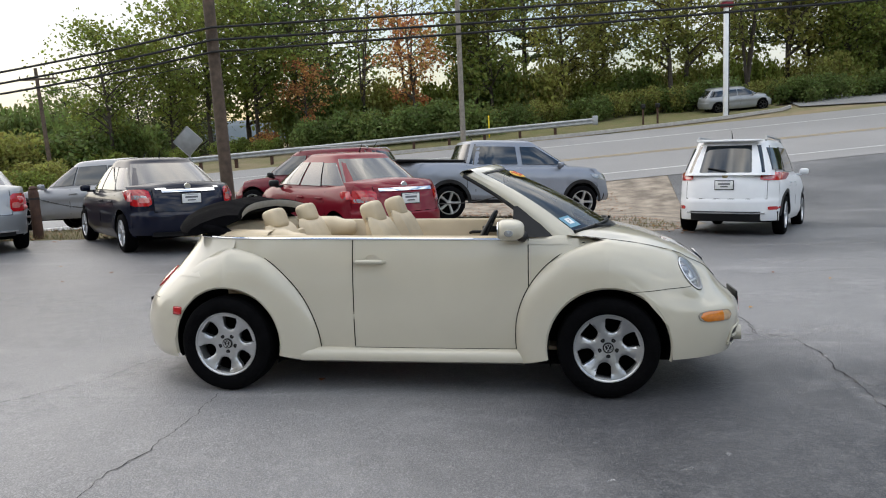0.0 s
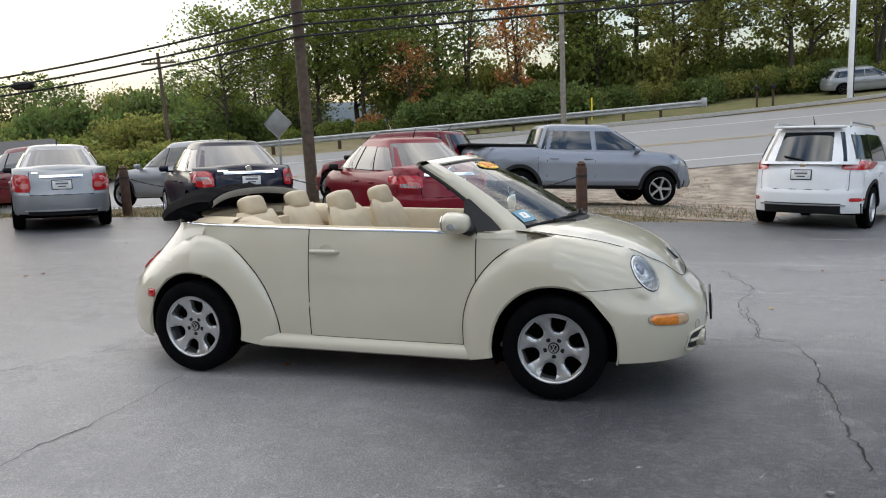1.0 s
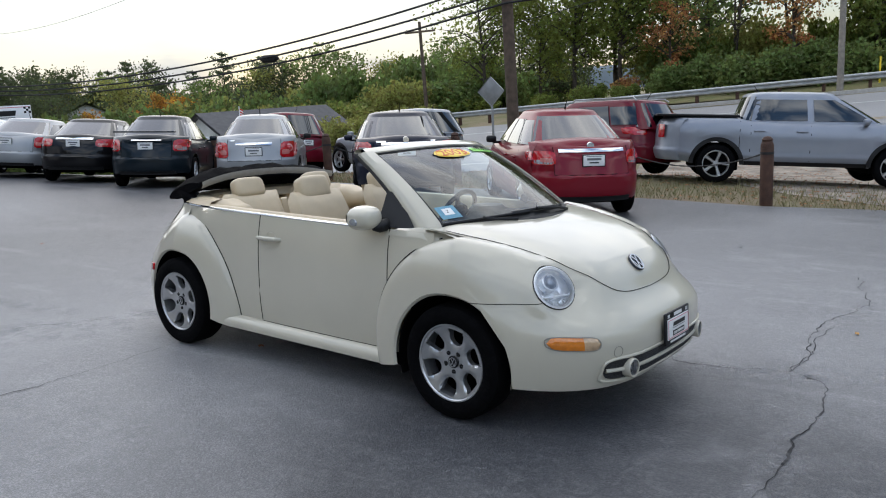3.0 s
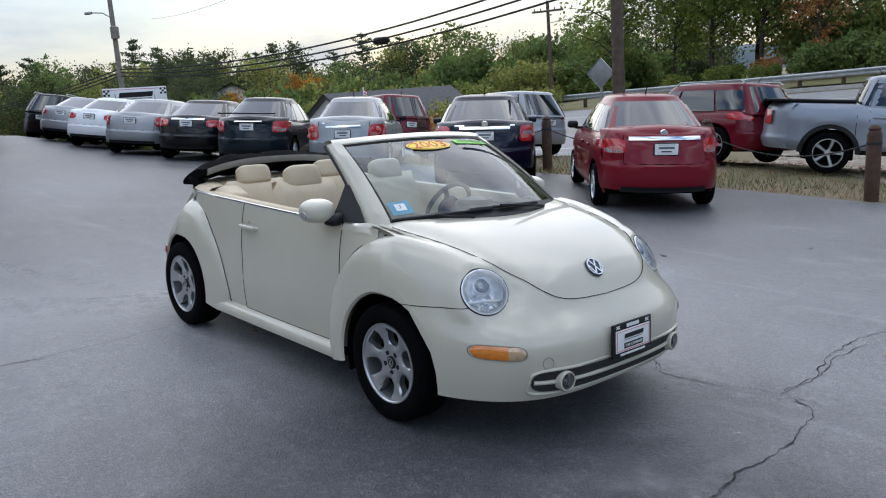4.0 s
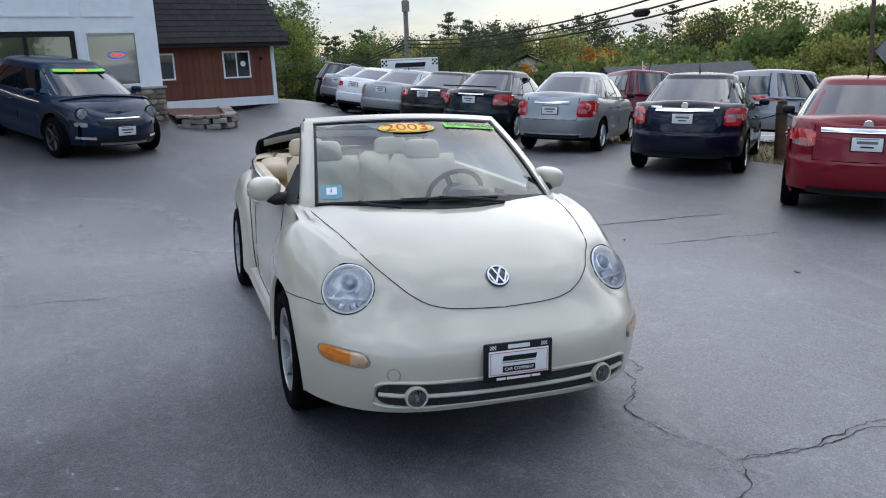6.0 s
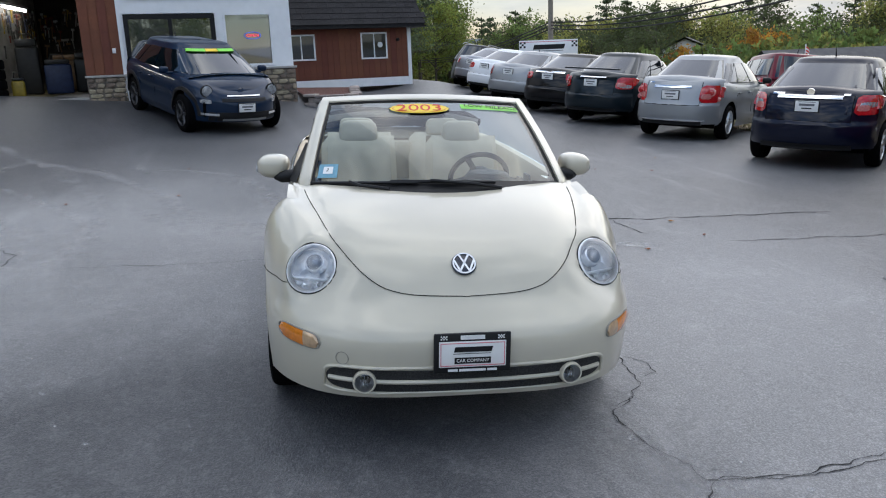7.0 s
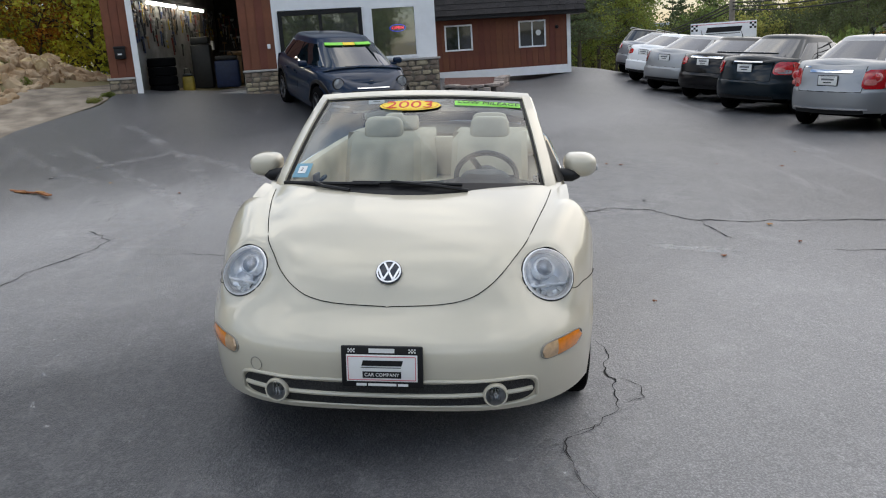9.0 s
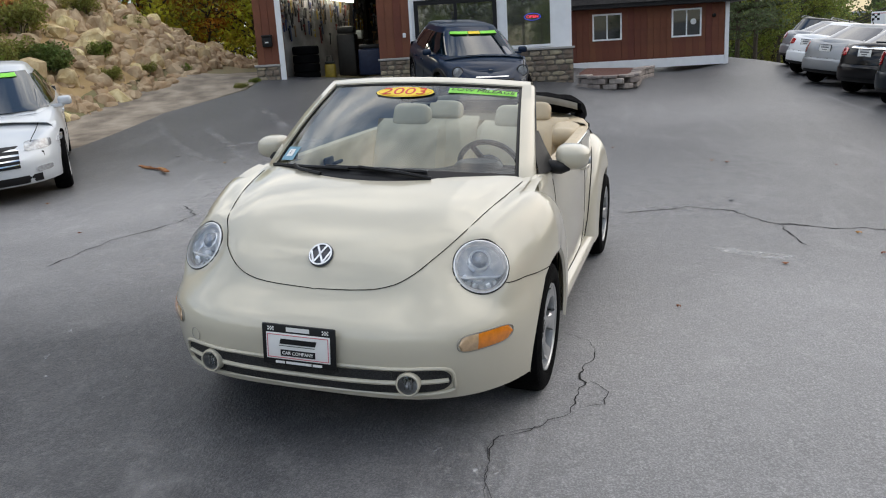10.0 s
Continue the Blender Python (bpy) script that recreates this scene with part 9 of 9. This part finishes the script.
# unseen woods added east and south to close the yard and darken reflections
for i in range(46):
    a = radians(lerp(148, 322, i / 45) + rnd.uniform(-1.2, 1.2))
    d = rnd.uniform(30, 36)
    x, y = 2 - d * math.sin(a), 4 + d * math.cos(a)
    if i % 4 and i < 24 or i % 4 == 2 and i < 44:
        plant(rnd.choice(["oak_d", "oak_g", "oak_d", "oak_y"]), x, y, rnd.uniform(0.6, 0.95) * (1.0 if i < 24 else 0.6), H(x, y))

# ---- the blasted slope ----
sheet("dirt_bank", [(-24, -2.6), (-16, -2.9), (-12, -3.3), (-8.5, -3.5), (-5.8, -2.4), (-4.4, -3.6), (-5, -8), (-7, -14), (-24, -14)], 0.8, 0.0, mat("tan_dirt", (0.48, 0.34, 0.17), 0.95, var=0.4, scale=1.5, color2=(0.30, 0.20, 0.09), bump=1.0, bscale=20), "bare tan dirt bank behind the yard", "dirt bank")
ROCKS = []
for k in range(6):
    r2 = random.Random(40 + k)
    b = bmesh.new()
    bmesh.ops.create_icosphere(b, subdivisions=2, radius=1)
    for v in b.verts:
        q = v.co.copy()
        f = 1 + 0.35 * noise.noise(q * 1.3 + Vector((k * 3.1, 0, 0))) + 0.12 * noise.noise(q * 4 + Vector((0, k * 5.0, 0)))
        v.co = Vector((math.copysign(abs(q.x) ** 0.7, q.x), math.copysign(abs(q.y) ** 0.7, q.y), math.copysign(abs(q.z) ** 0.7, q.z))) * f * 0.5
    me = bpy.data.meshes.new("rock")
    b.to_mesh(me)
    b.free()
    me.materials.append(ROCK)
    ROCKS.append(me)
r2 = random.Random(77)
slope_e = empty("rock_slope", Matrix(), "heap of broken tan rocks on the bank behind the yard", "rock bank", "", "structure")
n = 0
while n < 300:
    x, y = r2.uniform(-18, -6.0), r2.uniform(-9.5, -2.9)
    up = H(x, y) - (1.0 - 0.05 * (x + 12))
    if -(y + 3.0) - 0.10 * (x + 12) < -0.1 or up > 5.5:
        continue
    o = new("rock", ROCKS[n % 6])
    s = r2.uniform(0.2, 0.46) * (1.5 if n % 13 == 0 else 1)
    o.matrix_basis = Matrix.Translation((x, y, H(x, y) - 0.06 + 0.12 * s)) @ Euler((r2.uniform(0, 6), r2.uniform(0, 6), r2.uniform(0, 6))).to_matrix().to_4x4() @ Matrix.Diagonal((s * 1.3, s, s * 0.8, 1))
    o.parent = slope_e
    n += 1
b = bmesh.new()
verts, faces = [], []
base = [(v.co.copy()) for v in ROCKS[0].vertices]
fcs = [tuple(p.vertices) for p in ROCKS[0].polygons]
for i in range(2600):
    x, y = r2.uniform(-18, -6.0), r2.uniform(-11, -2.7)
    if -(y + 3.0) - 0.10 * (x + 12) < -0.25:
        continue
    s = r2.uniform(0.08, 0.36)
    m = Matrix.Translation((x, y, H(x, y) - 0.05)) @ Euler((r2.uniform(0, 6), r2.uniform(0, 6), r2.uniform(0, 6))).to_matrix().to_4x4() @ Matrix.Diagonal((s * 1.3, s, s * 0.8, 1))
    k0 = len(verts)
    verts += [m @ c for c in base]
    faces += [tuple(q + k0 for q in f) for f in fcs]
b.free()
me = bpy.data.meshes.new("rubble")
me.from_pydata(verts, [], faces)
me.materials.append(ROCK)
ob = new("rubble", me)
tagged(ob, "small broken rock rubble on the bank", "rubble", "", "stuff")
for x, y, s, k in ((-9.6, -4.7, 0.35, "bush_y"), (-10.8, -5.3, 0.45, "bush_y"), (-11.1, -5.9, 0.6, "bush_r"), (-12.4, -3.35, 0.16, "bush_y"), (-13.4, -3.0, 0.18, "bush_g"), (-9.4, -4.0, 0.20, "bush_y"), (-13.1, -5.2, 0.30, "bush_y"), (-14.2, -4.6, 0.22, "bush_g"), (-11.3, -3.6, 0.18, "bush_y"), (-10.2, -4.4, 0.30, "bush_d"), (-11.8, -4.2, 0.28, "bush_g"), (-8.6, -4.8, 0.45, "bush_g"), (-7.6, -5.6, 0.6, "bush_y"), (-9.0, -6.6, 0.6, "bush_d"), (-14.0, -3.6, 0.16, "bush_g"), (-7.0, -4.4, 0.4, "bush_d"), (-12.8, -0.95, 0.12, "bush_g"), (-12.2, -1.0, 0.10, "bush_y"), (-6.6, -6.8, 0.8, "bush_r"),
                   (-13, -8.6, 0.9, "bush_g"), (-16, -8.8, 1.0, "bush_y"), (-19, -8.4, 1.1, "bush_g"), (-10.5, -9.4, 0.9, "bush_y"), (-22, -7.0, 1.3, "bush_y"), (-25, -5.0, 1.3, "bush_g")):
    plant(k, x, y, s)
for x, y, s, k in ((-14, -12, 0.6, "oak_y"), (-18, -11.5, 0.65, "oak_g"), (-23, -9.5, 0.6, "maple_o"), (-27, -6.5, 0.75, "oak_y"), (-21, -13, 0.8, "oak_y"), (-10, -13, 0.6, "maple_o"), (-31, -4, 0.8, "oak_g"), (-26, -11, 0.8, "oak_g"), (-35, -1, 0.9, "oak_y"), (-7, -12, 0.55, "oak_g")):
    plant(k, x, y, s)
for x, y, s, k in ((-19.5, -3.6, 0.62, "maple_b"), (-22, -5.2, 0.8, "maple_b"), (-18.2, -6.4, 0.6, "maple_b"), (-25.5, -4.6, 0.95, "oak_g"), (-19.0, -5.0, 0.42, "maple_o"), (-24, -8, 0.9, "maple_b"), (-21, -2.6, 0.5, "oak_y")):
    plant(k, x, y, s)
# unseen trees added round behind the camera, which close the place and darken reflections
for i in range(44):
    a = radians(-112 + 3.6 * i)
    d = rnd.uniform(0.92, 1.12)
    x, y = 6 + 47 * d * math.cos(a), 0 + 43 * d * math.sin(a)
    if y < 24:
        plant(rnd.choice(["oak_g", "oak_d", "oak_d", "pine"]), x, y, rnd.uniform(0.9, 1.15), 0.0)

# far hill, with the blue haze of distance painted into its colour
rows = []
for i in range(60):
    x = -1300 + 45 * i
    h = 17 + 8 * math.sin(x * 0.004 + 1) + 4 * math.sin(x * 0.013)
    rows.append([(x, 800, -10), (x, 830, h * 0.6), (x, 900, h), (x, 1000, h * 0.8)])
tagged(part("backdrop", grid(rows), mat("far_hill", (0.10, 0.13, 0.15), 0.95, var=0.3, scale=0.02)), "far wooded ridge on the horizon, blued by painted haze", "hill", "", "structure")
rows = []
for i in range(60):
    y = -300 + 25 * i
    h = 15 + 6 * math.sin(y * 0.006) + 3 * math.sin(y * 0.017)
    rows.append([(-760, y, -10), (-790, y, h * 0.6), (-860, y, h), (-960, y, h * 0.8)])
tagged(part("backdrop", grid(rows), bpy.data.materials["far_hill"]), "far wooded ridge on the horizon, blued by painted haze", "hill", "", "structure")

# ---- cracks, scuffs, dust and litter on the asphalt ----
CRACK = mat("crack_void", (0.008, 0.008, 0.009), 0.95, var=0.3, scale=30)
SCUFF = mat("pale_scuff", (0.27, 0.267, 0.262), 0.9, var=0.35, scale=25)


def crack(pts, w, seed):
    """An irregular open crack that follows a rough line over the asphalt."""
    rnd = random.Random(seed)
    line = []
    for (x0, y0), (x1, y1) in zip(pts, pts[1:]):
        k = max(2, int(math.hypot(x1 - x0, y1 - y0) / 0.035))
        for i in range(k):
            line.append(Vector((lerp(x0, x1, i / k), lerp(y0, y1, i / k))))
    line.append(Vector(pts[-1]))
    rows = []
    for i, p in enumerate(line):
        d = (line[min(i + 1, len(line) - 1)] - line[max(i - 1, 0)]).normalized()
        q = Vector((-d.y, d.x))
        p = p + q * (0.045 * noise.noise(Vector((p.x * 4, p.y * 4, seed))) + 0.022 * noise.noise(Vector((p.x * 11, p.y * 11, seed))) + 0.008 * rnd.uniform(-1, 1))
        ww = w * 0.55 * (0.25 + 1.2 * abs(noise.noise(Vector((p.x * 4, p.y * 4, seed + 5))))) * rnd.uniform(0.7, 1.3) * min(1, i / 4 + 0.2, (len(line) - i) / 4 + 0.1)
        rows.append([(*(p + q * ww), H(*(p + q * ww)) + 0.0035), (*(p - q * ww), H(*(p - q * ww)) + 0.0035)])
    b = grid(rows)
    bmesh.ops.recalc_face_normals(b, faces=b.faces)
    tagged(part("asphalt_crack", b, CRACK, smooth=False), "dark irregular crack in the asphalt", "crack", "asphalt cracks", "structure")


crack([(2.44, 9.34), (2.57, 8.25), (2.34, 7.60), (2.27, 7.18), (2.31, 6.72), (2.26, 6.31)], 0.012, 1)
crack([(2.26, 6.31), (2.43, 6.15), (2.50, 5.85), (2.45, 5.46), (2.39, 5.13), (2.37, 4.70), (2.32, 4.32), (2.28, 3.9)], 0.017, 2)
crack([(2.37, 7.49), (2.31, 7.04), (2.32, 6.76), (2.26, 6.31)], 0.013, 3)
crack([(1.41, 6.46), (1.59, 6.23), (1.74, 6.21), (1.95, 6.25), (2.26, 6.31)], 0.007, 4)
crack([(0.27, 6.48), (0.36, 6.63), (0.53, 6.66), (0.76, 6.60), (0.94, 6.62), (1.18, 6.55), (1.28, 6.53), (1.44, 6.41), (1.49, 6.28)], 0.010, 5)
crack([(0.94, 6.62), (1.04, 6.71), (1.17, 6.70), (1.21, 6.61)], 0.008, 6)
crack([(1.55, 6.22), (1.80, 6.23), (2.05, 6.25)], 0.006, 7)
crack([(-2.76, 6.93), (-3.03, 7.54), (-2.87, 7.92), (-2.42, 8.22), (-2.28, 8.62), (-2.17, 9.47), (-2.0, 10.6)], 0.034, 8)
crack([(-2.42, 8.22), (-1.71, 8.31)], 0.016, 9)
crack([(-0.76, 2.36), (-1.60, 2.39), (-2.24, 2.70), (-2.58, 2.71), (-3.05, 2.36)], 0.024, 10)
crack([(-3.3, 4.6), (-2.75, 5.23), (-2.51, 5.95)], 0.008, 11)
crack([(-2.0, 3.2), (-1.84, 3.85), (-1.76, 4.30), (-1.74, 4.95)], 0.009, 12)
crack([(-3.34, 2.39), (-3.74, 2.38)], 0.016, 13)
crack([(3.0, 9.4), (3.6, 9.2), (4.6, 9.6)], 0.010, 14)
crack([(-1.24, 8.85), (-1.19, 9.27), (-1.15, 9.57), (-1.0, 10.4)], 0.020, 15)


def dust_mat(name, tint, scale):
    m = bpy.data.materials.new(name)
    m.use_nodes = True
    n, l = m.node_tree.nodes, m.node_tree.links
    b = n["Principled BSDF"]
    b.inputs["Base Color"].default_value = (*tint, 1)
    b.inputs["Roughness"].default_value = 0.9
    at_, t, q, mu, x, tr = n.new("ShaderNodeAttribute"), n.new("ShaderNodeTexCoord"), n.new("ShaderNodeTexNoise"), n.new("ShaderNodeMath"), n.new("ShaderNodeMixShader"), n.new("ShaderNodeBsdfTransparent")
    at_.attribute_name = "cover"
    q.inputs["Scale"].default_value, q.inputs["Detail"].default_value, q.inputs["Roughness"].default_value = scale, 8, 0.75
    r = n.new("ShaderNodeMapRange")
    r.inputs["From Min"].default_value, r.inputs["From Max"].default_value, r.inputs["To Max"].default_value = 0.44, 0.70, 0.85
    l.new(t.outputs["Object"], q.inputs["Vector"])
    l.new(q.outputs["Fac"], r.inputs["Value"])
    mu.operation = "MULTIPLY"
    l.new(r.outputs["Result"], mu.inputs[0])
    l.new(at_.outputs["Fac"], mu.inputs[1])
    l.new(mu.outputs[0], x.inputs["Fac"])
    l.new(tr.outputs["BSDF"], x.inputs[1])
    l.new(b.outputs["BSDF"], x.inputs[2])
    l.new(x.outputs["Shader"], n["Material Output"].inputs["Surface"])
    return m


DUST = dust_mat("pale_dust", (0.40, 0.39, 0.39), 5.0)
CHALK = dust_mat("chalk_scuff", (0.50, 0.50, 0.50), 28.0)
WORNPAINT = dust_mat("worn_white_paint", (0.60, 0.60, 0.59), 14.0)


def scuff(x, y, a, L, w, seed, mt=None):
    """A ragged chalky dab that thins out towards its rim."""
    rnd = random.Random(seed)
    c, s = math.cos(a), math.sin(a)
    bm = bmesh.new()
    lay = bm.verts.layers.float.new("cover")
    rows = []
    for i in range(9):
        u = -1 + i / 4
        row = []
        for j in range(7):
            v = -1 + j / 3
            q, p = v * w * rnd.uniform(0.8, 1.5), u * L / 2 * rnd.uniform(0.9, 1.2)
            px, py = x + c * p - s * q, y + s * p + c * q
            vt = bm.verts.new((px, py, H(px, py) + 0.003))
            vt[lay] = max(0.0, 1 - u * u) * max(0.0, 1 - v * v) * rnd.uniform(0.6, 1.6)
            row.append(vt)
        rows.append(row)
    for r0, r1 in zip(rows, rows[1:]):
        for k in range(6):
            bm.faces.new((r0[k], r0[k + 1], r1[k + 1], r1[k]))
    bmesh.ops.recalc_face_normals(bm, faces=bm.faces)
    tagged(part("scuff_mark", bm, mt or CHALK, smooth=False), "pale chalky scuff worn into the asphalt", "scuff mark", "scuff marks", "structure")


rnd = random.Random(9)
for i in range(34):
    t = i / 33
    x, y = lerp(-1.6, 3.6, t), lerp(3.30, 5.0, t) + rnd.gauss(0, 0.035)
    if rnd.random() < 0.75:
        scuff(x + rnd.uniform(-0.05, 0.05), y, 0.32 + rnd.gauss(0, 0.15), rnd.uniform(0.03, 0.12), rnd.uniform(0.004, 0.011), i)
for i in range(26):
    x, y = lerp(3.4, -2.6, i / 25) + rnd.gauss(0, 0.05), lerp(4.25, 2.7, i / 25) + rnd.gauss(0, 0.06)
    if rnd.random() < 0.8:
        scuff(x, y, rnd.uniform(0, 3.1), rnd.uniform(0.03, 0.13), rnd.uniform(0.005, 0.015), 60 + i)
for k, (x, y) in enumerate(((-1.60, 7.68), (-1.52, 7.82), (-1.46, 7.96), (-1.39, 8.10))):
    scuff(x, y, 1.1, 0.34, 0.085, 90 + k, WORNPAINT)
for i in range(14):
    x, y = rnd.uniform(1.6, 2.9), rnd.uniform(5.6, 6.7)
    scuff(x, y, rnd.uniform(0, 3.1), rnd.uniform(0.03, 0.08), rnd.uniform(0.006, 0.018), 120 + i)


FILMS = []


def dust(ctrl, w, strength=1.0, dz=0.0022):
    """A dusty tyre track: a thin film that fades to both sides and ends, each film just above the last."""
    dz += 0.00012 * len(FILMS)
    FILMS.append(w)
    pts = []
    P = [Vector(p) for p in ctrl]
    P = [P[0] * 2 - P[1]] + P + [P[-1] * 2 - P[-2]]
    for i in range(1, len(P) - 2):
        for k in range(10):
            t = k / 10
            pts.append(0.5 * ((2 * P[i]) + (P[i + 1] - P[i - 1]) * t + (2 * P[i - 1] - 5 * P[i] + 4 * P[i + 1] - P[i + 2]) * t * t + (3 * P[i] - P[i - 1] - 3 * P[i + 1] + P[i + 2]) * t ** 3))
    bm = bmesh.new()
    lay = bm.verts.layers.float.new("cover")
    rows = []
    for i, p in enumerate(pts):
        d = (pts[min(i + 1, len(pts) - 1)] - pts[max(i - 1, 0)]).normalized()
        q = Vector((-d.y, d.x))
        row = []
        for s in (-1, -0.6, -0.2, 0.2, 0.6, 1):
            c = p + q * s * w * 1.25
            v = bm.verts.new((c.x, c.y, H(c.x, c.y) + dz))
            v[lay] = 0.70 * strength * (1 - s * s) * min(1, i / 6, (len(pts) - 1 - i) / 6)
            row.append(v)
        rows.append(row)
    for a, b in zip(rows, rows[1:]):
        for j in range(5):
            bm.faces.new((a[j], a[j + 1], b[j + 1], b[j]))
    bmesh.ops.recalc_face_normals(bm, faces=bm.faces)
    tagged(part("dust_track", bm, DUST), "pale dusty tyre track on the asphalt", "dust", "dust tracks", "structure")


dust([(-10.6, 0.0), (-8.6, 1.3), (-6.4, 2.5), (-4.3, 3.2), (-3.0, 3.2), (-1.9, 3.0)], 0.12)
dust([(-6.2, 1.0), (-7.3, 1.7), (-6.8, 2.7), (-5.1, 3.7), (-3.2, 4.2)], 0.13)
dust([(-8.8, -0.4), (-6.6, 1.3), (-4.5, 2.7), (-3.4, 3.3)], 0.09)
dust([(-9.0, -1.3), (-7.4, -0.2), (-6.0, 1.0), (-5.4, 1.8)], 0.10, 0.9)
dust([(-5.8, 4.2), (-5.3, 4.8), (-3.9, 5.1), (-2.9, 5.2)], 0.11, 0.9)
dust([(-6.8, 3.2), (-6.2, 4.4), (-5.3, 4.9), (-4.2, 4.9), (-3.4, 4.4)], 0.10)
dust([(1.4, 5.95), (2.1, 6.2), (2.8, 6.35), (3.6, 6.3)], 0.14, 0.8)
dust([(3.4, 12.0), (4.9, 12.4), (6.6, 12.4), (9, 12.8)], 0.16, 0.8)
dust([(3.0, 10.3), (4.1, 10.3), (5.6, 10.7), (8, 11)], 0.12, 0.6)
dust([(-4.5, 3.6), (-3.6, 4.1), (-2.6, 5.2), (-2.6, 7.0), (-4, 9)], 0.3, 0.8)
dust([(-3.9, 2.2), (-2.7, 2.9), (-1.4, 3.4), (0.4, 3.7)], 0.45, 0.7)
dust([(-3.2, 5.6), (-3.6, 7.2), (-5.0, 8.4), (-7.0, 8.8)], 0.5, 0.5)
dust([(1.7, 8.2), (2.6, 7.8), (3.8, 8.2), (5.2, 9.2)], 0.4, 0.5)


# pale worn edges along the cracks
for pts, w, k in (([(2.44, 9.34), (2.57, 8.25), (2.34, 7.60), (2.27, 7.18), (2.31, 6.72), (2.26, 6.31)], 0.07, 0.55), ([(2.26, 6.31), (2.43, 6.15), (2.50, 5.85), (2.45, 5.46), (2.39, 5.13), (2.37, 4.70), (2.32, 4.32), (2.28, 3.9)], 0.10, 0.6),
                  ([(0.94, 6.62), (1.18, 6.55), (1.44, 6.41), (1.74, 6.21), (1.95, 6.25), (2.26, 6.31), (2.8, 6.5), (3.3, 6.6)], 0.13, 0.7), ([(-2.76, 6.93), (-3.03, 7.54), (-2.87, 7.92), (-2.42, 8.22), (-2.28, 8.62)], 0.10, 0.4),
                  ([(2.9, 5.2), (2.5, 5.0), (2.1, 4.9), (1.5, 4.5)], 0.10, 0.5), ([(-3.3, 4.6), (-2.75, 5.23), (-2.51, 5.95)], 0.10, 0.6), ([(-0.76, 2.36), (-1.60, 2.39), (-2.24, 2.70), (-2.58, 2.71), (-3.05, 2.36)], 0.12, 0.4)):
    dust(pts, w, k, 0.0026)

# thin streaks swept across the turning place
rs = random.Random(64)
for i in range(12):
    x, y = rs.uniform(-8.5, -3.5), rs.uniform(-0.6, 3.6)
    a, L, k = rs.uniform(0.15, 0.85), rs.uniform(0.6, 2.4), rs.uniform(-0.2, 0.2)
    dust([(x + L * t * math.cos(a + k * t), y + L * t * math.sin(a + k * t)) for t in (0, 0.33, 0.66, 1.0)], rs.uniform(0.02, 0.08), rs.uniform(0.25, 0.7))
# fallen leaves and grit
LITTER = mat("fallen_leaf", (0.40, 0.17, 0.05), 0.8, var=0.4, scale=30, objrand=0.4)
rnd = random.Random(31)
for i in range(34):
    x, y = rnd.uniform(-7, 4), rnd.uniform(0.5, 11)
    b = bmesh.new()
    s = rnd.uniform(0.018, 0.04)
    z = H(x, y)
    vs = [b.verts.new((s * math.cos(a), 0.6 * s * math.sin(a), 0.004 + 0.010 * abs(math.sin(2 * a)))) for a in [k * math.pi / 4 for k in range(8)]]
    b.faces.new(vs)
    o = part("fallen_leaf", b, LITTER if i % 4 else SCUFF, smooth=False, at=Matrix.Translation((x, y, z + 0.002)) @ Matrix.Rotation(rnd.uniform(0, 6.28), 4, "Z"))
    tagged(o, "small curled fallen leaf on the asphalt", "leaf", "fallen leaves")
x, y = -5.1, 0.85
bark = empty("bark_debris", Matrix.Translation((x, y, H(x, y))) @ Matrix.Rotation(0.9, 4, "Z"), "strip of orange-brown bark debris on the asphalt", "bark debris")
for i in range(7):
    part("chip", box(rnd.uniform(0.12, 0.3), rnd.uniform(0.03, 0.07), 0.02, (-0.45 + 0.15 * i, rnd.uniform(-0.05, 0.05), 0.018), 0.006, rot=Matrix.Rotation(rnd.uniform(-0.3, 0.3), 4, "Z")), LITTER, bark)
# leaves in the verge
verts, faces = [], []
for i in range(2600):
    x, y = rnd.uniform(-14, 4.5), rnd.uniform(14.3, 26)
    s, a, z = rnd.uniform(0.02, 0.05), rnd.uniform(0, 6.28), H(x, y) - 0.01 + 0.02
    k0 = len(verts)
    verts += [(x + s * math.cos(a + q), y + s * math.sin(a + q) * 0.8, z + 0.012 * (j % 2)) for j, q in enumerate((0, 1.57, 3.14, 4.71))]
    faces.append((k0, k0 + 1, k0 + 2, k0 + 3))
me = bpy.data.meshes.new("leaf_litter")
me.from_pydata(verts, [], faces)
me.materials.append(LITTER)
tagged(new("leaf_litter", me), "scattered fallen leaves on the dry verge", "leaf litter", "", "stuff")
# grass blades on the verge
verts, faces = [], []
for i in range(9000):
    x, y = rnd.uniform(-14, 4.2), 14.25 + abs(rnd.gauss(0, 2.2))
    if y < 14.4 + max(0, (0.8 - x)) * 0.06 or (x > 2.5 and y < 15.5):
        continue
    h, a, z = rnd.uniform(0.04, 0.13), rnd.uniform(0, 6.28), H(x, y) - 0.02
    k0 = len(verts)
    dx, dy = 0.008 * math.cos(a), 0.008 * math.sin(a)
    verts += [(x - dx, y - dy, z), (x + dx, y + dy, z), (x + 0.05 * math.sin(a * 3), y + 0.05 * math.cos(a * 3), z + h)]
    faces.append((k0, k0 + 1, k0 + 2))
me = bpy.data.meshes.new("grass_blades")
me.from_pydata(verts, [], faces)
me.materials.append(mat("dry_grass", (0.24, 0.205, 0.10), 0.9, var=0.4, scale=1.5, color2=(0.15, 0.15, 0.06)))
tagged(new("grass_blades", me), "sparse dry grass blades along the yard edge", "grass", "", "stuff")
